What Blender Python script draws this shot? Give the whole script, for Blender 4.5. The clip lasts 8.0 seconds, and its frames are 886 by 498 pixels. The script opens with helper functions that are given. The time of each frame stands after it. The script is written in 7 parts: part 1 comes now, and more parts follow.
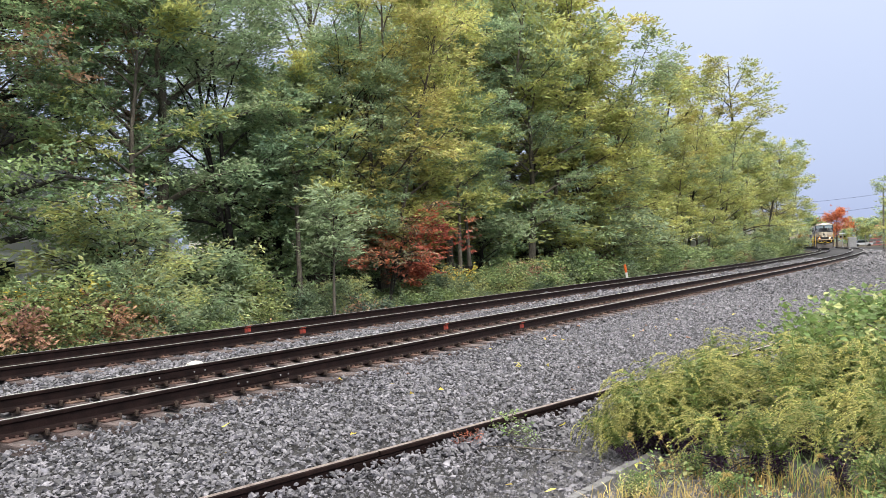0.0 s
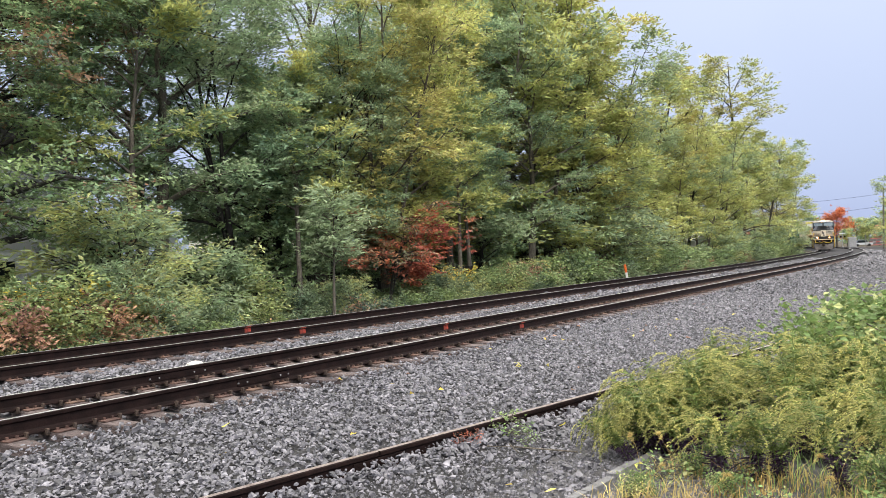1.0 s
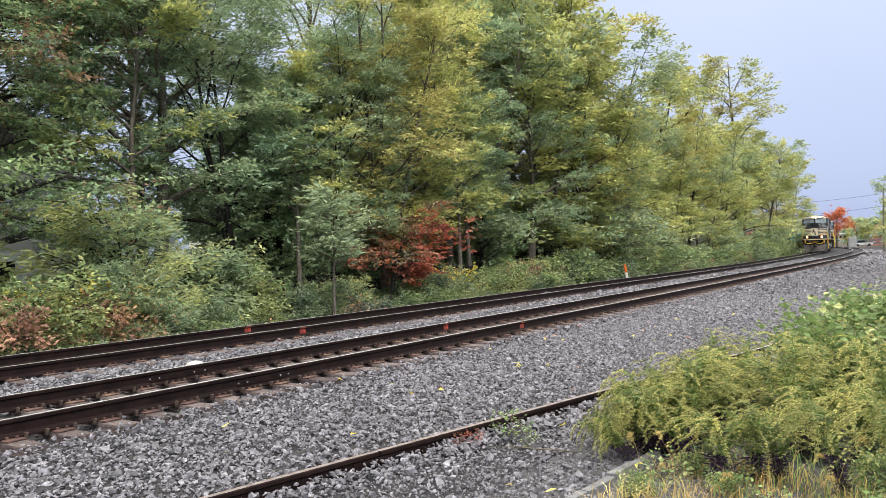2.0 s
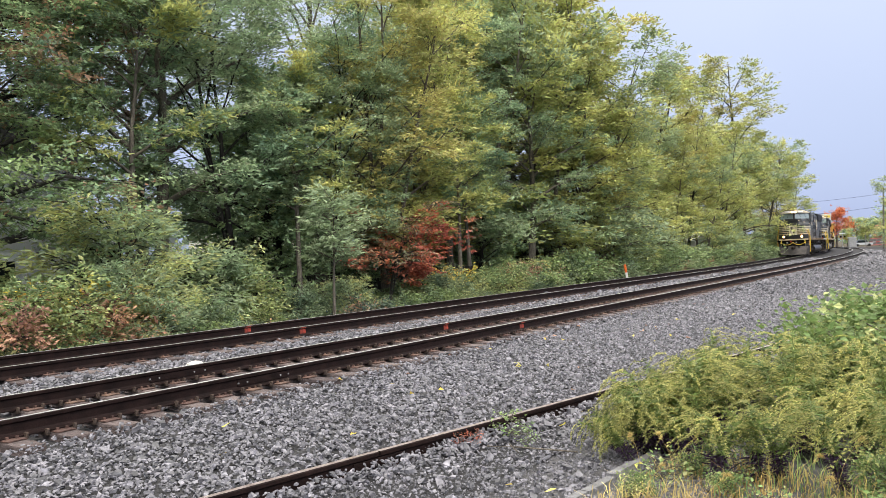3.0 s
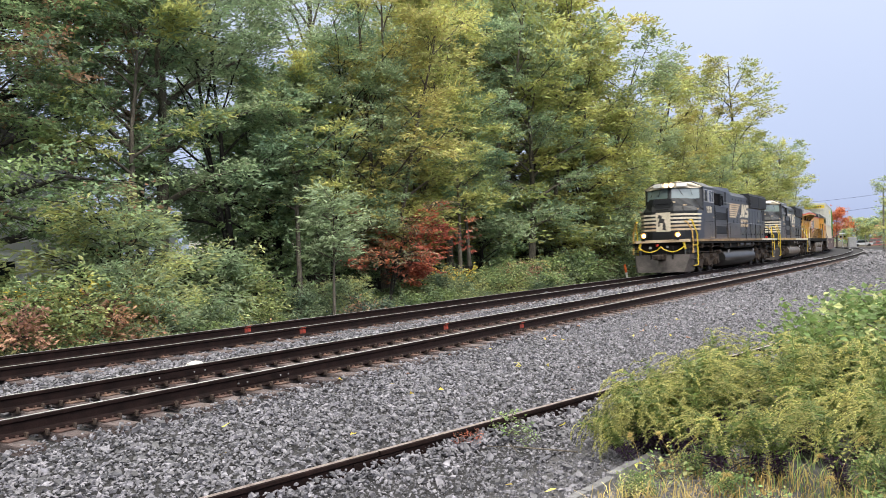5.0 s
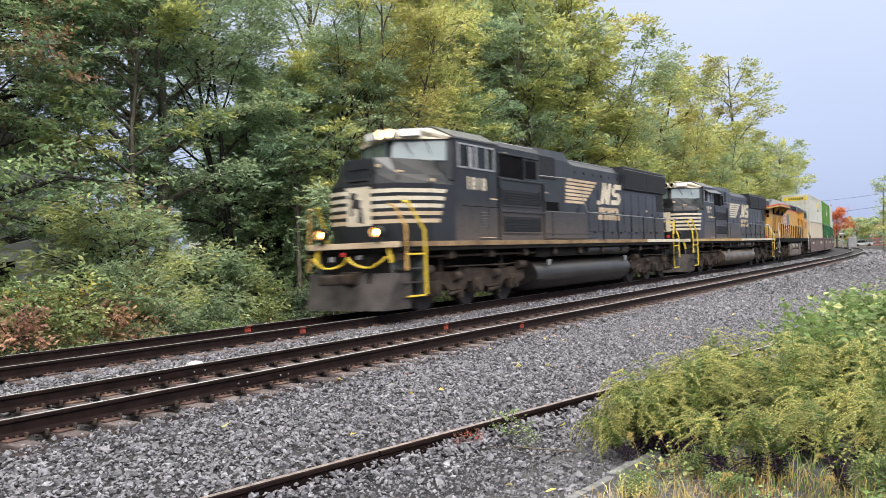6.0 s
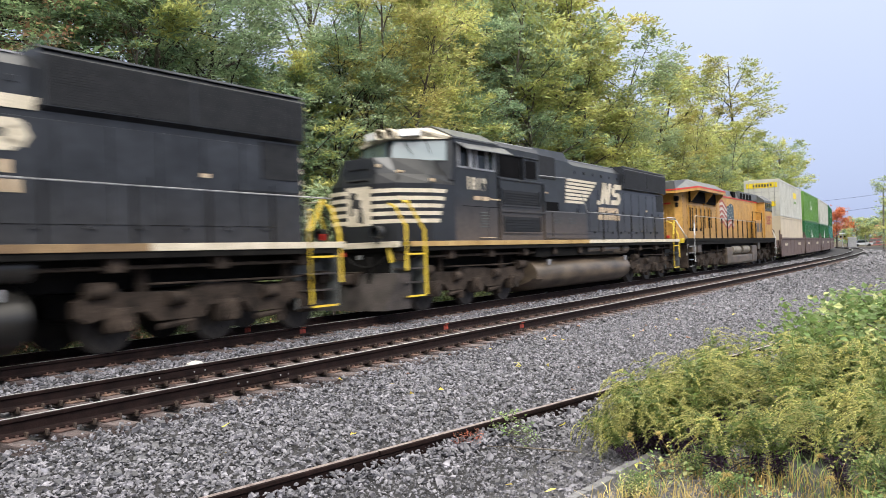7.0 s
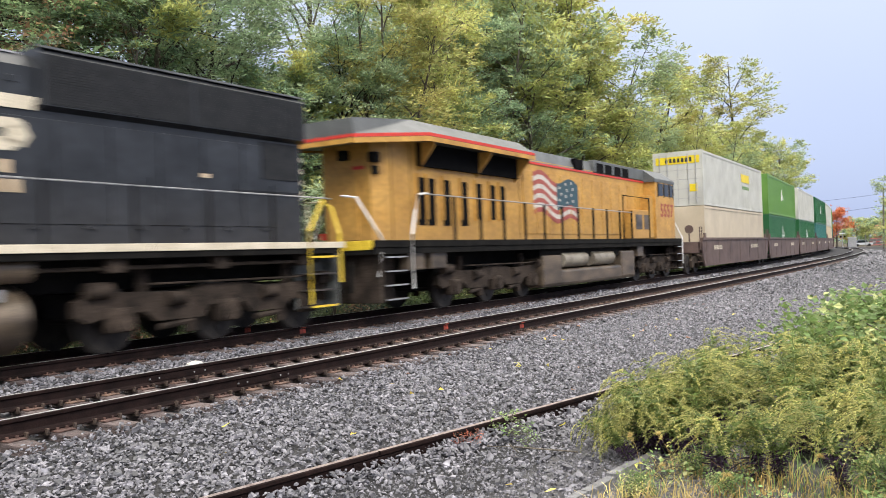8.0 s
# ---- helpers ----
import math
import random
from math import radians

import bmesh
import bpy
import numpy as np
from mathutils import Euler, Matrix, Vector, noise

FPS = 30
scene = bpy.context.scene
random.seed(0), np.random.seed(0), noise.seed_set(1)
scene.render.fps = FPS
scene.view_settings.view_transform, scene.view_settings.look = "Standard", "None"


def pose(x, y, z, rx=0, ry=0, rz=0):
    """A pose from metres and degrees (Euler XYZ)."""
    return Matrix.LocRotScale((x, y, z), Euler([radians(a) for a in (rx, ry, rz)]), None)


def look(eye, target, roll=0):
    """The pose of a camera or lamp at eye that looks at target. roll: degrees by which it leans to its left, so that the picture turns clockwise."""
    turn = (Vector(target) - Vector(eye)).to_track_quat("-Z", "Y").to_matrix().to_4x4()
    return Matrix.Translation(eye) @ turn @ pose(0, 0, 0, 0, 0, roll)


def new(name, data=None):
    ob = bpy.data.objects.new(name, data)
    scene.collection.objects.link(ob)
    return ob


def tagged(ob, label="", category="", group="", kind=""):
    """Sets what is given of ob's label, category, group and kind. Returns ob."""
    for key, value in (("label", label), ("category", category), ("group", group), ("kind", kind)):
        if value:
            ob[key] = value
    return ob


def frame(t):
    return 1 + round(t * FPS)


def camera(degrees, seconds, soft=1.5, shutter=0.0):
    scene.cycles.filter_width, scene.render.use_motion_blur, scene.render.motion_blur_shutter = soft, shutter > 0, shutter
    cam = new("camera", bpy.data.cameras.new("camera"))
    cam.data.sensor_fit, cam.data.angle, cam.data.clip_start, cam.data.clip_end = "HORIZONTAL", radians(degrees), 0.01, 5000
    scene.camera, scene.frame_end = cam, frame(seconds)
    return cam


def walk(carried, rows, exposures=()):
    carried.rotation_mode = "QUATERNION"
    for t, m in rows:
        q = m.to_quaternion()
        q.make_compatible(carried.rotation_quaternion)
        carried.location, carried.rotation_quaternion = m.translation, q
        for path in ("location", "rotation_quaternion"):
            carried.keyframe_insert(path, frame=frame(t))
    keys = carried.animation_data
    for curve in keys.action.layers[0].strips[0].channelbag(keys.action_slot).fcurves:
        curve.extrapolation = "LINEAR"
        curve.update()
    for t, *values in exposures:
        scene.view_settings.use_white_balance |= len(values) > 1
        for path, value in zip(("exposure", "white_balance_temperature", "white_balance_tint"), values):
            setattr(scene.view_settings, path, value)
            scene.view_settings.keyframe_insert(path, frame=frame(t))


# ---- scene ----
# ---- camera: stands still beside the line ----
cam = camera(57.34, 8.0, soft=0.65, shutter=0.28)
EYE = (0.0, 0.0, 1.448)
VIEW = look(EYE, (0.0, 1.0, 1.448 + 0.00748), -2.06)
walk(cam, [(0.0, VIEW), (8.0, VIEW)], exposures=[(0.0, 0.64), (5.8, 0.64), (6.6, 0.66), (8.0, 0.70)])

# ---- light: an overcast autumn day ----
world = bpy.data.worlds.new("overcast_sky")
scene.world = world
world.use_nodes = True
wn, wl = world.node_tree.nodes, world.node_tree.links
wn.clear()
w_out = wn.new("ShaderNodeOutputWorld")
w_bg = wn.new("ShaderNodeBackground")
w_sky = wn.new("ShaderNodeTexSky")
w_sky.sky_type = "NISHITA"
w_sky.sun_disc = False
w_sky.sun_elevation, w_sky.sun_rotation = radians(48), radians(200)
w_sky.air_density, w_sky.dust_density, w_sky.ozone_density = 1.0, 3.0, 2.0
w_geo = wn.new("ShaderNodeTexCoord")
w_sep = wn.new("ShaderNodeSeparateXYZ")
w_ramp = wn.new("ShaderNodeValToRGB")
w_ramp.color_ramp.elements[0].position = 0.0
w_ramp.color_ramp.elements[0].color = (0.42, 0.50, 0.77, 1)
w_ramp.color_ramp.elements[1].position = 0.75
w_ramp.color_ramp.elements[1].color = (3.0, 2.85, 2.6, 1)
w_mid = w_ramp.color_ramp.elements.new(0.30)
w_mid.color = (0.66, 0.725, 0.91, 1)
w_cloud = wn.new("ShaderNodeTexNoise")
w_cloud.inputs["Scale"].default_value = 2.2
w_cloud.inputs["Detail"].default_value = 4
w_cmap = wn.new("ShaderNodeMapRange")
w_cmap.inputs["To Min"].default_value, w_cmap.inputs["To Max"].default_value = 0.90, 1.10
w_mul = wn.new("ShaderNodeMixRGB")
w_mul.blend_type, w_mul.inputs[0].default_value = "MULTIPLY", 1.0
w_dim = wn.new("ShaderNodeMixRGB")
w_dim.blend_type, w_dim.inputs[0].default_value = "MULTIPLY", 1.0
w_dim.inputs[2].default_value = (0.09, 0.09, 0.09, 1)
w_add = wn.new("ShaderNodeMixRGB")
w_add.inputs[0].default_value = 0.80
wl.new(w_geo.outputs["Generated"], w_sep.inputs[0])
wl.new(w_sep.outputs["Z"], w_ramp.inputs[0])
wl.new(w_geo.outputs["Generated"], w_cloud.inputs["Vector"])
wl.new(w_cloud.outputs["Fac"], w_cmap.inputs["Value"])
wl.new(w_ramp.outputs[0], w_mul.inputs[1])
wl.new(w_cmap.outputs[0], w_mul.inputs[2])
wl.new(w_sky.outputs[0], w_dim.inputs[1])
wl.new(w_dim.outputs[0], w_add.inputs[1])
wl.new(w_mul.outputs[0], w_add.inputs[2])
wl.new(w_add.outputs[0], w_bg.inputs["Color"])
w_bg.inputs["Strength"].default_value = 0.82
wl.new(w_bg.outputs[0], w_out.inputs["Surface"])

sun_data = bpy.data.lights.new("sun", "SUN")
sun_data.energy, sun_data.angle, sun_data.color = 1.5, radians(25), (1.0, 0.97, 0.92)
sun = new("sun", sun_data)
sun.matrix_world = look((0, 0, 60), (Vector((0, 0, 60)) - Vector((0.30, -0.85, 0.80))), 0)


# ---- materials ----
def material(name, dark, light, scale=8.0, rough=0.7, metal=0.0, bump=0.0, bump_scale=40.0, fine=0.25, spread=0.0, island=False,
             dust=None, dust_top=2.6, translucent=0.0, detail=6.0, stretch=(1, 1, 1), spec=0.5):
    """A surface whose colour runs from dark to light in a coarse noise, with a fine grain over it, relief, a spread from
    piece to piece and, where dust is given, road dust that thins out with height."""
    mt = bpy.data.materials.new(name)
    mt.use_nodes = True
    nodes, links = mt.node_tree.nodes, mt.node_tree.links
    bsdf = nodes["Principled BSDF"]
    bsdf.inputs["Roughness"].default_value = rough
    bsdf.inputs["Metallic"].default_value = metal
    bsdf.inputs["Specular IOR Level"].default_value = spec
    coord = nodes.new("ShaderNodeTexCoord")
    mapping = nodes.new("ShaderNodeMapping")
    mapping.inputs["Scale"].default_value = stretch
    links.new(coord.outputs["Object"], mapping.inputs["Vector"])
    coarse = nodes.new("ShaderNodeTexNoise")
    coarse.inputs["Scale"].default_value, coarse.inputs["Detail"].default_value = scale, detail
    links.new(mapping.outputs[0], coarse.inputs["Vector"])
    ramp = nodes.new("ShaderNodeValToRGB")
    ramp.color_ramp.elements[0].position, ramp.color_ramp.elements[1].position = 0.32, 0.68
    ramp.color_ramp.elements[0].color, ramp.color_ramp.elements[1].color = (*dark, 1), (*light, 1)
    links.new(coarse.outputs["Fac"], ramp.inputs[0])
    grain = nodes.new("ShaderNodeTexNoise")
    grain.inputs["Scale"].default_value, grain.inputs["Detail"].default_value = bump_scale, 4
    links.new(mapping.outputs[0], grain.inputs["Vector"])
    level = nodes.new("ShaderNodeMapRange")
    level.inputs["From Min"].default_value, level.inputs["From Max"].default_value = 0.3, 0.7
    level.inputs["To Min"].default_value, level.inputs["To Max"].default_value = 1 - fine, 1 + fine
    links.new(grain.outputs["Fac"], level.inputs["Value"])
    mul = nodes.new("ShaderNodeMixRGB")
    mul.blend_type, mul.inputs[0].default_value = "MULTIPLY", 1.0
    links.new(ramp.outputs[0], mul.inputs[1])
    links.new(level.outputs[0], mul.inputs[2])
    colour = mul.outputs[0]
    if spread:
        pick = nodes.new("ShaderNodeNewGeometry" if island else "ShaderNodeObjectInfo")
        hsv = nodes.new("ShaderNodeHueSaturation")
        value = nodes.new("ShaderNodeMapRange")
        value.inputs["To Min"].default_value, value.inputs["To Max"].default_value = 1 - spread, 1 + spread
        hue = nodes.new("ShaderNodeMapRange")
        hue.inputs["To Min"].default_value, hue.inputs["To Max"].default_value = 0.5 - 0.04 * spread, 0.5 + 0.04 * spread
        out = pick.outputs["Random Per Island" if island else "Random"]
        links.new(out, value.inputs["Value"])
        links.new(out, hue.inputs["Value"])
        links.new(value.outputs[0], hsv.inputs["Value"])
        links.new(hue.outputs[0], hsv.inputs["Hue"])
        links.new(colour, hsv.inputs["Color"])
        colour = hsv.outputs[0]
    if dust:
        sep = nodes.new("ShaderNodeSeparateXYZ")
        links.new(coord.outputs["Object"], sep.inputs[0])
        fall = nodes.new("ShaderNodeMapRange")
        fall.inputs["From Min"].default_value, fall.inputs["From Max"].default_value = 0.6, dust_top
        fall.inputs["To Min"].default_value, fall.inputs["To Max"].default_value = 0.75, 0.0
        links.new(sep.outputs["Z"], fall.inputs["Value"])
        amount = nodes.new("ShaderNodeMath")
        amount.operation = "MULTIPLY"
        links.new(fall.outputs[0], amount.inputs[0])
        links.new(level.outputs[0], amount.inputs[1])
        mix = nodes.new("ShaderNodeMixRGB")
        mix.inputs[2].default_value = (*dust, 1)
        links.new(amount.outputs[0], mix.inputs[0])
        links.new(colour, mix.inputs[1])
        colour = mix.outputs[0]
    links.new(colour, bsdf.inputs["Base Color"])
    if bump:
        relief = nodes.new("ShaderNodeBump")
        relief.inputs["Strength"].default_value, relief.inputs["Distance"].default_value = bump, 0.02
        links.new(grain.outputs["Fac"], relief.inputs["Height"])
        links.new(relief.outputs[0], bsdf.inputs["Normal"])
    if translucent:
        back = nodes.new("ShaderNodeBsdfTranslucent")
        blend = nodes.new("ShaderNodeMixShader")
        blend.inputs[0].default_value = translucent
        links.new(colour, back.inputs["Color"])
        links.new(bsdf.outputs[0], blend.inputs[1])
        links.new(back.outputs[0], blend.inputs[2])
        links.new(blend.outputs[0], nodes["Material Output"].inputs["Surface"])
    return mt


def glow(name, colour, strength):
    mt = bpy.data.materials.new(name)
    mt.use_nodes = True
    bsdf = mt.node_tree.nodes["Principled BSDF"]
    bsdf.inputs["Base Color"].default_value = (*colour, 1)
    bsdf.inputs["Emission Color"].default_value = (*colour, 1)
    bsdf.inputs["Emission Strength"].default_value = strength
    return mt


M = {
    # bed colour is near black: it carries the shade in the gaps between stones
    "ballast": material("shade_dark_ballast_bed", (0.008, 0.008, 0.009), (0.034, 0.033, 0.037), 30, 0.85, bump=0.9, bump_scale=24, fine=0.6),
    "stone": material("ballast_stone", (0.073, 0.072, 0.082), (0.206, 0.203, 0.228), 14, 0.42, bump=0.0, bump_scale=90, fine=0.15, spread=0.62, island=True),
    "grit": material("grit_and_old_asphalt", (0.07, 0.068, 0.072), (0.15, 0.147, 0.155), 3, 0.7, bump=1.0, bump_scale=120, fine=0.55),
    "soil": material("leaf_littered_soil", (0.035, 0.028, 0.016), (0.09, 0.075, 0.04), 2.5, 0.95, bump=0.8, bump_scale=30, fine=0.5),
    "far_ground": material("far_grass", (0.05, 0.06, 0.025), (0.10, 0.11, 0.045), 0.6, 0.95, bump=0.4, bump_scale=10, fine=0.4),
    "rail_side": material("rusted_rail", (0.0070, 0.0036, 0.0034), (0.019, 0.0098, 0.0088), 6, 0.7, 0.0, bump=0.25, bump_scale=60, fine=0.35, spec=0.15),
    "rail_top": material("polished_rail_head", (0.55, 0.55, 0.56), (0.75, 0.75, 0.76), 12, 0.42, 0.75, fine=0.15),
    "dull_top": material("dull_brown_rail_head", (0.30, 0.23, 0.22), (0.50, 0.43, 0.42), 10, 0.36, 0.6, fine=0.2),
    "tie": material("weathered_tie", (0.060, 0.043, 0.040), (0.175, 0.138, 0.135), 5, 0.85, bump=0.8, bump_scale=45, fine=0.4, spread=0.35, stretch=(1, 8, 8)),
    "plate": material("rusty_tie_plate", (0.06, 0.034, 0.027), (0.15, 0.088, 0.068), 12, 0.8, 0.1, bump=0.3, fine=0.4, spread=0.3),
    "anchor": material("rusty_anchor", (0.03, 0.022, 0.018), (0.10, 0.07, 0.055), 20, 0.75, 0.3, fine=0.4),
    "orange_mark": material("orange_paint_mark", (0.10, 0.018, 0.012), (0.36, 0.045, 0.022), 20, 0.7, fine=0.4),
    "post_orange": material("orange_post_paint", (0.62, 0.11, 0.02), (0.75, 0.16, 0.03), 8, 0.5, fine=0.2),
    "flag_red": material("faded_flag_red", (0.26, 0.055, 0.045), (0.36, 0.095, 0.075), 4, 0.6, fine=0.3),
    "flag_white": material("faded_flag_white", (0.44, 0.40, 0.35), (0.58, 0.54, 0.49), 4, 0.6, fine=0.25),
    "concrete": material("weathered_concrete", (0.10, 0.10, 0.10), (0.24, 0.24, 0.25), 6, 0.85, bump=0.5, bump_scale=70, fine=0.3),
    "black": material("black_loco_paint", (0.007, 0.008, 0.010), (0.016, 0.018, 0.021), 2.5, 0.38, fine=0.3, bump_scale=9, dust=(0.20, 0.145, 0.105), dust_top=2.9),
    "hood": material("black_hood_paint", (0.009, 0.0105, 0.013), (0.025, 0.028, 0.034), 1.6, 0.36, fine=0.35, bump_scale=5, dust=(0.062, 0.055, 0.050), dust_top=2.8),
    "black_front": material("glossy_black_nose_paint", (0.008, 0.009, 0.010), (0.016, 0.017, 0.019), 3, 0.33, fine=0.3),
    # dirty grey of the louvres; on step panels it paints the light they catch
    "step_grey": material("dirty_louvre_lit_step_grey", (0.05, 0.055, 0.055), (0.13, 0.135, 0.13), 3, 0.6, fine=0.3),
    "sill_tan": material("road_dusted_sill", (0.13, 0.080, 0.042), (0.30, 0.20, 0.10), 1.2, 0.7, fine=0.3),
    "sill_gold": material("faded_gold_sill", (0.34, 0.21, 0.075), (0.50, 0.34, 0.14), 1.2, 0.65, fine=0.25),
    "dull_yellow": material("dust_dulled_yellow_paint", (0.42, 0.24, 0.06), (0.60, 0.38, 0.12), 5, 0.55, fine=0.25),
    "grille": material("dark_grille", (0.009, 0.010, 0.012), (0.020, 0.021, 0.024), 5, 0.6, fine=0.3, spec=0.25),
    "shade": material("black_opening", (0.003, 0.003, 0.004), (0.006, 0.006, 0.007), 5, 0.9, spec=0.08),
    "cream": material("cream_paint", (0.50, 0.44, 0.33), (0.66, 0.59, 0.47), 5, 0.5, fine=0.18),
    "dirty_cream": material("dusty_cream_paint", (0.40, 0.29, 0.18), (0.58, 0.46, 0.32), 1.2, 0.6, fine=0.25),
    "roof_grey": material("wet_grey_roof_paint", (0.045, 0.048, 0.052), (0.125, 0.13, 0.135), 3, 0.35, fine=0.25),
    "yellow": material("yellow_safety_paint", (0.62, 0.42, 0.03), (0.80, 0.60, 0.06), 8, 0.5, fine=0.2),
    "truck": material("dusty_truck_casting", (0.014, 0.0105, 0.0085), (0.062, 0.046, 0.036), 3, 0.85, 0.0, bump=0.4, bump_scale=25, fine=0.45, spec=0.2),
    "tank": material("dusty_black_tank", (0.032, 0.025, 0.019), (0.150, 0.112, 0.078), 1.5, 0.40, fine=0.35, stretch=(1, 0.5, 1.6)),
    "dusty_tank": material("dusty_air_tank", (0.13, 0.11, 0.085), (0.27, 0.24, 0.19), 2.5, 0.4, fine=0.3),
    "tank_dark": material("black_oiled_tank", (0.010, 0.010, 0.010), (0.030, 0.027, 0.024), 1.5, 0.36, fine=0.3, stretch=(1, 0.5, 1.6)),
    "under": material("grimy_underframe", (0.005, 0.005, 0.005), (0.014, 0.013, 0.012), 3, 0.85, fine=0.3, spec=0.12),
    "wheel": material("dark_wheel_steel", (0.016, 0.014, 0.013), (0.045, 0.038, 0.034), 5, 0.6, 0.4, fine=0.3),
    "tread": material("bright_wheel_tread", (0.4, 0.4, 0.4), (0.6, 0.6, 0.6), 8, 0.25, 1.0),
    "plow": material("scuffed_plow", (0.016, 0.014, 0.013), (0.075, 0.063, 0.058), 2, 0.5, 0.1, fine=0.35),
    "steel": material("galvanised_steel", (0.30, 0.30, 0.31), (0.50, 0.50, 0.51), 8, 0.45, 0.6, fine=0.2),
    "up_yellow": material("dusty_yellow_loco_paint", (0.39, 0.205, 0.042), (0.53, 0.295, 0.068), 1.6, 0.45, fine=0.2, bump_scale=8, dust=(0.30, 0.19, 0.09), dust_top=2.3),
    "up_grey": material("grey_loco_paint", (0.075, 0.08, 0.08), (0.125, 0.13, 0.13), 2, 0.45, fine=0.2),
    "red": material("red_paint", (0.48, 0.03, 0.02), (0.62, 0.05, 0.035), 5, 0.5, fine=0.15),
    "blue": material("dark_blue_paint", (0.02, 0.05, 0.07), (0.03, 0.08, 0.10), 5, 0.5, fine=0.15),
    "white": material("white_paint", (0.66, 0.66, 0.65), (0.80, 0.80, 0.79), 2, 0.5, fine=0.1),
    "van_white": material("white_container_paint", (0.42, 0.42, 0.385), (0.55, 0.55, 0.51), 0.8, 0.45, fine=0.08),
    "van_cream": material("cream_container_paint", (0.46, 0.39, 0.29), (0.57, 0.49, 0.37), 0.8, 0.5, fine=0.08),
    "van_green": material("green_container_paint", (0.085, 0.21, 0.035), (0.125, 0.27, 0.05), 0.8, 0.45, fine=0.1),
    "van_dark_green": material("dark_green_container_paint", (0.012, 0.095, 0.030), (0.02, 0.135, 0.045), 0.8, 0.45, fine=0.1),
    "van_red": material("faded_red_container_paint", (0.34, 0.08, 0.07), (0.46, 0.13, 0.11), 0.8, 0.5, fine=0.1),
    "van_teal": material("teal_container_paint", (0.03, 0.14, 0.13), (0.05, 0.20, 0.18), 0.8, 0.5, fine=0.1),
    "banner": material("yellow_banner_paint", (0.66, 0.50, 0.01), (0.78, 0.60, 0.02), 3, 0.5, fine=0.1),
    "letter_dark": material("dark_lettering_paint", (0.02, 0.02, 0.02), (0.04, 0.04, 0.04), 5, 0.5),
    "well": material("brown_well_car_paint", (0.072, 0.046, 0.040), (0.135, 0.090, 0.078), 1.4, 0.6, fine=0.25),
    "headlamp": glow("lit_headlamp", (1.0, 0.66, 0.30), 22.0),
    # emissive orange that imitates the bloom round the lit lenses
    "lamp_surround": glow("orange_lamp_bloom", (1.0, 0.36, 0.07), 3.0),
    "ditchlamp": glow("lit_ditch_lamp", (1.0, 0.58, 0.22), 18.0),
    "bark": material("furrowed_bark", (0.050, 0.043, 0.035), (0.165, 0.145, 0.115), 7, 0.9, bump=0.9, bump_scale=28, fine=0.45, stretch=(3, 3, 0.5)),
    "dark_bark": material("wet_dark_bark", (0.012, 0.011, 0.010), (0.035, 0.031, 0.027), 7, 0.85, bump=0.8, bump_scale=28, fine=0.45, stretch=(3, 3, 0.5)),
    "rock": material("pale_rock", (0.45, 0.42, 0.38), (0.68, 0.64, 0.6), 9, 0.8, bump=0.4, fine=0.2),
}
glass = bpy.data.materials.new("cab_window_glass")
glass.use_nodes = True
glass_bsdf = glass.node_tree.nodes["Principled BSDF"]
glass_bsdf.inputs["Base Color"].default_value = (0.012, 0.016, 0.017, 1)
glass_bsdf.inputs["Roughness"].default_value = 0.04
glass_bsdf.inputs["Specular IOR Level"].default_value = 0.5
glass_bsdf.inputs["IOR"].default_value = 1.25
M["glass"] = glass
shield = glass.copy()
shield.name = "sky_coloured_windshield_glass"
shield.node_tree.nodes["Principled BSDF"].inputs["IOR"].default_value = 1.65
shield.node_tree.nodes["Principled BSDF"].inputs["Coat Weight"].default_value = 1.0
shield.node_tree.nodes["Principled BSDF"].inputs["Specular IOR Level"].default_value = 1.0
# pale blue base adds sky reflection to the pane by colour
shield.node_tree.nodes["Principled BSDF"].inputs["Base Color"].default_value = (0.16, 0.21, 0.22, 1)
M["windshield"] = shield


# ---- mesh helpers ----
def box(bm, x0, x1, y0, y1, z0, z1, bevel=0.0):
    made = bmesh.ops.create_cube(bm, size=1.0)["verts"]
    bmesh.ops.scale(bm, vec=(abs(x1 - x0), abs(y1 - y0), abs(z1 - z0)), verts=made)
    bmesh.ops.translate(bm, vec=((x0 + x1) / 2, (y0 + y1) / 2, (z0 + z1) / 2), verts=made)
    if bevel:
        edges = list({e for v in made for e in v.link_edges})
        bmesh.ops.bevel(bm, geom=edges, offset=bevel, segments=2, affect="EDGES", profile=0.5)


def rod(bm, a, b, r, sides=8, r2=None):
    a, b = Vector(a), Vector(b)
    d = b - a
    made = bmesh.ops.create_cone(bm, cap_ends=True, segments=sides, radius1=r, radius2=r if r2 is None else r2, depth=d.length)["verts"]
    turn = d.to_track_quat("Z", "Y").to_matrix().to_4x4()
    bmesh.ops.transform(bm, matrix=Matrix.Translation((a + b) / 2) @ turn, verts=made)


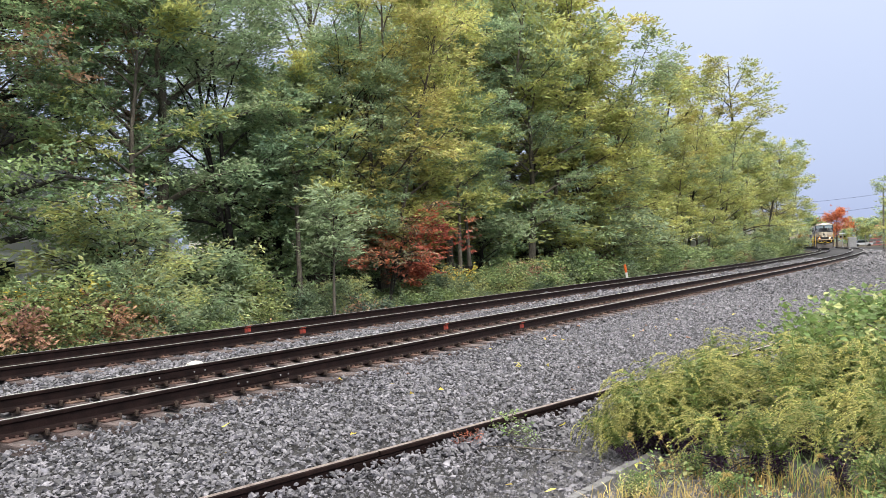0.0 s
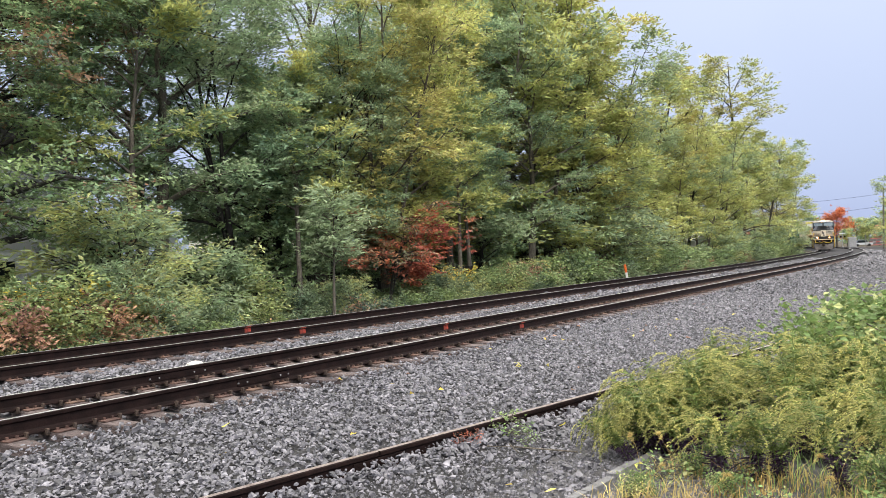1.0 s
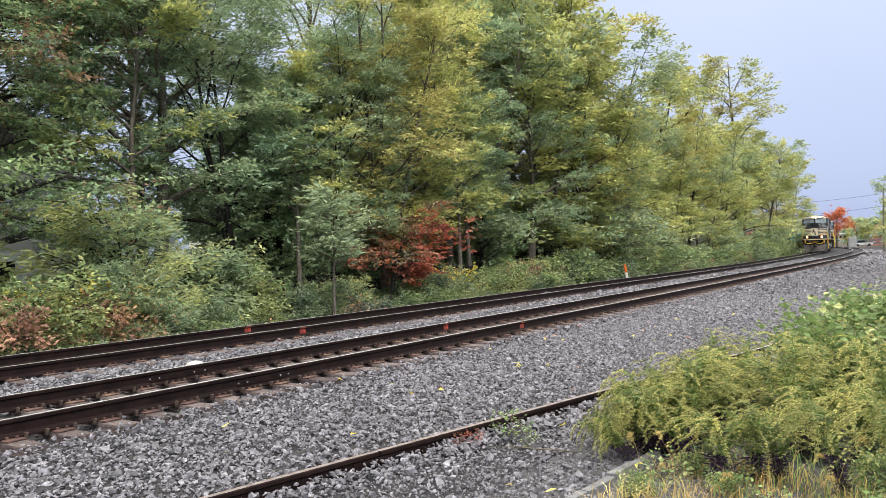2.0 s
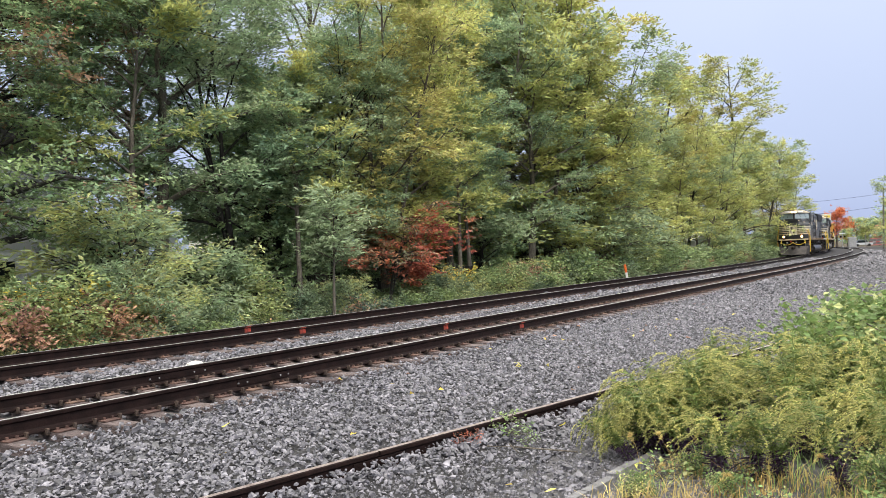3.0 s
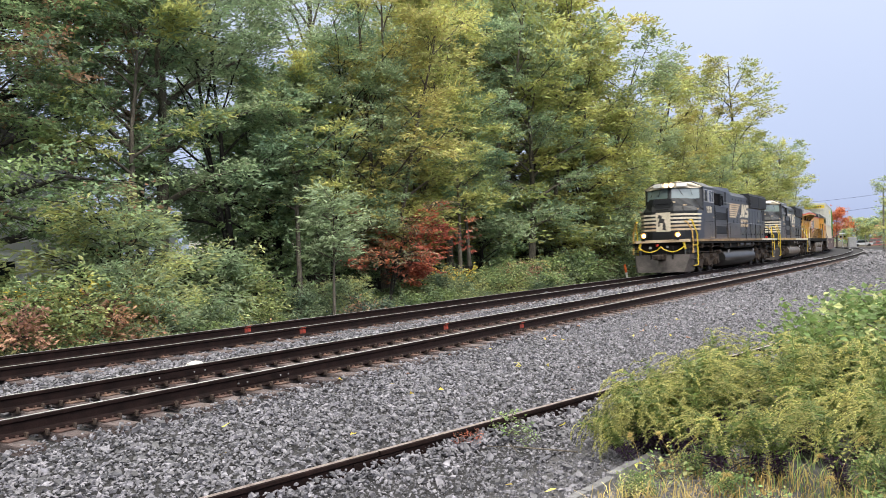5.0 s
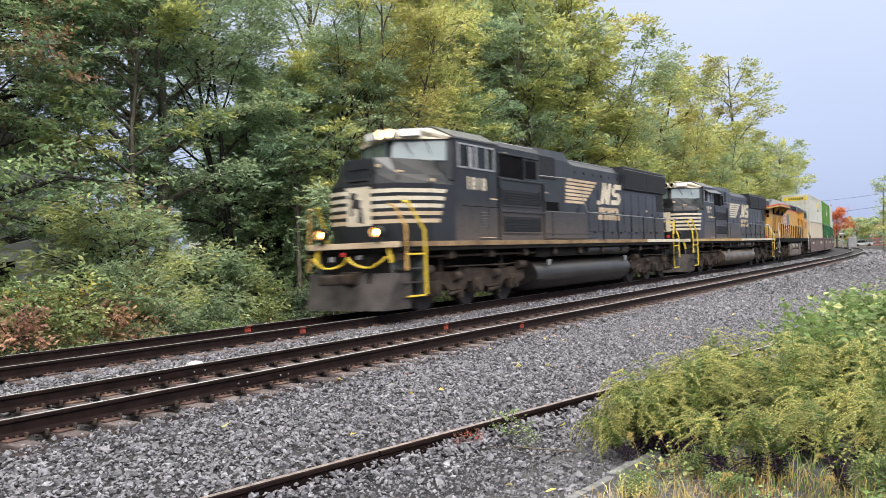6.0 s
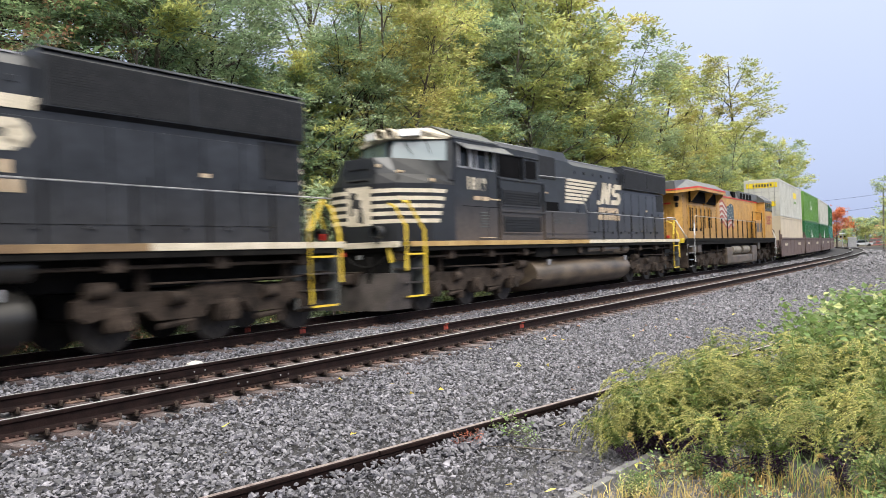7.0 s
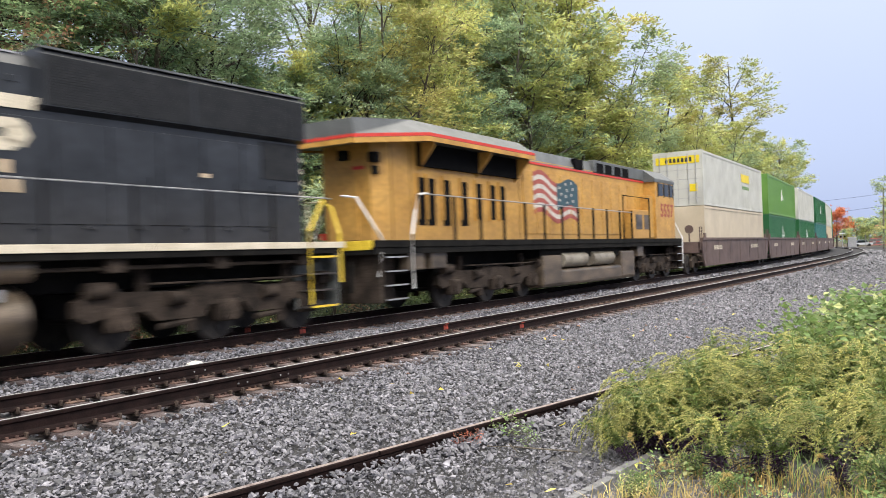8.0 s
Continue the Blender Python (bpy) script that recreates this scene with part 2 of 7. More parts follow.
def pipe(bm, pts, r, sides=8):
    """One bent tube through the points, capped at both ends."""
    pts = [Vector(p) for p in pts]
    rings = []
    for k, p in enumerate(pts):
        d = (pts[min(k + 1, len(pts) - 1)] - pts[max(k - 1, 0)]).normalized()
        side = d.cross(Vector((0.31, 0.05, 0.95)) if abs(d.z) < 0.9 else Vector((1, 0.2, 0))).normalized()
        up = side.cross(d)
        rings.append([bm.verts.new(p + r * (math.cos(a) * side + math.sin(a) * up)) for a in (2 * math.pi * i / sides for i in range(sides))])
    for p, q in zip(rings, rings[1:]):
        turn = min(range(sides), key=lambda o: (p[0].co - q[o].co).length)
        for i in range(sides):
            bm.faces.new((p[i], p[(i + 1) % sides], q[(i + 1 + turn) % sides], q[(i + turn) % sides]))
    bm.faces.new(rings[0][::-1])
    bm.faces.new(rings[-1])


def prism(bm, outline, x0, x1):
    """An outline of (y, z) points, drawn out across x."""
    a = [bm.verts.new((x0, y, z)) for y, z in outline]
    b = [bm.verts.new((x1, y, z)) for y, z in outline]
    bm.faces.new(a)
    bm.faces.new(b[::-1])
    n = len(a)
    for i in range(n):
        bm.faces.new((a[i], b[i], b[(i + 1) % n], a[(i + 1) % n]))


def loft(bm, sections):
    """Closed rings of equal count, joined one to the next and capped."""
    rings = [[bm.verts.new(p) for p in s] for s in sections]
    n = len(rings[0])
    for r, q in zip(rings[:-1], rings[1:]):
        for i in range(n):
            bm.faces.new((r[i], r[(i + 1) % n], q[(i + 1) % n], q[i]))
    bm.faces.new(rings[0][::-1])
    bm.faces.new(rings[-1])


def finish(bm, name, mat, smooth=False):
    bmesh.ops.recalc_face_normals(bm, faces=bm.faces)
    me = bpy.data.meshes.new(name)
    bm.to_mesh(me)
    bm.free()
    me.materials.append(mat)
    if smooth:
        me.shade_smooth()
        me.set_sharp_from_angle(angle=radians(35))
    return me


def part(name, bm, mat, parent, label="", smooth=False):
    ob = new(name, finish(bm, name, mat, smooth))
    ob.parent = parent
    return tagged(ob, label)


def boxes(name, mat, parent, rows, bevel=0.0, label=""):
    """One part for each row of a box's bounds; returns the last."""
    for r in rows:
        bm = bmesh.new()
        box(bm, *r, bevel=bevel)
        ob = part(name, bm, mat, parent, label)
    return ob


def big_mesh(name, verts, faces, mat, smooth=False):
    """A mesh from numpy arrays: verts n x 3, faces m x 3 or m x 4."""
    verts, faces = np.asarray(verts, np.float32), np.asarray(faces, np.int32)
    me = bpy.data.meshes.new(name)
    k = faces.shape[1]
    me.vertices.add(len(verts))
    me.vertices.foreach_set("co", verts.ravel())
    me.loops.add(faces.size)
    me.loops.foreach_set("vertex_index", faces.ravel())
    me.polygons.add(len(faces))
    me.polygons.foreach_set("loop_start", np.arange(0, faces.size, k, dtype=np.int32))
    me.update(calc_edges=True)
    me.validate()
    if smooth:
        me.shade_smooth()
    else:
        me.shade_flat()
    me.materials.append(mat)
    return me


# ---- the line of the track ----
# A plan curve for the head of the near rail: s metres along it, off metres to its left.
STEP = 0.5
SS = np.arange(-12.0, 480.0, STEP)
KK = np.interp(SS, (-10, 10, 30, 50, 75, 100, 150, 400, 470), (-0.0017, -0.0001, -0.0003, -0.0008, -0.0010, -0.0013, -0.0016, -0.0020, 0.0))
TT = 0.584 + np.concatenate([[0], np.cumsum((KK[1:] + KK[:-1]) / 2 * STEP)])
XX = -4.401 + np.concatenate([[0], np.cumsum(np.sin((TT[1:] + TT[:-1]) / 2) * STEP)])
YY = 7.809 + np.concatenate([[0], np.cumsum(np.cos((TT[1:] + TT[:-1]) / 2) * STEP)])
BACK = np.arange(-92.0, -12.0, STEP)
XX = np.concatenate([XX[0] + (BACK + 12) * np.sin(TT[0]), XX])
YY = np.concatenate([YY[0] + (BACK + 12) * np.cos(TT[0]), YY])
TT = np.concatenate([np.full(len(BACK), TT[0]), TT])
SS = np.concatenate([BACK, SS])
GAUGE, FAR = 1.508, 3.773
FAR_UP = 0.067
# the two tracks drift apart round the bend
APART = np.interp(SS, (40, 50, 62, 75, 110, 150), (0, 0.17, 0.5, 0.84, 0.94, 1.0))
FX, FY = XX - np.cos(TT) * (FAR + APART + GAUGE / 2), YY + np.sin(TT) * (FAR + APART + GAUGE / 2)
UU = np.concatenate([[0], np.cumsum(np.hypot(np.diff(FX), np.diff(FY)))])
UU = UU - np.interp(-12.0, SS, UU)


def place(s, off):
    """x, y and heading at s metres along the near rail and off metres to its left."""
    h = np.interp(s, SS, TT)
    return np.interp(s, SS, XX) - np.cos(h) * off, np.interp(s, SS, YY) + np.sin(h) * off, h


PROFILE = np.array([(-60, -0.55), (-9, -0.50), (-6.5, -0.46), (-3.4, -0.43), (-2.6, -0.36), (-1.6, -0.32), (-0.75, -0.265), (0.0, -0.265), (1.5, -0.265), (2.4, -0.21),
                    (3.0, -0.165), (3.8, -0.16), (5.3, -0.16), (6.3, -0.17), (6.95, -0.34), (7.7, -0.75), (9.5, -1.0), (13, -0.9), (20, -0.6), (60, -0.4)])


def height(off):
    return np.interp(off, PROFILE[:, 0], PROFILE[:, 1])


def track_coords(x, y):
    """s and off of points in plan."""
    x, y = np.asarray(x, float), np.asarray(y, float)
    i = np.empty(len(x), int)
    for a in range(0, len(x), 4000):
        i[a:a + 4000] = np.argmin((x[a:a + 4000, None] - XX[None]) ** 2 + (y[a:a + 4000, None] - YY[None]) ** 2, axis=1)
    return SS[i], -(x - XX[i]) * np.cos(TT[i]) + (y - YY[i]) * np.sin(TT[i])


# ---- ground ----
def stretch_axis(near, reach, first, growth):
    a = [0.0]
    step = first
    while a[-1] < reach:
        a.append(a[-1] + step)
        if a[-1] > near:
            step *= growth
    return np.array(a)


def ground_sheet():
    up = stretch_axis(60, 3500, 1.5, 1.18)
    gx = np.concatenate([-up[:0:-1], up])
    gy = np.concatenate([-up[:0:-1], up]) + 20
    px, py = np.meshgrid(gx, gy)
    s, off = track_coords(px.ravel(), py.ravel())
    z = height(np.clip(off, -60, 60)) - 0.10
    z += 0.05 * np.sin(px.ravel() * 0.9) * np.cos(py.ravel() * 0.7) * (np.abs(off - 2) > 8)
    n = len(gx)
    i = (np.arange(len(gy) - 1)[:, None] * n + np.arange(n - 1)[None]).ravel()
    faces = np.stack([i, i + 1, i + n + 1, i + n], 1)
    me = big_mesh("ground", np.stack([px.ravel(), py.ravel(), z], 1), faces, M["soil"], True)
    return tagged(new("ground", me), "leaf-littered brown soil beside the railway line", "ground", kind="structure")


ground_sheet()


def strip(name, offs, s0, s1, ds, lift, mat, rough=0.0):
    sv = np.arange(s0, s1 + ds, ds)
    rng = np.random.default_rng(3)
    vs = []
    for s in sv:
        x, y, h = place(s, np.array(offs, float))
        vs.append(np.stack([x, y, height(np.array(offs, float)) + lift + rng.normal(0, rough, len(offs))], 1))
    n = len(offs)
    i = (np.arange(len(sv) - 1)[:, None] * n + np.arange(n - 1)[None]).ravel()
    return big_mesh(name, np.concatenate(vs), np.stack([i, i + 1, i + n + 1, i + n], 1), mat, True)


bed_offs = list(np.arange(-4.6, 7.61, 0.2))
# both bed sheets of this colour have the gaps' shade painted in
tagged(new("shade_dark_ballast_bed", strip("shade_dark_ballast_bed", bed_offs, -40, 330, 0.5, -0.02, M["ballast"], 0.012)), "ballast bed under the tracks, coloured near black as shade between stones", "ballast", kind="structure")
tagged(new("gravel_yard", strip("gravel_yard", [-14, -12, -10, -8.5, -7, -6.2, -5.6, -5.2, -4.9, -4.55], -40, 3.2, 0.6, -0.03, M["grit"], 0.008)),
       "dark grit and old asphalt beside the siding", "gravel", kind="structure")
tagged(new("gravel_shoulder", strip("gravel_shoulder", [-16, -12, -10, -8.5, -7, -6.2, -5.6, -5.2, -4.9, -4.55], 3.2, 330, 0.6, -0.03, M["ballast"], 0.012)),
       "gravel bed beside the main line, coloured near black as shade between stones", "gravel", kind="structure")

# ---- loose ballast stones ----
CUBE_F = np.array([(0, 3, 2, 1), (4, 5, 6, 7), (0, 1, 5, 4), (1, 2, 6, 5), (2, 3, 7, 6), (3, 0, 4, 7)])


def stones(name, spans, label, seed, mat=None, past_siding=False, over=0.0, line=place, level=height):
    """spans: (s0, s1, off0, off1, stones a square metre, half size in metres)."""
    rng = np.random.default_rng(seed)
    vs, fs, base = [], [], 0
    for s0, s1, o0, o1, dense, size in spans:
        n = int((s1 - s0) * (o1 - o0) * dense)
        s, off = rng.uniform(s0, s1, n), rng.uniform(o0, o1, n)
        x, y, _ = line(s, off)
        beyond = (x - 0.03) * math.cos(math.radians(43.35)) - (y - 8.03) * math.sin(math.radians(43.35))
        keep = (beyond > 0.045) if past_siding else (beyond < -0.06)
        s, off, x, y, n = s[keep], off[keep], x[keep], y[keep], int(keep.sum())
        half = size * rng.lognormal(0, 0.38, n)
        z = level(off) + rng.uniform(-0.15, 0.55, n) * size + over
        ang = np.array([0, 1, 2, 3])[None] * 1.571 + rng.normal(0, 0.30, (n, 4))
        rad = rng.uniform(0.75, 1.25, (n, 4))
        foot = np.stack([np.cos(ang) * rad, np.sin(ang) * rad, np.full((n, 4), -1.0) + rng.normal(0, 0.25, (n, 4))], 2)
        cap = foot * rng.uniform(0.55, 0.95, (n, 4, 1)) + np.concatenate([rng.normal(0, 0.22, (n, 1, 2)), np.zeros((n, 1, 1))], 2)
        cap[:, :, 2] = 1.0 + rng.normal(0, 0.30, (n, 4))
        jit = np.concatenate([foot, cap], 1)
        shape = np.stack([np.full(n, 1.05), rng.uniform(0.5, 0.95, n), rng.uniform(0.20, 0.45, n)], 1)
        yaw, tip, nod = rng.uniform(0, 6.28, n), rng.normal(0, 0.42, n), rng.normal(0, 0.42, n)
        co, si, o, i = np.cos(yaw), np.sin(yaw), np.zeros(n), np.ones(n)
        spin = np.stack([np.stack([co, -si, o], 1), np.stack([si, co, o], 1), np.stack([o, o, i], 1)], 1)
        roll_x = np.stack([np.stack([i, o, o], 1), np.stack([o, np.cos(tip), -np.sin(tip)], 1), np.stack([o, np.sin(tip), np.cos(tip)], 1)], 1)
        roll_y = np.stack([np.stack([np.cos(nod), o, np.sin(nod)], 1), np.stack([o, i, o], 1), np.stack([-np.sin(nod), o, np.cos(nod)], 1)], 1)
        v = np.einsum("nij,nkj->nki", roll_x @ roll_y @ spin, jit * shape[:, None] * half[:, None, None])
        v += np.stack([x, y, z], 1)[:, None]
        vs.append(v.reshape(-1, 3))
        fs.append((base + np.arange(n)[:, None, None] * 8 + CUBE_F[None]).reshape(-1, 4))
        base += n * 8
    me = big_mesh(name, np.concatenate(vs), np.concatenate(fs), mat or M["stone"])
    return tagged(new(name, me), label, "ballast stones", kind="stuff")


stones("shoulder_ballast", [(-14, 3, -4.6, -0.60, 660, 0.0195), (3, 14, -5.6, -0.60, 360, 0.025), (14, 36, -6.5, -0.5, 84, 0.037), (36, 70, -6.0, -0.5, 34, 0.064), (70, 130, -5.0, -0.5, 9, 0.13)],
       "blue-grey angular crushed stones on the ballast shoulder", 11)
stones("tie_end_ballast", [(-14, 14, -0.80, -0.36, 210, 0.022), (14, 40, -0.8, -0.36, 90, 0.045)], "grey crushed stones lying over the tie ends", 16, over=0.05)
stones("crib_ballast", [(-16, 14, 0.1, 1.42, 230, 0.026), (14, 45, 0.1, 1.4, 45, 0.045)], "grey crushed stones between the ties of the near track", 12)
stones("middle_ballast", [(-14, 6, 1.6, 3.75, 320, 0.027), (6, 26, 1.6, 3.75, 110, 0.045), (26, 70, 1.6, 3.75, 26, 0.07)], "grey crushed stones between the two tracks", 13)
stones("far_ballast", [(-12, 16, 3.85, 5.2, 70, 0.040), (-12, 16, 5.35, 7.0, 50, 0.045)], "grey crushed stones round the far track", 14)
stones("scattered_gravel", [(-14, -2, -6.4, -3.0, 800, 0.010), (-14, -3, -5.4, -3.0, 190, 0.021), (-2, 22, -7.5, -4.3, 80, 0.040)], "loose dark gravel beside the siding", 15, None, True)

def siding_line(s, off):
    """x, y at s metres along the old siding's rail and off metres to its right."""
    h = math.radians(43.35)
    return 0.03 + math.sin(h) * s + math.cos(h) * off, 8.03 + math.cos(h) * s - math.sin(h) * off, h


stones("siding_gravel", [(-9, 9, 0.05, 0.34, 620, 0.022)], "grey crushed stones heaped against the siding rail", 17, None, True, 0.0, siding_line,
       lambda off: -0.365 - 0.20 * (off - 0.05))

# ---- rails and ties ----
RAIL = [(-0.075, -0.186), (0.075, -0.186), (0.075, -0.174), (0.022, -0.158), (0.009, -0.14), (0.009, -0.055), (0.034, -0.040), (0.036, -0.010),
        (0.028, -0.001), (-0.028, -0.001), (-0.036, -0.010), (-0.034, -0.040), (-0.009, -0.055), (-0.009, -0.14), (-0.022, -0.158), (-0.075, -0.174)]


def rail_mesh(name, line, top_mat):
    """line: points (x, y, z of the head, heading). The running surface has a material of its own."""
    n, vs = len(RAIL), []
    for x, y, z, h in line:
        for a, b in RAIL:
            vs.append((x + np.cos(h) * a, y - np.sin(h) * a, z + b))
    fs = [(k * n + i, k * n + (i + 1) % n, (k + 1) * n + (i + 1) % n, (k + 1) * n + i) for k in range(len(line) - 1) for i in range(n)]
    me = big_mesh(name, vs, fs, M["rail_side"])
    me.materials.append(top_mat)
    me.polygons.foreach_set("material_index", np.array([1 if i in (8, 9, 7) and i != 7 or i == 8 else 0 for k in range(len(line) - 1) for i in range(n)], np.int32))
    return me


def rail(name, off, z, parent, top_mat, s0=-40.0, s1=330.0, label=""):
    sv = np.concatenate([np.arange(s0, 60, 1.0), np.arange(60, s1, 2.5)])
    x, y, h = place(sv, off + (np.interp(sv, SS, APART) if parent == far_track else 0.0))
    ob = new(name, rail_mesh(name, np.stack([x, y, np.full(len(sv), z), h], 1), top_mat))
    ob.parent = parent
    return tagged(ob, label)


near_track = tagged(new("railway_track"), "straight near track with polished rails on weathered wooden ties", "railway track", "tracks")
far_track = tagged(new("railway_track"), "far track with rust-brown rails carrying the freight train", "railway track", "tracks")
rail("rail", 0.0, 0.0, near_track, M["rail_top"])
rail("rail", GAUGE, 0.0, near_track, M["rail_top"])
rail("rail", FAR, FAR_UP, far_track, M["rail_top"])
rail("rail", FAR + GAUGE, FAR_UP, far_track, M["rail_top"])

rng = np.random.default_rng(5)
bm = bmesh.new()
box(bm, -1.3, 1.3, -0.115, 0.115, -0.18, 0.0, bevel=0.012)
tie_mesh = finish(bm, "tie", M["tie"])
bm = bmesh.new()
box(bm, -0.19, 0.19, -0.098, 0.098, 0.0, 0.016, bevel=0.004)
for sx in (-0.1, 0.1):
    for sy in (-0.05, 0.05):
        box(bm, sx - 0.012, sx + 0.012, sy - 0.012, sy + 0.012, 0.016, 0.042)
plate_mesh = finish(bm, "tie_plate", M["plate"])
bm = bmesh.new()
box(bm, -0.10, 0.10, -0.018, 0.018, -0.035, -0.004, bevel=0.006)
box(bm, 0.06, 0.105, -0.016, 0.016, -0.02, 0.035, bevel=0.006)
anchor_mesh = finish(bm, "rail_anchor", M["anchor"])


def lay_ties(parent, off, z, s0, s1, with_anchors=True):
    s = s0
    while s < s1:
        x, y, h = place(s, off)
        m = pose(float(x), float(y), z - 0.204 + rng.normal(0, 0.004), 0, 0, -math.degrees(h) + rng.normal(0, 0.8))
        t = new("tie", tie_mesh)
        t.parent, t.matrix_basis = parent, m @ pose(rng.normal(0, 0.03), 0, 0)
        for side in (-GAUGE / 2, GAUGE / 2):
            p = new("tie_plate", plate_mesh)
            p.parent, p.matrix_basis = parent, m @ pose(side, 0, 0.002)
            if with_anchors:
                for sy in (-0.15, 0.15):
                    a = new("rail_anchor", anchor_mesh)
                    a.parent, a.matrix_basis = parent, m @ pose(side, sy, 0.018)
        s += 0.53 + rng.normal(0, 0.012)


lay_ties(near_track, GAUGE / 2, 0.0, -15.0, 22.0)
lay_ties(near_track, GAUGE / 2, 0.0, 22.4, 62.0, False)
lay_ties(far_track, FAR + GAUGE / 2, FAR_UP, -14.0, 40.0, False)


def on_rail(name, mat, parent, s, off, z, rows, label=""):
    """Small pieces on a rail's near face; rows as boxes in the rail's frame, y along it."""
    x, y, h = place(s, off)
    for row in rows:
        ob = boxes(name, mat, parent, [row], 0.002, label)
        ob.matrix_basis = pose(float(x), float(y), z, 0, 0, -math.degrees(h))


MARK = [(0.010, 0.012, -0.09, 0.09, -0.150, -0.052), (0.030, 0.0375, -0.08, 0.08, -0.038, -0.014)]


# ---- the train ----
# Vehicles are built with y forward along the way they go, x across, z up from the rail head.
VEHICLES, WHEELS = [], []


def wheelset(parent, y, r, half=0.754):
    bm = bmesh.new()
    for sx in (-1, 1):
        rod(bm, (sx * (half - 0.05), 0, 0), (sx * (half + 0.075), 0, 0), r, 28)
        rod(bm, (sx * (half - 0.07), 0, 0), (sx * (half - 0.03), 0, 0), r + 0.028, 28)
        rod(bm, (sx * (half + 0.06), 0, 0), (sx * (half + 0.115), 0, 0), r * 0.36, 16)
        for k in range(5):
            a = k * 2 * math.pi / 5
            c = (math.cos(a) * r * 0.62, math.sin(a) * r * 0.62)
            rod(bm, (sx * (half + 0.07), *c), (sx * (half + 0.082), *c), r * 0.11, 8)
    rod(bm, (-half, 0, 0), (half, 0, 0), 0.09, 12)
    w = part("wheelset", bm, M["wheel"], parent, "", True)
    w.matrix_basis = pose(0, y, r)
    WHEELS.append((w, y, r))
    return w


def loco_truck(parent, mid, axles, r=0.53, flip=1):
    """Three-axle truck: a cast side frame on each side, axle boxes, springs, brake gear; the wheelsets turn in it."""
    empty = new("truck")
    empty.parent = parent
    lo, hi = min(axles), max(axles)
    for sx in (-1, 1):
        bm = bmesh.new()
        prism(bm, [(lo - 0.75, 0.62), (lo - 0.55, 0.52), (lo - 0.2, 0.60), (lo + 0.45, 0.64), (lo + 0.7, 0.46), (mid - 0.55, 0.46), (mid - 0.4, 0.66), (mid + 0.4, 0.66),
                   (mid + 0.55, 0.46), (hi - 0.7, 0.46), (hi - 0.45, 0.64), (hi + 0.2, 0.60), (hi + 0.55, 0.52), (hi + 0.75, 0.62), (hi + 0.75, 0.86),
                   (hi + 0.4, 0.99), (mid + 1.0, 0.93), (mid + 0.4, 1.02), (mid - 0.4, 1.02), (mid - 1.0, 0.93), (lo - 0.4, 0.99), (lo - 0.75, 0.86)], sx * 0.98, sx * 1.16)
        part("side_frame", bm, M["truck"], empty)
        for y in axles:
            bm = bmesh.new()
            box(bm, sx * 1.0, sx * 1.24, y - 0.24, y + 0.24, 0.34, 0.74, bevel=0.05)
            rod(bm, (sx * 1.22, y, r), (sx * 1.30, y, r), 0.17, 16)
            part("axle_box", bm, M["truck"], empty, "", True)
        for y in ((axles[0] + axles[1]) / 2, (axles[1] + axles[2]) / 2):
            bm = bmesh.new()
            rod(bm, (sx * 1.10, y - 0.33, 0.42), (sx * 1.10, y + 0.33, 0.36), 0.06, 8)
            rod(bm, (sx * 1.20, y - 0.12, 0.82), (sx * 1.20, y + 0.22, 0.82), 0.12, 12)
            box(bm, sx * 1.0, sx * 1.14, y - 0.42, y - 0.22, 0.22, 0.62, bevel=0.02)
            part("brake_gear", bm, M["truck"], empty, "", True)
        bm = bmesh.new()
        for y in (lo - 0.45, hi + 0.42):
            rod(bm, (sx * 1.2, y - 0.22, 1.02), (sx * 1.2, y + 0.2, 1.02), 0.13, 12)
        pipe(bm, [(sx * 1.2, lo - 0.6, 1.1), (sx * 1.22, lo + 0.5, 1.06), (sx * 1.22, hi - 0.5, 1.08)], 0.02, 6)
        for y in (lo + 0.5, hi - 0.5):
            rod(bm, (sx * 1.02, y, 0.95), (sx * 1.02, y, 1.35), 0.09, 10)
        part("brake_cylinder", bm, M["truck"], empty, "", True)
    bm = bmesh.new()
    box(bm, -0.95, 0.95, lo - 0.3, hi + 0.3, 0.55, 0.95)
    part("bolster", bm, M["under"], empty)
    for y in axles:
        wheelset(empty, y, r)
    return empty


def lettering(parent, text, size, m, mat, name="lettering"):
    if len(text) > 1:
        for k, ch in enumerate(text):
            lettering(parent, ch, size, m @ pose((k - (len(text) - 1) / 2) * 0.60 * size, 0, 0), mat, name)
        return
    cu = bpy.data.curves.new(name, "FONT")
    cu.body, cu.size, cu.extrude, cu.offset = text, size, 0.004, 0.008 * size / 0.3
    cu.align_x = "CENTER"
    tmp = new(name, cu)
    dg = bpy.context.evaluated_depsgraph_get()
    me = bpy.data.meshes.new_from_object(tmp.evaluated_get(dg))
    bpy.data.objects.remove(tmp)
    me.materials.clear()
    me.materials.append(mat)
    ob = new(name, me)
    ob.parent, ob.matrix_basis = parent, m


def plates(name, mat, parent, polys, x, thick=0.006, label=""):
    """Flat painted shapes, outlines of (y, z), on both sides of a body at x; the far side is mirrored."""
    for poly in polys:
        for a, b in ((-x - thick, -x + 0.002), (x - 0.002, x + thick)):
            bm = bmesh.new()
            prism(bm, poly, a, b)
            part(name, bm, mat, parent, label)


def bar(y0, y1, z0, z1, slant=0.0):
    return [(y0, z0), (y1, z0), (y1 + slant, z1), (y0 + slant, z1)]


def handrail(parent, mat, pts, r=0.02, name="handrail", label=""):
    bm = bmesh.new()
    pipe(bm, pts, r, 6)
    return part(name, bm, mat, parent, label, True)


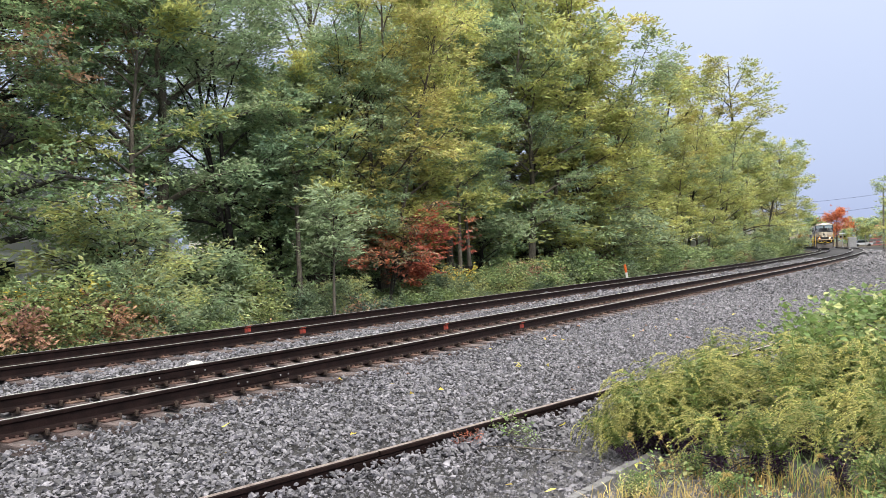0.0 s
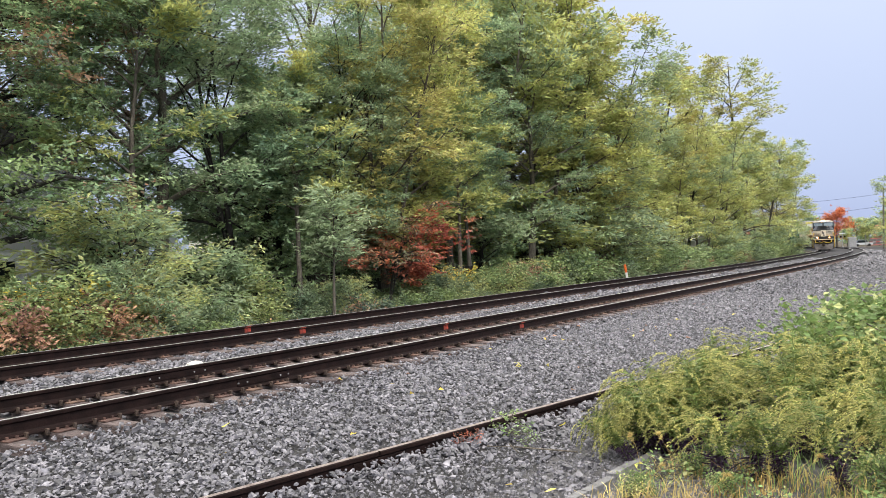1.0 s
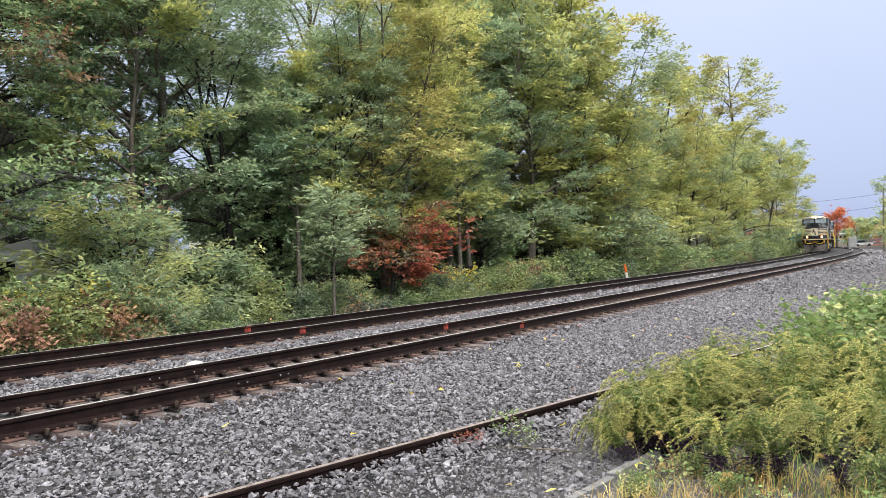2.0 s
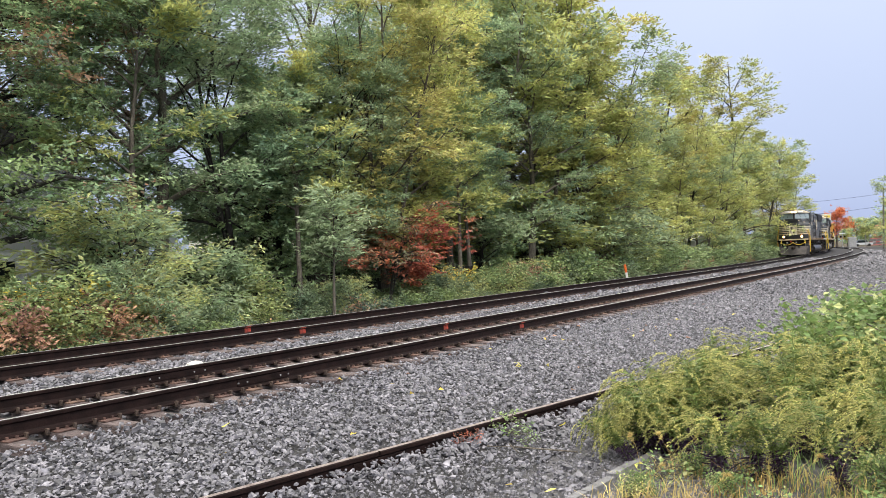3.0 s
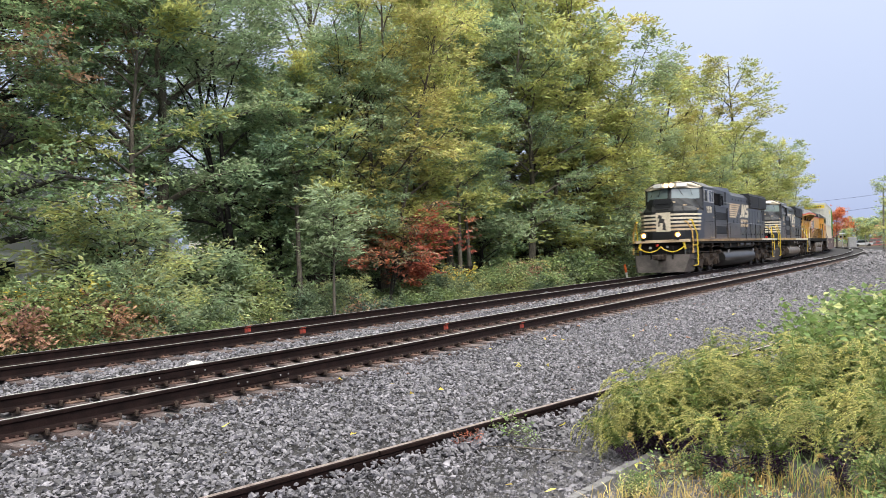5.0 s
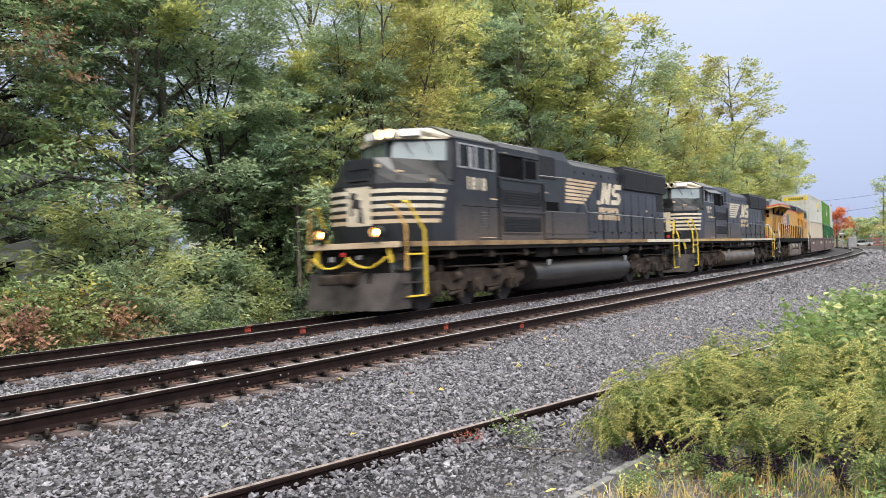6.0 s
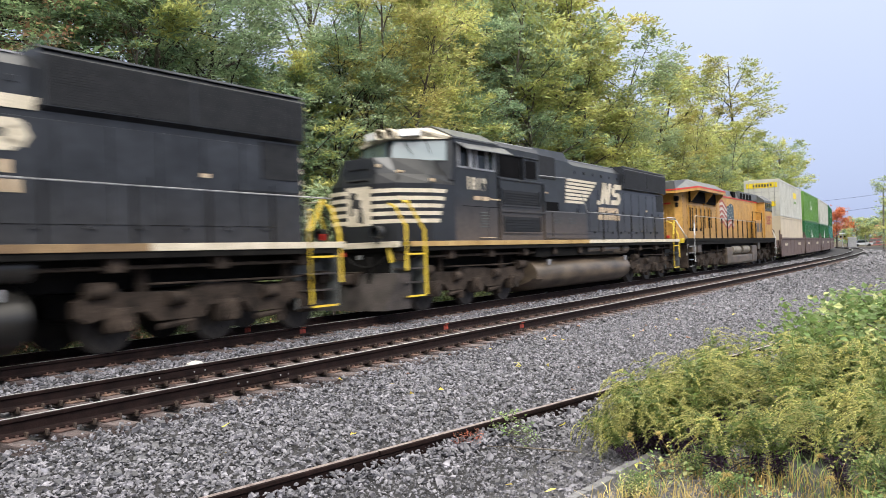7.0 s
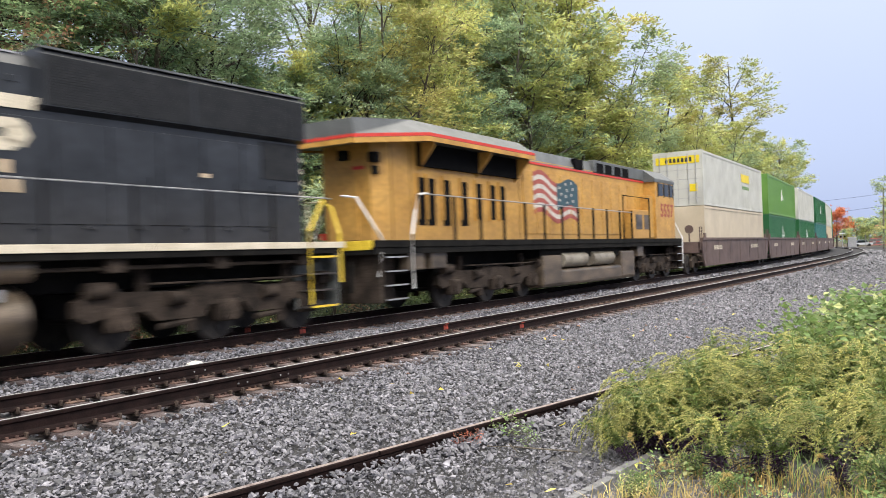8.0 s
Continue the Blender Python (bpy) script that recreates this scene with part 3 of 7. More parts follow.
def hood_ring(bm, x, y0, y1, z, r, inner):
    """An open tube along y, as the hood round a lamp's lens."""
    loops = []
    for rad, y in ((r, y0), (r, y1), (inner, y1), (inner, y0)):
        loops.append([bm.verts.new((x + rad * math.cos(k * math.pi / 9), y, z + rad * math.sin(k * math.pi / 9))) for k in range(18)])
    for a, b in zip(loops, loops[1:] + loops[:1]):
        for k in range(18):
            bm.faces.new((a[k], a[(k + 1) % 18], b[(k + 1) % 18], b[k]))


def black_loco(number, lit, sign):
    """Six-axle freight locomotive, 24.4 m over the couplers. Distances behind the cab's front corner become y = 8.3 - l."""
    loco = tagged(new("locomotive"), "black six-axle diesel locomotive with cream nose stripes, dusty below" if lit else
                  "black trailing diesel locomotive with cream nose stripes and yellow rails", "locomotive", "locomotives of the freight train")
    # frame and deck
    bm = bmesh.new()
    box(bm, -1.50, 1.50, -11.65, 10.6, 1.50, 1.62, bevel=0.01)
    box(bm, -0.55, 0.55, -11.6, 10.4, 1.0, 1.50)
    box(bm, -1.35, 1.35, -3.4, 3.3, 1.22, 1.5)
    part("underframe", bm, M["under"], loco)
    for y0 in np.arange(-11.65, 9.0, 1.57):
        for sx in (-1, 1):
            boxes("sill_plate", (M["sill_tan"] if y0 > -8.0 else M["cream"]) if lit else (M["sill_gold"] if y0 > -1.0 else M["cream"]), loco, [(sx * 1.48, sx * 1.525, y0, y0 + 1.545, 1.61, 1.735)], 0.006)
    bm = bmesh.new()
    for y in np.arange(-10.6, 10.9, 2.1):
        for sx in (-1, 1):
            box(bm, sx * 1.16, sx * 1.42, y - 0.14, y + 0.14, 1.28, 1.6, bevel=0.02)
    for sx in (-1, 1):
        pipe(bm, [(sx * 1.3, -11.0, 1.36), (sx * 1.3, 10.0, 1.36)], 0.035, 6)
        pipe(bm, [(sx * 1.2, 3.4, 1.42), (sx * 1.28, 2.6, 1.2), (sx * 1.3, 1.6, 1.36)], 0.04, 6)
    part("sill_bracket", bm, M["truck"], loco)
    # cab
    bm = bmesh.new()
    loft(bm, [[(-1.50, 5.90, 1.73), (-1.50, 5.90, 4.42), (-0.95, 5.90, 4.70), (0.95, 5.90, 4.70), (1.50, 5.90, 4.42), (1.50, 5.90, 1.73)],
              [(-1.50, 8.25, 1.73), (-1.50, 8.22, 4.40), (-0.95, 8.35, 4.68), (0.95, 8.35, 4.68), (1.50, 8.22, 4.40), (1.50, 8.25, 1.73)]])
    part("cab", bm, M["black"], loco)
    bm = bmesh.new()
    loft(bm, [[(-1.53, 5.85, 4.40), (-1.53, 5.85, 4.44), (-0.97, 5.85, 4.74), (0.97, 5.85, 4.74), (1.53, 5.85, 4.44), (1.53, 5.85, 4.40)],
              [(-1.53, 8.25, 4.38), (-1.53, 8.25, 4.42), (-0.97, 8.42, 4.72), (0.97, 8.42, 4.72), (1.53, 8.25, 4.42), (1.53, 8.25, 4.38)]])
    part("cab_roof", bm, M["roof_grey"], loco, "wet grey cab roof")
    for k in range(5):
        boxes("roof_rib", M["under"], loco, [(-0.9, 0.9, 5.95 + 0.42 * k, 6.08 + 0.42 * k, 4.735, 4.765)])
    # front wall of the cab, in two leaning panels that meet at the middle
    for sx in (-1, 1):
        bm = bmesh.new()
        loft(bm, [[(0, 8.2, 3.3), (0, 8.2, 4.66), (sx * 1.48, 8.15, 4.42), (sx * 1.49, 8.15, 3.3)], [(0, 9.12, 3.3), (0, 8.84, 4.60), (sx * 1.42, 8.22, 4.42), (sx * 1.48, 8.36, 3.3)]])
        part("front_wall", bm, M["black_front"], loco)
        bm = bmesh.new()
        q = [(sx * 0.10, 9.03, 3.84), (sx * 1.36, 8.385, 3.80), (sx * 1.33, 8.30, 4.33), (sx * 0.10, 8.91, 4.38)]
        loft(bm, [[(a, b + 0.012, c) for a, b, c in q], [(a, b - 0.06, c) for a, b, c in q]])
        part("windshield", bm, M["windshield"], loco, "windshield pane with sky reflection partly put into its colour")
        bm = bmesh.new()
        loft(bm, [[(0, 8.86, 4.40), (0, 8.3, 4.70), (sx * 0.97, 8.3, 4.69), (sx * 1.49, 8.2, 4.41), (sx * 1.36, 8.27, 4.35)], [(0, 9.14, 4.42), (0, 9.02, 4.62), (sx * 0.72, 8.80, 4.64), (sx * 1.44, 8.34, 4.41), (sx * 1.36, 8.38, 4.35)]])
        part("roof_brow", bm, M["cream"], loco, "chipped cream brow above the windshield")
        bm = bmesh.new()
        q = [(sx * 0.36, 8.99, 4.45), (sx * 0.84, 8.76, 4.45), (sx * 0.84, 8.74, 4.63), (sx * 0.36, 8.97, 4.63)]
        loft(bm, [[(a + sx * 0.03, b + 0.09, c) for a, b, c in q], [(a, b - 0.05, c) for a, b, c in q]])
        part("number_board", bm, M["white"], loco)
        for k in range(2):
            handrail(loco, M["under"], [(sx * (0.45 + 0.5 * k), 8.98 - 0.25 * k, 4.36), (sx * (0.65 + 0.42 * k), 8.86 - 0.22 * k, 3.98)], 0.012, "wiper")

    # nose: a broad faceted lower half and a narrower upper half with sloping shoulders
    def ring(z, grow=0.0, start=8.2):
        g = grow
        return [(-1.50 - g, start, z), (-1.46 - g, 9.25, z), (-1.02 - g, 10.12 + g, z), (-0.55, 10.32 + g, z), (0.55, 10.32 + g, z), (1.02 + g, 10.12 + g, z), (1.46 + g, 9.25, z), (1.50 + g, start, z)]

    def upper(z, f):
        return [(-1.42 * f, 8.2, z), (-1.24 * f, 9.15, z), (-0.92 * f, 9.98, z), (-0.55 * f, 10.26, z), (0.55 * f, 10.26, z), (0.92 * f, 9.98, z), (1.24 * f, 9.15, z), (1.42 * f, 8.2, z)]

    bm = bmesh.new()
    loft(bm, [ring(1.73), ring(3.16), upper(3.40, 1.0), upper(3.80, 0.80)])
    part("nose", bm, M["black_front"], loco, "glossy black faceted nose")
    for k in range(5):
        z0 = 2.19 + k * 0.185
        bm = bmesh.new()
        va = [bm.verts.new(p) for p in ring(z0, 0.008, 9.02 - 0.08 * k)]
        vb = [bm.verts.new(p) for p in ring(z0 + 0.098, 0.008, 8.97 - 0.08 * k)]
        for n_ in range(7):
            bm.faces.new((va[n_], va[n_ + 1], vb[n_ + 1], vb[n_]))
        part("nose_stripe", bm, M["dirty_cream"] if lit and k < 2 else M["cream"], loco)
    bm = bmesh.new()
    prism(bm, [(10.30, 2.15), (10.342, 2.15), (10.342, 3.10), (10.30, 3.10)], -0.38, 0.34)
    part("nose_emblem", bm, M["cream"], loco)
    for q in ([(-0.16, 2.2), (0.02, 2.25), (-0.02, 2.62), (-0.12, 2.6)], [(-0.06, 2.55), (0.2, 2.62), (0.16, 2.84), (-0.1, 2.78)], [(0.08, 2.76), (0.26, 2.84), (0.2, 3.0), (0.02, 2.94)], [(0.14, 2.42), (0.24, 2.4), (0.22, 2.66), (0.15, 2.66)]):
        bm = bmesh.new()
        a = [bm.verts.new((x, 10.350, z)) for x, z in q]
        b = [bm.verts.new((x, 10.340, z)) for x, z in q]
        bm.faces.new(a)
        for n_ in range(4):
            bm.faces.new((a[n_], a[(n_ + 1) % 4], b[(n_ + 1) % 4], b[n_]))
        part("emblem_figure", bm, M["letter_dark"], loco)
    boxes("grab_iron", M["under"], loco, [(-0.3, 0.3, 10.27, 10.33, 3.52, 3.54), (-0.3, 0.3, 10.29, 10.35, 3.24, 3.26)], 0.004)
    bm = bmesh.new()
    box(bm, -0.42, 0.42, 10.24, 10.285, 3.18, 3.78, bevel=0.01)
    part("nose_door", bm, M["black_front"], loco)
    boxes("nose_lamp", M["dirty_cream"], loco, [(-1.12, -0.98, 9.96, 10.1, 3.40, 3.46), (-0.62, -0.52, 10.2, 10.27, 3.55, 3.63)], 0.01)
    for sx in (-1, 1):
        boxes("side_lamp", M["dirty_cream"], loco, [(sx * 1.44, sx * 1.50, 9.15, 9.32, 3.20, 3.28)], 0.006)
    # cab windows and doors
    for sx in (-1, 1):
        for y0, y1 in ((7.17, 7.98), (6.58, 7.06), (6.16, 6.50)):
            boxes("side_window", M["glass"], loco, [(sx * 1.495, sx * 1.506, y0, y1, 3.70, 4.26)], 0.0)
        bm = bmesh.new()
        for y, w in ((8.02, 0.03), (7.12, 0.05), (6.54, 0.035), (6.12, 0.03)):
            box(bm, sx * 1.495, sx * 1.53, y - w, y + w, 3.66, 4.28, bevel=0.004)
        for z in (3.655, 4.27):
            box(bm, sx * 1.495, sx * 1.525, 6.10, 8.05, z - 0.022, z + 0.022)
        part("window_frame", bm, M["steel"], loco, "worn aluminium window frame")
        boxes("mirror", M["steel"], loco, [(sx * 1.53, sx * 1.60, 7.44, 7.58, 3.64, 4.20)], 0.02)
        if not lit:
            bm = bmesh.new()
            loft(bm, [[(sx * 1.52, 5.5, 4.34), (sx * 1.52, 8.1, 4.28), (sx * 1.52, 8.1, 4.26), (sx * 1.52, 5.5, 4.32)], [(sx * 1.80, 5.5, 4.14), (sx * 1.80, 8.1, 4.10), (sx * 1.80, 8.1, 4.08), (sx * 1.80, 5.5, 4.12)]])
            part("sunshade", bm, M["roof_grey"], loco, "pale open sunshade over the cab window")
        boxes("louvre", M["step_grey"], loco, [(sx * 1.49, sx * 1.515, 6.52, 6.96, 2.10 + k * 0.075, 2.125 + k * 0.075) for k in range(6)])
        lettering(loco, number, 0.46, Matrix.Translation((sx * 1.505, 7.12, 3.10)) @ pose(0, 0, 0, 90, 0, 90 * sx), M["cream"], "road_number")
        boxes("small_sign", M["dirty_cream"], loco, [(sx * 1.497, sx * 1.506, 6.0, 6.35, 2.86, 2.90)] if lit else [(sx * 1.497, sx * 1.506, 6.9, 7.25, 2.82, 2.93), (sx * 1.497, sx * 1.506, 6.45, 6.8, 2.82, 2.93), (sx * 1.497, sx * 1.506, 5.75, 6.4, 2.85, 2.89)])
        boxes("seam", M["shade"], loco, [(sx * 1.497, sx * 1.504, 5.93, 7.8, 2.64, 2.655), (sx * 1.497, sx * 1.506, 5.90, 5.94, 1.75, 4.3), (sx * 1.497, sx * 1.504, 6.50, 6.512, 1.8, 3.6)])
        boxes("grab_iron", M["dirty_cream"], loco, [(sx * 1.5, sx * 1.54, 6.2, 7.0, 1.80, 1.825)])
    # electrical cabinet behind the cab
    bm = bmesh.new()
    loft(bm, [[(-1.47, y, 1.73), (-1.47, y, 3.46), (-1.32, y, 3.50), (-1.32, y, 4.44), (-1.24, y, z), (1.24, y, z), (1.32, y, 4.44), (1.32, y, 3.50), (1.47, y, 3.46), (1.47, y, 1.73)] for y, z in ((2.80, 4.58), (5.88, 4.56))])
    part("cabinet", bm, M["black"], loco)
    for sx in (-1, 1):
        for y0, y1, z0, z1 in ((3.20, 5.60, 2.76, 3.18), (3.20, 5.60, 1.98, 2.42)):
            bm = bmesh.new()
            box(bm, sx * 1.465, sx * 1.485, y0, y1, z0, z1)
            for k in range(5):
                z = z0 + 0.04 + k * (z1 - z0 - 0.06) / 5
                box(bm, sx * 1.48, sx * 1.50, y0 + 0.03, y1 - 0.03, z, z + 0.022)
            part("grille", bm, M["grille"], loco)
            boxes("grille_frame", M["black"], loco, [(sx * 1.46, sx * 1.51, y0 - 0.05, y1 + 0.05, z0 - 0.045, z0 - 0.005), (sx * 1.46, sx * 1.51, y0 - 0.05, y0 - 0.01, z0, z1 + 0.03), (sx * 1.46, sx * 1.51, y1 + 0.01, y1 + 0.05, z0, z1 + 0.03)])
        boxes("intake", M["shade"], loco, [(sx * 1.2, sx * 1.335, 3.05, 4.0, 3.62, 4.16), (sx * 1.2, sx * 1.335, 4.15, 5.65, 3.58, 4.22)], 0.0)
        boxes("intake_hood", M["black"], loco, [(sx * 1.1, sx * 1.37, 2.9, 5.80, 4.22, 4.27), (sx * 1.1, sx * 1.50, 2.9, 5.80, 3.46, 3.52), (sx * 1.3, sx * 1.44, 4.04, 4.11, 3.5, 4.24), (sx * 1.3, sx * 1.44, 5.70, 5.78, 3.5, 4.24)], 0.01)
        boxes("cabinet_frame", M["black"], loco, [(sx * 1.46, sx * 1.52, 2.84, 2.92, 1.75, 3.46), (sx * 1.46, sx * 1.52, 5.74, 5.82, 1.75, 3.46), (sx * 1.46, sx * 1.51, 2.9, 5.78, 2.54, 2.60)], 0.008)
        boxes("placard", M["dirty_cream"], loco, [(sx * 1.32, sx * 1.33, 4.95, 5.2, 4.24, 4.30)])
    # blower duct and tall hatch
    bm = bmesh.new()
    box(bm, -1.47, 1.47, -0.6, 2.77, 1.73, 2.66, bevel=0.03)
    part("duct", bm, M["black"], loco)
    for sx in (-1, 1):
        boxes("duct_opening", M["shade"], loco, [(sx * 0.99, sx * 1.10, 0.9, 2.2, 2.72, 3.0)])
        boxes("louvre", M["step_grey"], loco, [(sx * 1.46, sx * 1.485, y, y + 0.6, 2.28 + k * 0.055, 2.298 + k * 0.055) for k in range(4) for y in (0.35, 1.55)])
        boxes("duct_rib", M["black"], loco, [(sx * 1.46, sx * 1.50, -0.6, 2.75, 1.80, 1.84), (sx * 1.46, sx * 1.50, -0.6, 2.75, 1.94, 1.97), (sx * 1.46, sx * 1.49, 2.2, 2.24, 1.75, 2.62)])
    bm = bmesh.new()
    loft(bm, [[(-1.02, -0.6, 2.5), (-1.02, -0.6, 4.36), (-0.72, -0.6, 4.58), (0.72, -0.6, 4.58), (1.02, -0.6, 4.36), (1.02, -0.6, 2.5)],
              [(-1.02, -0.3, 2.5), (-1.02, -0.3, 4.40), (-0.80, -0.3, 4.66), (0.80, -0.3, 4.66), (1.02, -0.3, 4.40), (1.02, -0.3, 2.5)],
              [(-1.02, 0.1, 2.5), (-1.02, 0.1, 4.45), (-0.95, 0.1, 4.76), (0.95, 0.1, 4.76), (1.02, 0.1, 4.45), (1.02, 0.1, 2.5)],
              [(-1.02, 2.82, 2.5), (-1.02, 2.82, 4.45), (-0.95, 2.82, 4.72), (0.95, 2.82, 4.72), (1.02, 2.82, 4.45), (1.02, 2.82, 2.5)]])
    part("brake_hatch", bm, M["hood"], loco)
    for sx in (-1, 1):
        boxes("hatch_grille", M["grille"], loco, [(sx * 1.0, sx * 1.035, 0.95, 2.7, 3.75, 4.5), (sx * 1.0, sx * 1.03, 1.9, 2.7, 3.15, 3.6)], 0.01)
    # engine hood
    bm = bmesh.new()
    loft(bm, [[(-1.0, y, 1.73), (-1.0, y, 4.36), (-0.72, y, 4.60), (0.72, y, 4.60), (1.0, y, 4.36), (1.0, y, 1.73)] for y in (-10.98, -0.55)])
    part("engine_hood", bm, M["hood"], loco, "dull black engine hood")
    for sx in (-1, 1):
        for y in np.arange(-10.3, -0.8, 0.93):
            bm = bmesh.new()
            box(bm, sx * 0.995, sx * 1.018, y, y + 0.89, 2.05, 3.62, bevel=0.008)
            box(bm, sx * 1.01, sx * 1.04, y + 0.08, y + 0.16, 2.7, 2.86)
            box(bm, sx * 1.0, sx * 1.05, y + 0.3, y + 0.42, 1.98, 2.06)
            part("hood_door", bm, M["hood"], loco)
        boxes("lifting_lug", M["hood"], loco, [(sx * 0.96, sx * 1.03, y, y + 0.12, 4.1, 4.2) for y in np.arange(-5.1, -0.8, 0.85)], 0.01)
        boxes("hood_light", M["dirty_cream"], loco, [(sx * 1.0, sx * 1.035, -8.6, -8.42, 2.92, 2.99), (sx * 1.0, sx * 1.03, 1.6, 1.8, 3.28, 3.33)])
        # pale strip laid along the roof's edge as its highlight
        boxes("roof_edge_highlight", M["steel"], loco, [(sx * 0.70, sx * 0.76, -5.3, -0.6, 4.585, 4.615)])
    # radiator
    bm = bmesh.new()
    loft(bm, [[(-1.0, y, 3.74), (-1.14, y, 3.80), (-1.14, y, 4.56), (-1.04, y, 4.68), (1.04, y, 4.68), (1.14, y, 4.56), (1.14, y, 3.80), (1.0, y, 3.74)] for y in (-11.0, -5.42)])
    part("radiator", bm, M["hood"], loco)
    for sx in (-1, 1):
        for y0 in (-10.95, -8.18):
            bm = bmesh.new()
            box(bm, sx * 1.135, sx * 1.152, y0, y0 + 2.7, 3.82, 4.56)
            for k in range(18):
                z = 3.84 + k * 0.04
                box(bm, sx * 1.150, sx * 1.155, y0 + 0.04, y0 + 2.66, z, z + 0.022)
            part("radiator_grille", bm, M["grille"], loco)
        boxes("radiator_trim", M["roof_grey"], loco, [(sx * 1.02, sx * 1.12, -11.0, -5.42, 4.655, 4.69)])
        boxes("end_panel", M["grille"], loco, [(sx * 0.99, sx * 1.03, -10.9, -9.9, 2.98, 3.70), (sx * 0.99, sx * 1.06, -10.9, -9.2, 2.70, 2.74)])
        boxes("end_stripe", M["cream"], loco, [(sx * 0.72, sx * 1.0, -11.02, -10.985, 2.68 + k * 0.23, 2.78 + k * 0.23) for k in range(4)])
    for y in (-9.5, -6.8):
        bm = bmesh.new()
        rod(bm, (0, y, 4.66), (0, y, 4.76), 0.75, 24)
        part("roof_fan", bm, M["grille"], loco)
    boxes("exhaust", M["under"], loco, [(-0.3, 0.3, -2.9, -2.3, 4.58, 4.74), (-0.25, 0.25, -4.4, -4.0, 4.58, 4.7), (-0.5, 0.5, -5.2, -4.8, 4.58, 4.66)], 0.02)
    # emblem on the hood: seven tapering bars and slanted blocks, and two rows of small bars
    bars = []
    for k in range(7):
        z = 3.80 - k * 0.128
        bars.append([(0.06 + 0.02 * k, z), (0.06 + 0.02 * k, z + 0.088), (-2.78 + 0.20 * k, z + 0.088), (-2.72 + 0.20 * k, z)])
    plates("emblem_bar", M["dirty_cream"] if lit else M["cream"], loco, bars, 1.022)
    plates("emblem_block", M["cream"], loco, [bar(-3.05, -2.78, 3.06, 3.22), bar(-3.42, -3.10, 3.10, 3.92, -0.30), [(-3.40, 3.92), (-3.78, 3.92), (-3.98, 3.10), (-3.62, 3.10)], bar(-4.02, -3.72, 3.10, 3.92, -0.30),
                                              [(-5.42, 3.92), (-5.36, 3.72), (-4.72, 3.72), (-4.50, 3.84), (-4.66, 3.92)], [(-4.72, 3.74), (-4.42, 3.78), (-4.30, 3.60), (-4.36, 3.48), (-4.66, 3.50)],
                                              [(-4.40, 3.56), (-4.50, 3.42), (-5.08, 3.42), (-5.22, 3.52), (-5.10, 3.58)], [(-5.22, 3.50), (-5.30, 3.34), (-5.18, 3.16), (-4.90, 3.22), (-4.94, 3.44)], [(-5.20, 3.24), (-5.02, 3.10), (-4.20, 3.10), (-4.26, 3.28), (-4.96, 3.30)]], 1.022)
    rowsz = []
    for z, y0, y1 in ((2.78, -2.95, -4.95), (2.50, -2.85, -5.15)):
        y = y0
        while y > y1:
            rowsz.append(bar(y - 0.16, y, z, z + 0.19))
            y -= 0.235
    plates("small_lettering", M["dirty_cream"], loco, rowsz, 1.022)
    # walkway rails
    for sx in (-1, 1):
        ys = np.arange(-11.2, -0.7, 1.5)
        handrail(loco, M["steel"], [(sx * 1.46, -11.35, 2.62), (sx * 1.46, -0.7, 2.70), (sx * 1.40, -0.4, 3.3)] if sx else [], 0.017)
        for y in ys:
            boxes("handrail_post", M["under"], loco, [(sx * 1.445, sx * 1.475, y - 0.02, y + 0.02, 1.70, 2.68)])
        handrail(loco, M["steel"], [(sx * 1.12, -0.2, 3.86), (sx * 1.12, 3.0, 3.80)], 0.016)
        handrail(loco, M["steel"], [(sx * 1.06, 2.8, 4.64), (sx * 1.06, 5.2, 4.62)], 0.018)
    # tanks
    bm = bmesh.new()
    sec = lambda y: [(math.copysign(1.43 * abs(math.cos(a)) ** 0.62, math.cos(a)), y, 0.67 + 0.55 * math.sin(a)) for a in np.linspace(0, 2 * math.pi, 25)[:-1]]
    loft(bm, [sec(-5.0), sec(3.0), [(x * 0.98, 3.35, z + (0.2 if z < 0.5 else 0)) for x, _, z in sec(3.3)]])
    part("fuel_tank", bm, M["tank_dark"] if lit else M["tank"], loco, "dusty rounded fuel tank", True)
    boxes("tank_fitting", M["steel"], loco, [(sx * 1.36, sx * 1.43, y, y + 0.16, 0.95, 1.12) for sx in (-1, 1) for y in (2.4, -4.6)], 0.01)
    for sx in (-1, 1):
        bm = bmesh.new()
        rod(bm, (sx * 1.16, -5.1, 1.40), (sx * 1.16, -0.9, 1.40), 0.21, 18)
        part("air_tank", bm, M["tank_dark"] if lit else M["tank"], loco, "", True)
    loco_truck(loco, 6.75, (4.55, 6.7, 8.85))
    loco_truck(loco, -8.8, (-6.6, -8.8, -10.9))
    # front pilot, steps and rails, lamps
    bm = bmesh.new()
    loft(bm, [[(-1.5, 10.35, 1.0), (1.5, 10.35, 1.0), (1.45, 10.3, 0.16), (-1.45, 10.3, 0.16)], [(-1.38, 10.62, 1.0), (1.38, 10.62, 1.0), (1.16, 10.98, 0.14), (-1.16, 10.98, 0.14)]])
    part("plow", bm, M["plow"], loco, "scuffed dark steel snow plow")
    boxes("pilot_plate", M["under"], loco, [(-1.1, 1.1, 10.40, 10.50, 0.95, 1.60)], 0.02)
    boxes("end_sill", M["dirty_cream"] if lit else M["cream"], loco, [(-1.40, 1.30, 10.58, 10.72, 1.60, 1.74), (-1.5, 1.5, -11.72, -11.6, 1.60, 1.74)], 0.01)
    for y0, y1 in ((10.5, 11.75), (-11.6, -12.4)):
        bm = bmesh.new()
        sg = 1 if y0 > 0 else -1
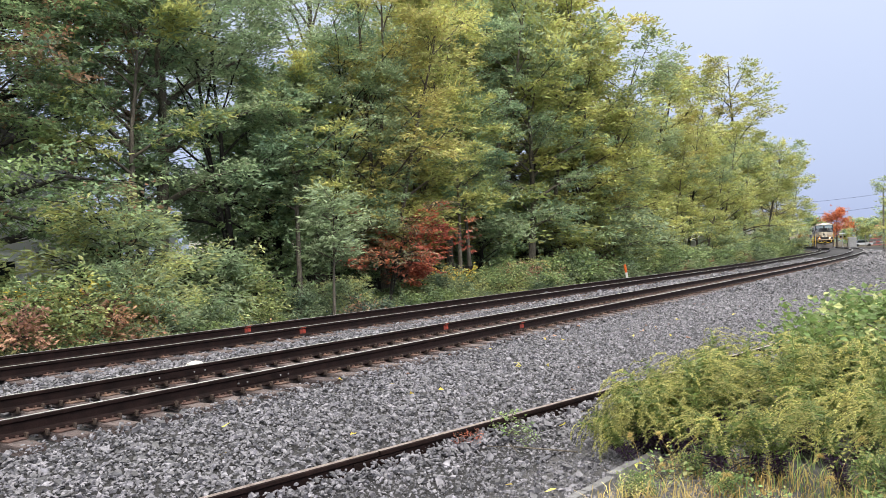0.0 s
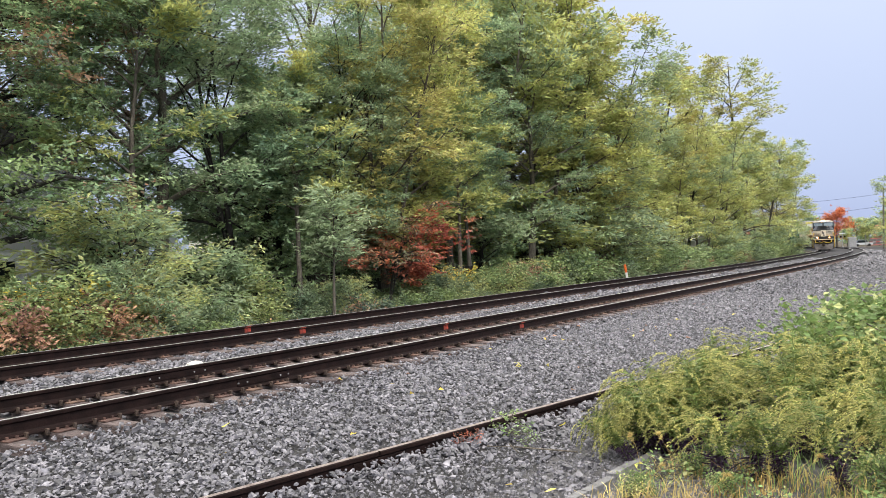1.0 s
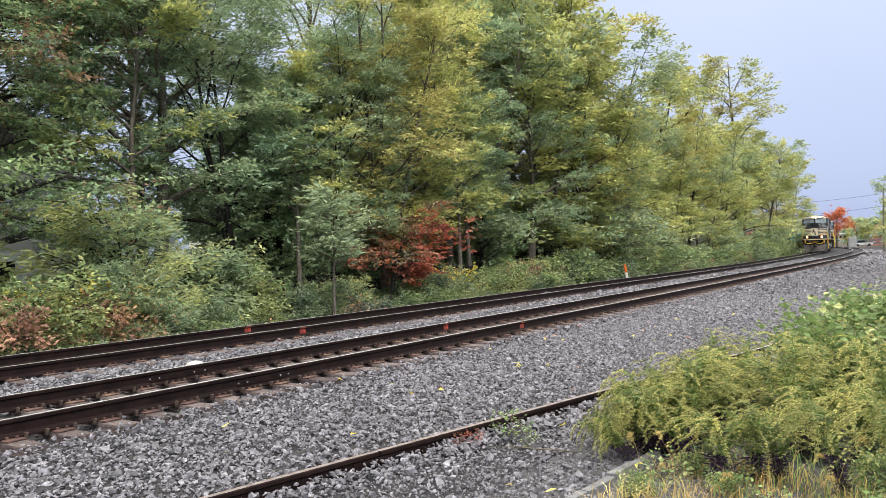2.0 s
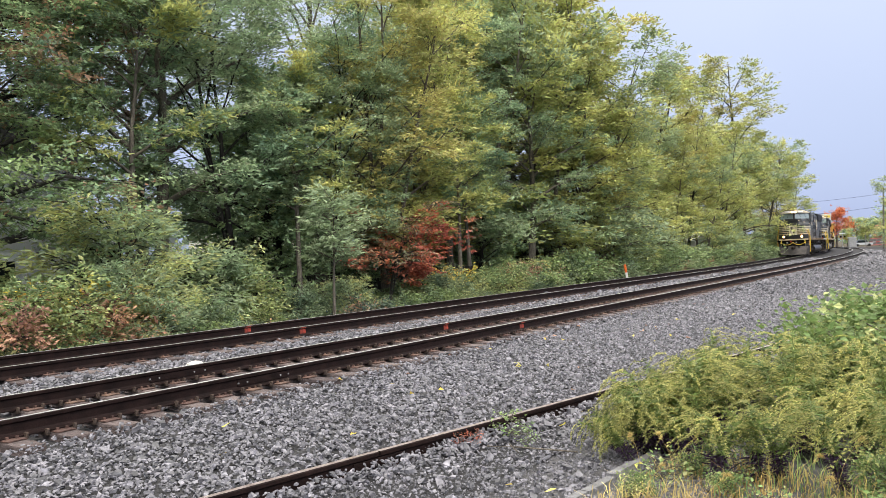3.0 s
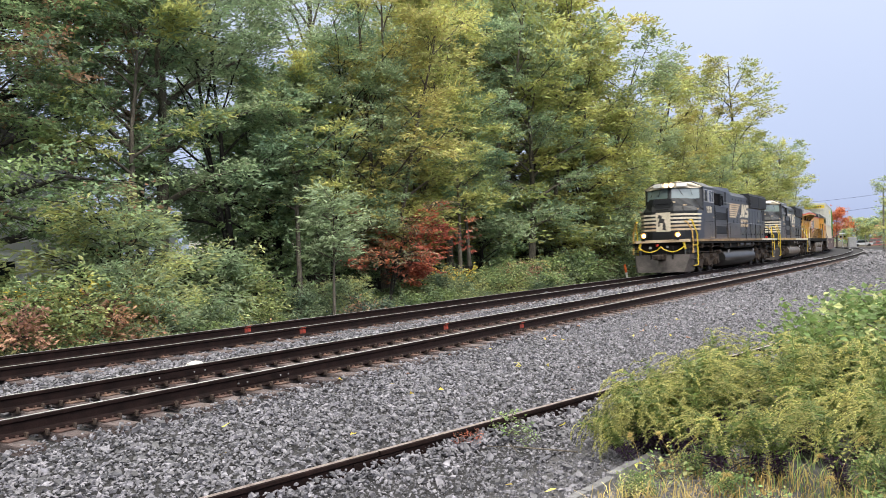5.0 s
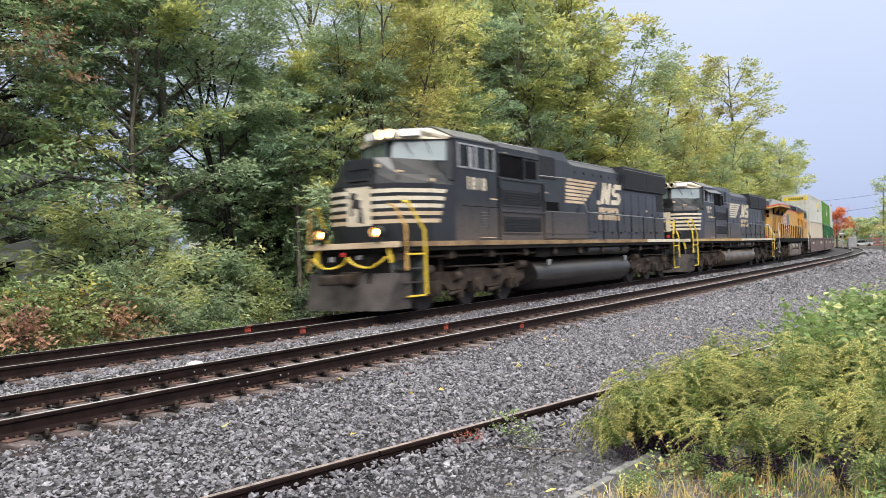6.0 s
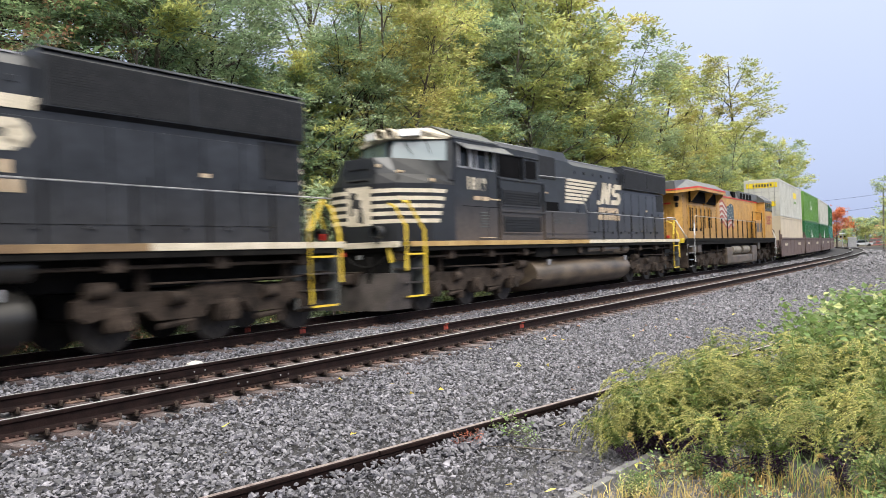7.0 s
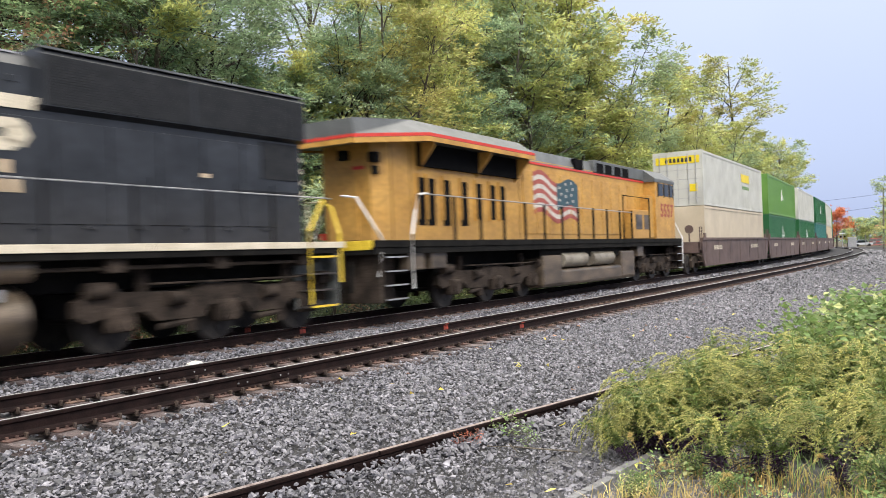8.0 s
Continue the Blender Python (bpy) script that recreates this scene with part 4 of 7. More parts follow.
        box(bm, -0.22, 0.22, y0, y0 + sg * 0.3, 0.72, 1.05, bevel=0.03)
        box(bm, -0.14, 0.14, y0 + sg * 0.25, y1, 0.76, 1.0, bevel=0.05)
        part("coupler", bm, M["truck"], loco)
    hose = [(-1.15 + 2.3 * k / 20, 10.80 + 0.05 * math.sin(k * 0.9), 1.40 - 0.26 * abs(math.sin(math.pi * k / 10.0)) ** 0.8) for k in range(21)]
    handrail(loco, M["yellow"] if lit else M["under"], hose, 0.028, "jumper_cable", "sagging yellow jumper cable" if lit else "sagging black jumper cable")
    boxes("air_hose", M["under"], loco, [(sx * 0.5, sx * 0.58, 10.6, 10.72, 0.75, 1.4) for sx in (-1, 1)], 0.02)
    boxes("glad_hand", M["steel"], loco, [(0.5, 0.6, 10.7, 10.78, 1.30, 1.42), (-0.35, -0.25, 10.7, 10.78, 1.34, 1.44)], 0.01)
    boxes("red_valve", M["red"], loco, [(0.15, 0.25, 10.70, 10.76, 1.42, 1.52)], 0.02)
    for y0, sg in ((9.72, 1), (-11.45, -1)):
        for sx in (-1, 1):
            boxes("step", M["plow"], loco, [(sx * 1.12, sx * 1.50, y0 + 0.05, y0 + 0.80, 0.42 + k * 0.33, 0.45 + k * 0.33) for k in range(4)])
            # panels coloured paler than the body for light falling into the step well
            boxes("step_panel", M["step_grey"], loco, [(sx * 1.10, sx * 1.13, y0, y0 + 0.85, 0.40, 1.65), (sx * 1.1, sx * 1.5, y0 - 0.03, y0, 0.4, 1.65)])
            boxes("step_edge", M["yellow"], loco, [(sx * 1.49, sx * 1.52, y0 + 0.06, y0 + 0.78, 0.425 + k * 0.33, 0.465 + k * 0.33) for k in (0, 3)])
            if sg > 0:
                handrail(loco, M["yellow"], [(sx * 1.52, 9.74, 0.46), (sx * 1.52, 9.74, 1.99), (sx * 1.46, 10.0, 2.35), (sx * 1.40, 10.22, 2.67), (sx * 1.30, 10.30, 2.68)], 0.036, "grab_rail", "bright yellow bent handrail")
                handrail(loco, M["dull_yellow"] if lit else M["yellow"], [(sx * 1.50, 10.50, 1.05), (sx * 1.48, 10.46, 2.10), (sx * 1.30, 10.62, 2.55), (sx * 1.20, 10.72, 2.62)], 0.034, "grab_rail", "yellow bent handrail")
                handrail(loco, M["yellow"], [(sx * 1.05, 10.60, 1.68), (sx * 1.12, 10.62, 1.45), (sx * 1.15, 10.6, 1.25)], 0.05, "grab_rail", "short yellow handrail")
            else:
                handrail(loco, M["yellow"], [(sx * 1.52, y0 + 0.82, 0.5), (sx * 1.52, y0 + 0.82, 1.95), (sx * 1.46, y0 + 0.5, 2.35), (sx * 1.44, y0 + 0.3, 2.62)], 0.034, "grab_rail", "bright yellow bent handrail")
                handrail(loco, M["yellow"], [(sx * 1.50, y0 - 0.12, 0.9), (sx * 1.48, y0 - 0.12, 1.9), (sx * 1.2, y0 - 0.22, 2.45), (sx * 0.95, y0 - 0.22, 2.6)], 0.034, "grab_rail", "yellow bent handrail")
                handrail(loco, M["cream"], [(sx * 0.5, y0 - 0.24, 1.7), (sx * 0.5, y0 - 0.24, 2.6), (sx * 0.95, y0 - 0.22, 2.6)], 0.024, "end_rail")
                boxes("tail_lamp", M["red"], loco, [(sx * 0.9, sx * 1.05, y0 - 0.26, y0 - 0.18, 1.78, 1.92)], 0.02)
    for sx in (-1, 1):
        bm = bmesh.new()
        rod(bm, (sx * 0.85, 10.62, 1.97), (sx * 0.85, 10.70, 1.97), 0.15, 18)
        hood_ring(bm, sx * 0.85, 10.68, 10.86, 1.97, 0.155, 0.125)
        box(bm, sx * 0.85 - 0.04, sx * 0.85 + 0.04, 10.66, 10.74, 1.70, 1.85)
        lamp = part("ditch_light", bm, M["black_front"], loco)
        # disc behind the lens; on the lit engine it glows as added bloom
        bm = bmesh.new()
        rod(bm, (sx * 0.85, 10.70, 1.97), (sx * 0.85, 10.715, 1.97), 0.12, 18)
        part("lamp_surround", bm, M["lamp_surround"] if lit else M["glass"], lamp)
        bm = bmesh.new()
        rod(bm, (sx * 0.85, 10.715, 1.97), (sx * 0.85, 10.727, 1.97), 0.075, 14)
        part("lens", bm, M["ditchlamp"] if lit else M["glass"], lamp)
        bm = bmesh.new()
        rod(bm, (sx * 0.15, 8.90, 4.53), (sx * 0.15, 9.02, 4.53), 0.135, 18)
        hood_ring(bm, sx * 0.15, 9.0, 9.18, 4.53, 0.14, 0.115)
        lamp = part("headlight", bm, M["cream"], loco)
        bm = bmesh.new()
        rod(bm, (sx * 0.15, 9.02, 4.53), (sx * 0.15, 9.035, 4.53), 0.112, 18)
        part("lamp_surround", bm, M["lamp_surround"] if lit else M["glass"], lamp)
        bm = bmesh.new()
        rod(bm, (sx * 0.15, 9.035, 4.53), (sx * 0.15, 9.047, 4.53), 0.075, 14)
        part("lens", bm, M["headlamp"] if lit else M["glass"], lamp)
    boxes("horn", M["cream"], loco, [(-0.3, 0.0, 7.6, 7.9, 4.66, 4.8), (0.1, 0.3, 6.4, 6.8, 4.66, 4.74)], 0.03)
    return loco


lead = black_loco("1818", True, 0)
VEHICLES.append((lead, 8.30, 7.8))
second = black_loco("1819", False, 0)
VEHICLES.append((second, 8.30 + 24.43, 7.8))


def yellow_loco():
    """Six-axle locomotive that runs with its radiator end first. y = 57.25 - l."""
    loco = tagged(new("locomotive"), "yellow and grey six-axle diesel locomotive running radiator end first", "locomotive", "locomotives of the freight train")
    boxes("underframe", M["under"], loco, [(-1.5, 1.5, -12.1, 11.8, 1.45, 1.60), (-0.5, 0.5, -12, 11.7, 0.95, 1.45), (-1.3, 1.3, -4.5, 3.0, 1.15, 1.5)])
    for y0 in np.arange(-11.9, 10.0, 1.98):
        for sx in (-1, 1):
            boxes("sill_plate", M["under"], loco, [(sx * 1.48, sx * 1.525, y0, y0 + 1.96, 1.60, 1.76)], 0.006)
    bm = bmesh.new()
    loft(bm, [[(-w, y, 1.74), (-w, y, 4.30), (w, y, 4.30), (w, y, 1.74)] for y, w in ((-8.2, 1.0), (10.5, 1.0), (10.85, 0.72))])
    part("engine_hood", bm, M["up_yellow"], loco, "dusty yellow engine hood")
    bm = bmesh.new()
    loft(bm, [[(-1.02, y, 4.22), (-0.85, y, 4.66), (0.85, y, 4.66), (1.02, y, 4.22)] for y in (-8.2, 4.0)])
    part("hood_roof", bm, M["up_grey"], loco)
    # winged radiator roof with a peak at its leading third
    bm = bmesh.new()
    ring = lambda y, drop, w: [(-w, y, 4.22 - drop), (-w, y, 4.36 - drop), (-1.05, y, 4.74 - drop), (1.05, y, 4.74 - drop), (w, y, 4.36 - drop), (w, y, 4.22 - drop)]
    loft(bm, [ring(11.9, 0.22, 1.10), ring(9.6, 0.0, 1.60), ring(3.75, 0.0, 1.60)])
    part("radiator_wing", bm, M["up_grey"], loco, "grey overhanging radiator wing")
    for dz, mat, nm in ((0.0, "red", "wing_stripe"), (-0.13, "up_yellow", "wing_edge")):
        bm = bmesh.new()
        for sx in (-1, 1):
            loft(bm, [[(sx * w, y, 4.29 - d + dz), (sx * (w + 0.012), y, 4.29 - d + dz), (sx * (w + 0.012), y, 4.37 - d + dz + (0.04 if dz else 0)), (sx * w, y, 4.37 - d + dz + (0.04 if dz else 0))] for y, d, w in ((11.9, 0.22, 1.10), (9.6, 0.0, 1.60), (3.75, 0.0, 1.60))])
        box(bm, -1.10, 1.10, 11.895, 11.915, 4.08 + dz, 4.15 + dz + (0.04 if dz else 0))
        part(nm, bm, M[mat], loco)
    boxes("wing_underside", M["shade"], loco, [(sx * 1.0, sx * 1.12, 3.9, 9.3, 3.62, 4.20) for sx in (-1, 1)])
    for sx in (-1, 1):
        for y in (3.95, 6.3, 9.2):
            bm = bmesh.new()
            loft(bm, [[(sx * 1.0, y, 3.5), (sx * 1.0, y + 0.06, 3.5), (sx * 1.0, y + 0.06, 4.2), (sx * 1.0, y, 4.2)], [(sx * 1.52, y, 4.1), (sx * 1.52, y + 0.06, 4.1), (sx * 1.52, y + 0.06, 4.2), (sx * 1.52, y, 4.2)]])
            part("wing_brace", bm, M["up_yellow"], loco)
    for sx in (-1, 1):
        boxes("hood_stripe", M["red"], loco, [(sx * 0.995, sx * 1.025, -8.2, 3.9, 4.17, 4.24)])
        for y in (9.2, 8.75, 8.0, 7.1, 6.3, 5.5, 4.9):
            boxes("vent_slot", M["shade"], loco, [(sx * 0.98, sx * 1.012, y - 0.24, y + 0.12, 2.15 if y > 7 else 2.35, 3.35)])
            boxes("vent_frame", M["up_yellow"], loco, [(sx * 1.0, sx * 1.05, y + 0.12, y + 0.18, 2.3, 3.45)])
        for y in np.arange(-7.9, 3.4, 0.95):
            bm = bmesh.new()
            box(bm, sx * 0.995, sx * 1.02, y, y + 0.91, 1.95, 3.95, bevel=0.008)
            box(bm, sx * 1.01, sx * 1.035, y + 0.06, y + 0.12, 2.6, 2.8)
            part("hood_door", bm, M["up_yellow"], loco)
        for y in (-1.0, -3.0, -3.9, -4.9, -5.8):
            boxes("roof_window", M["shade"], loco, [(sx * 0.90, sx * 1.06, y - 0.36, y + 0.36, 4.27, 4.62)], 0.01)
        boxes("roof_box", M["up_grey"], loco, [(sx * 0.80, sx * 1.05, -8.1, -2.45, 4.26, 4.72)], 0.02)
        boxes("hood_seam", M["shade"], loco, [(sx * 1.0, sx * 1.004, y - 0.012, y + 0.012, 1.80, 4.15) for y in (9.6, 10.4, 3.72)])
        boxes("door_louvre", M["tank"], loco, [(sx * 1.018, sx * 1.03, y, y + 0.32, 2.05 + k * 0.06, 2.07 + k * 0.06) for y in (-7.6, -6.65, -5.7) for k in range(6)])
        handrail(loco, M["under"], [(sx * 1.44, -4.3, 1.7), (sx * 1.44, -4.3, 3.45), (sx * 1.40, -7.6, 3.45), (sx * 1.40, -7.6, 1.8)], 0.03, "cab_handrail")
        boxes("cab_side_panel", M["up_yellow"], loco, [(sx * 1.0, sx * 1.38, -5.6, -8.15, 1.76, 2.95)], 0.03, "dusty equipment box ahead of the cab")
        boxes("panel_grille", M["tank"], loco, [(sx * 1.38, sx * 1.39, -5.9, -6.7, 2.15, 2.75), (sx * 1.38, sx * 1.39, -6.95, -7.9, 2.15, 2.75)])
        boxes("under_box", M["tank"], loco, [(sx * 1.1, sx * 1.42, y, y + 0.7, 1.05, 1.5) for y in (8.7, 9.7, -6.6)], 0.03)
        # waving flag: stripes and a dark field
        wave = lambda j: 0.15 * math.sin(j * 0.95) - 0.025 * j
        for k in range(9):
            z, last = 3.92 - k * 0.15, 5 if k < 6 else 10
            bm = bmesh.new()
            prism(bm, [(2.75 - j * 0.36, z + wave(j)) for j in range(last + 1)] + [(2.75 - j * 0.36, z + wave(j) - 0.15) for j in range(last, -1, -1)], sx * 1.021, sx * 1.027)
            part("flag_stripe", bm, M["flag_white"] if k % 2 else M["flag_red"], loco)
        bm = bmesh.new()
        prism(bm, [(2.75 - j * 0.36, 3.92 + wave(j)) for j in range(5, 11)] + [(2.75 - j * 0.36, 3.02 + wave(j)) for j in range(10, 4, -1)], sx * 1.021, sx * 1.027)
        part("flag_field", bm, M["blue"], loco)
        for k in range(4):
            for j in range(3):
                y, z = 0.72 - j * 0.5 - 0.12 * (k % 2), 3.78 + wave(5.6 + j * 1.4) - k * 0.21
                boxes("star", M["flag_white"], loco, [(sx * 1.026, sx * 1.031, y - 0.05, y + 0.05, z - 0.045, z + 0.045)])
    # leading end: lamp, steps, rails
    boxes("end_lamp", M["under"], loco, [(-0.12, 0.12, 10.83, 11.03, 3.72, 3.95), (-0.92, -0.72, 10.70, 10.92, 3.62, 3.86), (-0.90, -0.76, 10.72, 10.86, 3.34, 3.54)], 0.02)
    boxes("small_sign", M["red"], loco, [(-0.55, -0.2, 10.85, 10.86, 3.48, 3.56)])
    boxes("end_door", M["up_yellow"], loco, [(-0.35, 0.35, 10.84, 10.88, 1.8, 3.4)], 0.01)
    boxes("air_hose", M["under"], loco, [(x, x + 0.07, 11.82, 11.92, 0.6, 1.3) for x in (-0.9, -0.6, 0.55, 0.85)], 0.02)
    boxes("end_sill", M["yellow"], loco, [(-1.4, 1.4, 11.70, 11.82, 1.55, 1.76), (-1.4, 1.4, -12.2, -12.0, 1.55, 1.76)], 0.01)
    for y0, sg in ((10.6, 1), (-12.0, -1)):
        boxes("pilot_plate", M["truck"], loco, [(-1.48, 1.48, y0 + 0.85 if sg > 0 else y0, y0 + 1.0 if sg > 0 else y0 + 0.15, 0.35, 1.5)], 0.02)
        boxes("coupler", M["truck"], loco, [(-0.15, 0.15, y0 + 0.9, y0 + 1.95, 0.75, 1.02) if sg > 0 else (-0.15, 0.15, y0 - 0.35, y0 + 0.1, 0.75, 1.02)], 0.04)
        for sx in (-1, 1):
            bm = bmesh.new()
            for k in range(4):
                box(bm, sx * 1.12, sx * 1.52, y0, y0 + 0.85, 0.40 + k * 0.32, 0.43 + k * 0.32)
            box(bm, sx * 1.09, sx * 1.12, y0, y0 + 0.9, 0.35, 1.6)
            part("step_well", bm, M["truck"], loco)
            boxes("step_edge", M["steel"], loco, [(sx * 1.5, sx * 1.53, y0 + 0.02, y0 + 0.83, 0.40 + k * 0.32, 0.435 + k * 0.32) for k in range(4)])
    for sx in (-1, 1):
        handrail(loco, M["white"], [(sx * 1.52, 10.35, 0.62), (sx * 1.52, 10.35, 1.9), (sx * 1.46, 10.1, 2.45), (sx * 1.46, 9.95, 2.85), (sx * 1.46, 9.6, 2.9)], 0.03, "grab_rail", "white bent handrail")
        handrail(loco, M["white"], [(sx * 1.45, 11.6, 0.95), (sx * 1.48, 11.55, 1.45), (sx * 1.44, 11.4, 1.75), (sx * 0.95, 11.7, 2.75), (sx * 0.6, 11.75, 2.8)], 0.03, "grab_rail", "white bent handrail")
        handrail(loco, M["white"], [(sx * 1.52, -11.95, 0.6), (sx * 1.52, -11.95, 1.8), (sx * 1.3, -11.6, 2.5)], 0.03, "grab_rail", "white bent handrail")
        handrail(loco, M["steel"], [(sx * 1.46, 9.6, 2.88), (sx * 1.46, -5.2, 2.80)], 0.018)
        for y in np.arange(-5.2, 9.6, 1.35):
            boxes("handrail_post", M["under"], loco, [(sx * 1.43, sx * 1.475, y - 0.045, y + 0.045, 1.66, 2.86)])
    # cab and nose at the trailing end
    bm = bmesh.new()
    loft(bm, [[(-1.5, y, 1.74), (-1.5, y, 4.30), (-0.95, y, 4.72), (0.95, y, 4.72), (1.5, y, 4.30), (1.5, y, 1.74)] for y in (-8.2, -10.9)])
    part("cab", bm, M["up_yellow"], loco)
    bm = bmesh.new()
    loft(bm, [[(-1.52, y, 4.20), (-1.52, y, 4.34), (-0.97, y, 4.76), (0.97, y, 4.76), (1.52, y, 4.34), (1.52, y, 4.20)] for y in (-8.1, -10.95)])
    part("cab_roof", bm, M["up_grey"], loco)
    for sx in (-1, 1):
        for y0, y1 in ((-8.65, -9.3), (-9.5, -10.1), (-10.3, -10.7)):
            boxes("side_window", M["glass"], loco, [(sx * 1.495, sx * 1.51, y0, y1, 3.62, 4.16)])
        boxes("window_frame", M["under"], loco, [(sx * 1.49, sx * 1.52, y - 0.04, y + 0.04, 3.56, 4.2) for y in (-8.55, -9.4, -10.2, -10.8)])
        lettering(loco, "5557", 0.80, Matrix.Translation((sx * 1.508, -9.75, 2.72)) @ pose(0, 0, 0, 90, 0, 90 * sx), M["flag_red"], "road_number")
        boxes("cab_door", M["up_yellow"], loco, [(sx * 1.0, sx * 1.4, -7.6, -8.2, 1.8, 3.6)], 0.02)
    bm = bmesh.new()
    loft(bm, [[(-1.48, -10.9, 1.74), (-1.48, -10.9, 3.4), (1.48, -10.9, 3.4), (1.48, -10.9, 1.74)], [(-1.0, -12.0, 1.74), (-0.9, -11.9, 3.2), (0.9, -11.9, 3.2), (1.0, -12.0, 1.74)]])
    part("nose", bm, M["up_yellow"], loco)
    # tank and air reservoirs
    bm = bmesh.new()
    box(bm, -1.4, 1.4, -5.6, 3.0, 0.24, 0.78, bevel=0.1)
    box(bm, -1.42, 1.42, 1.6, 3.0, 0.3, 1.25, bevel=0.06)
    box(bm, -1.42, 1.42, -5.5, -4.0, 0.3, 1.3, bevel=0.06)
    part("fuel_tank", bm, M["tank"], loco)
    for sx in (-1, 1):
        for y0, y1 in ((1.4, -0.6), (-1.2, -3.2)):
            bm = bmesh.new()
            rod(bm, (sx * 1.2, y0, 1.08), (sx * 1.2, y1, 1.08), 0.26, 18)
            part("air_tank", bm, M["dusty_tank"], loco, "", True)
    loco_truck(loco, 5.65, (3.35, 5.65, 7.95))
    loco_truck(loco, -9.5, (-7.35, -9.45, -11.55))
    return loco


UP_L = 57.25
VEHICLES.append((yellow_loco(), UP_L, 7.6))


def container(parent, name, mat, z0, z1, label, ribs=True, doors=False, banner=None, length=16.15):
    box_thing = tagged(new("container"), label, "container", "stacked containers")
    h = length / 2
    bm = bmesh.new()
    box(bm, -1.27, 1.27, -h, h, z0, z1, bevel=0.02)
    part("box", bm, mat, box_thing)
    for sx in (-1, 1):
        bm = bmesh.new()
        for z in (z0 + 0.02, z1 - 0.14):
            box(bm, sx * 1.26, sx * 1.30, -h, h, z, z + 0.12)
        for y in np.linspace(-h + 0.06, h - 0.06, 2):
            box(bm, sx * 1.26, sx * 1.31, y - 0.08, y + 0.08, z0, z1)
        part("corner_frame", bm, mat, box_thing)
        if ribs:
            bm = bmesh.new()
            for y in np.arange(-h + 0.4, h - 0.2, 0.31):
                box(bm, sx * 1.265, sx * 1.283, y, y + 0.06, z0 + 0.14, z1 - 0.14)
            part("side_ribs", bm, mat, box_thing)
    if doors:
        for x in (-0.95, -0.55, 0.55, 0.95):
            bm = bmesh.new()
            rod(bm, (x, h + 0.03, z0 + 0.1), (x, h + 0.03, z1 - 0.12), 0.022, 6)
            part("locking_bar", bm, M["steel"], box_thing)
        boxes("door_seam", M["steel"], box_thing, [(-0.012, 0.012, h, h + 0.012, z0 + 0.1, z1 - 0.1)] + [(-1.2, 1.2, h, h + 0.01, z, z + 0.02) for z in np.linspace(z0 + 0.4, z1 - 0.5, 5)])
    if banner:
        boxes("banner", M["banner"], box_thing, [(-1.15, 1.15, h + 0.004, h + 0.016, z1 - 0.66, z1 - 0.26), (-1.0, -0.6, h + 0.004, h + 0.016, z0 + 0.75, z0 + 1.15)])
        boxes("banner_lettering", M["letter_dark"], box_thing, [(x, x + 0.13, h + 0.016, h + 0.020, z1 - 0.58, z1 - 0.36) for x in np.arange(-0.75, 0.7, 0.21)])
        for sx in (-1, 1):
            boxes("side_sign", M["banner"], box_thing, [(sx * 1.284, sx * 1.292, -3.9, -1.5, z1 - 1.15, z1 - 0.65)])
            boxes("side_lettering", M["van_green"], box_thing, [(sx * 1.284, sx * 1.292, y, y + 0.2, z1 - 1.6, z1 - 1.4) for y in np.arange(-3.8, -1.7, 0.3)])
    elif "green" in label:
        for sx in (-1, 1):
            plates("side_mark", M["white"], box_thing, [[(0.5, z1 - 1.7), (0.9, z1 - 1.7), (0.62, z1 - 0.8), (0.4, z1 - 0.8)], [(-0.3, z1 - 1.6), (0.2, z1 - 1.6), (-0.1, z1 - 1.15)]], 1.284)
            break
    return box_thing


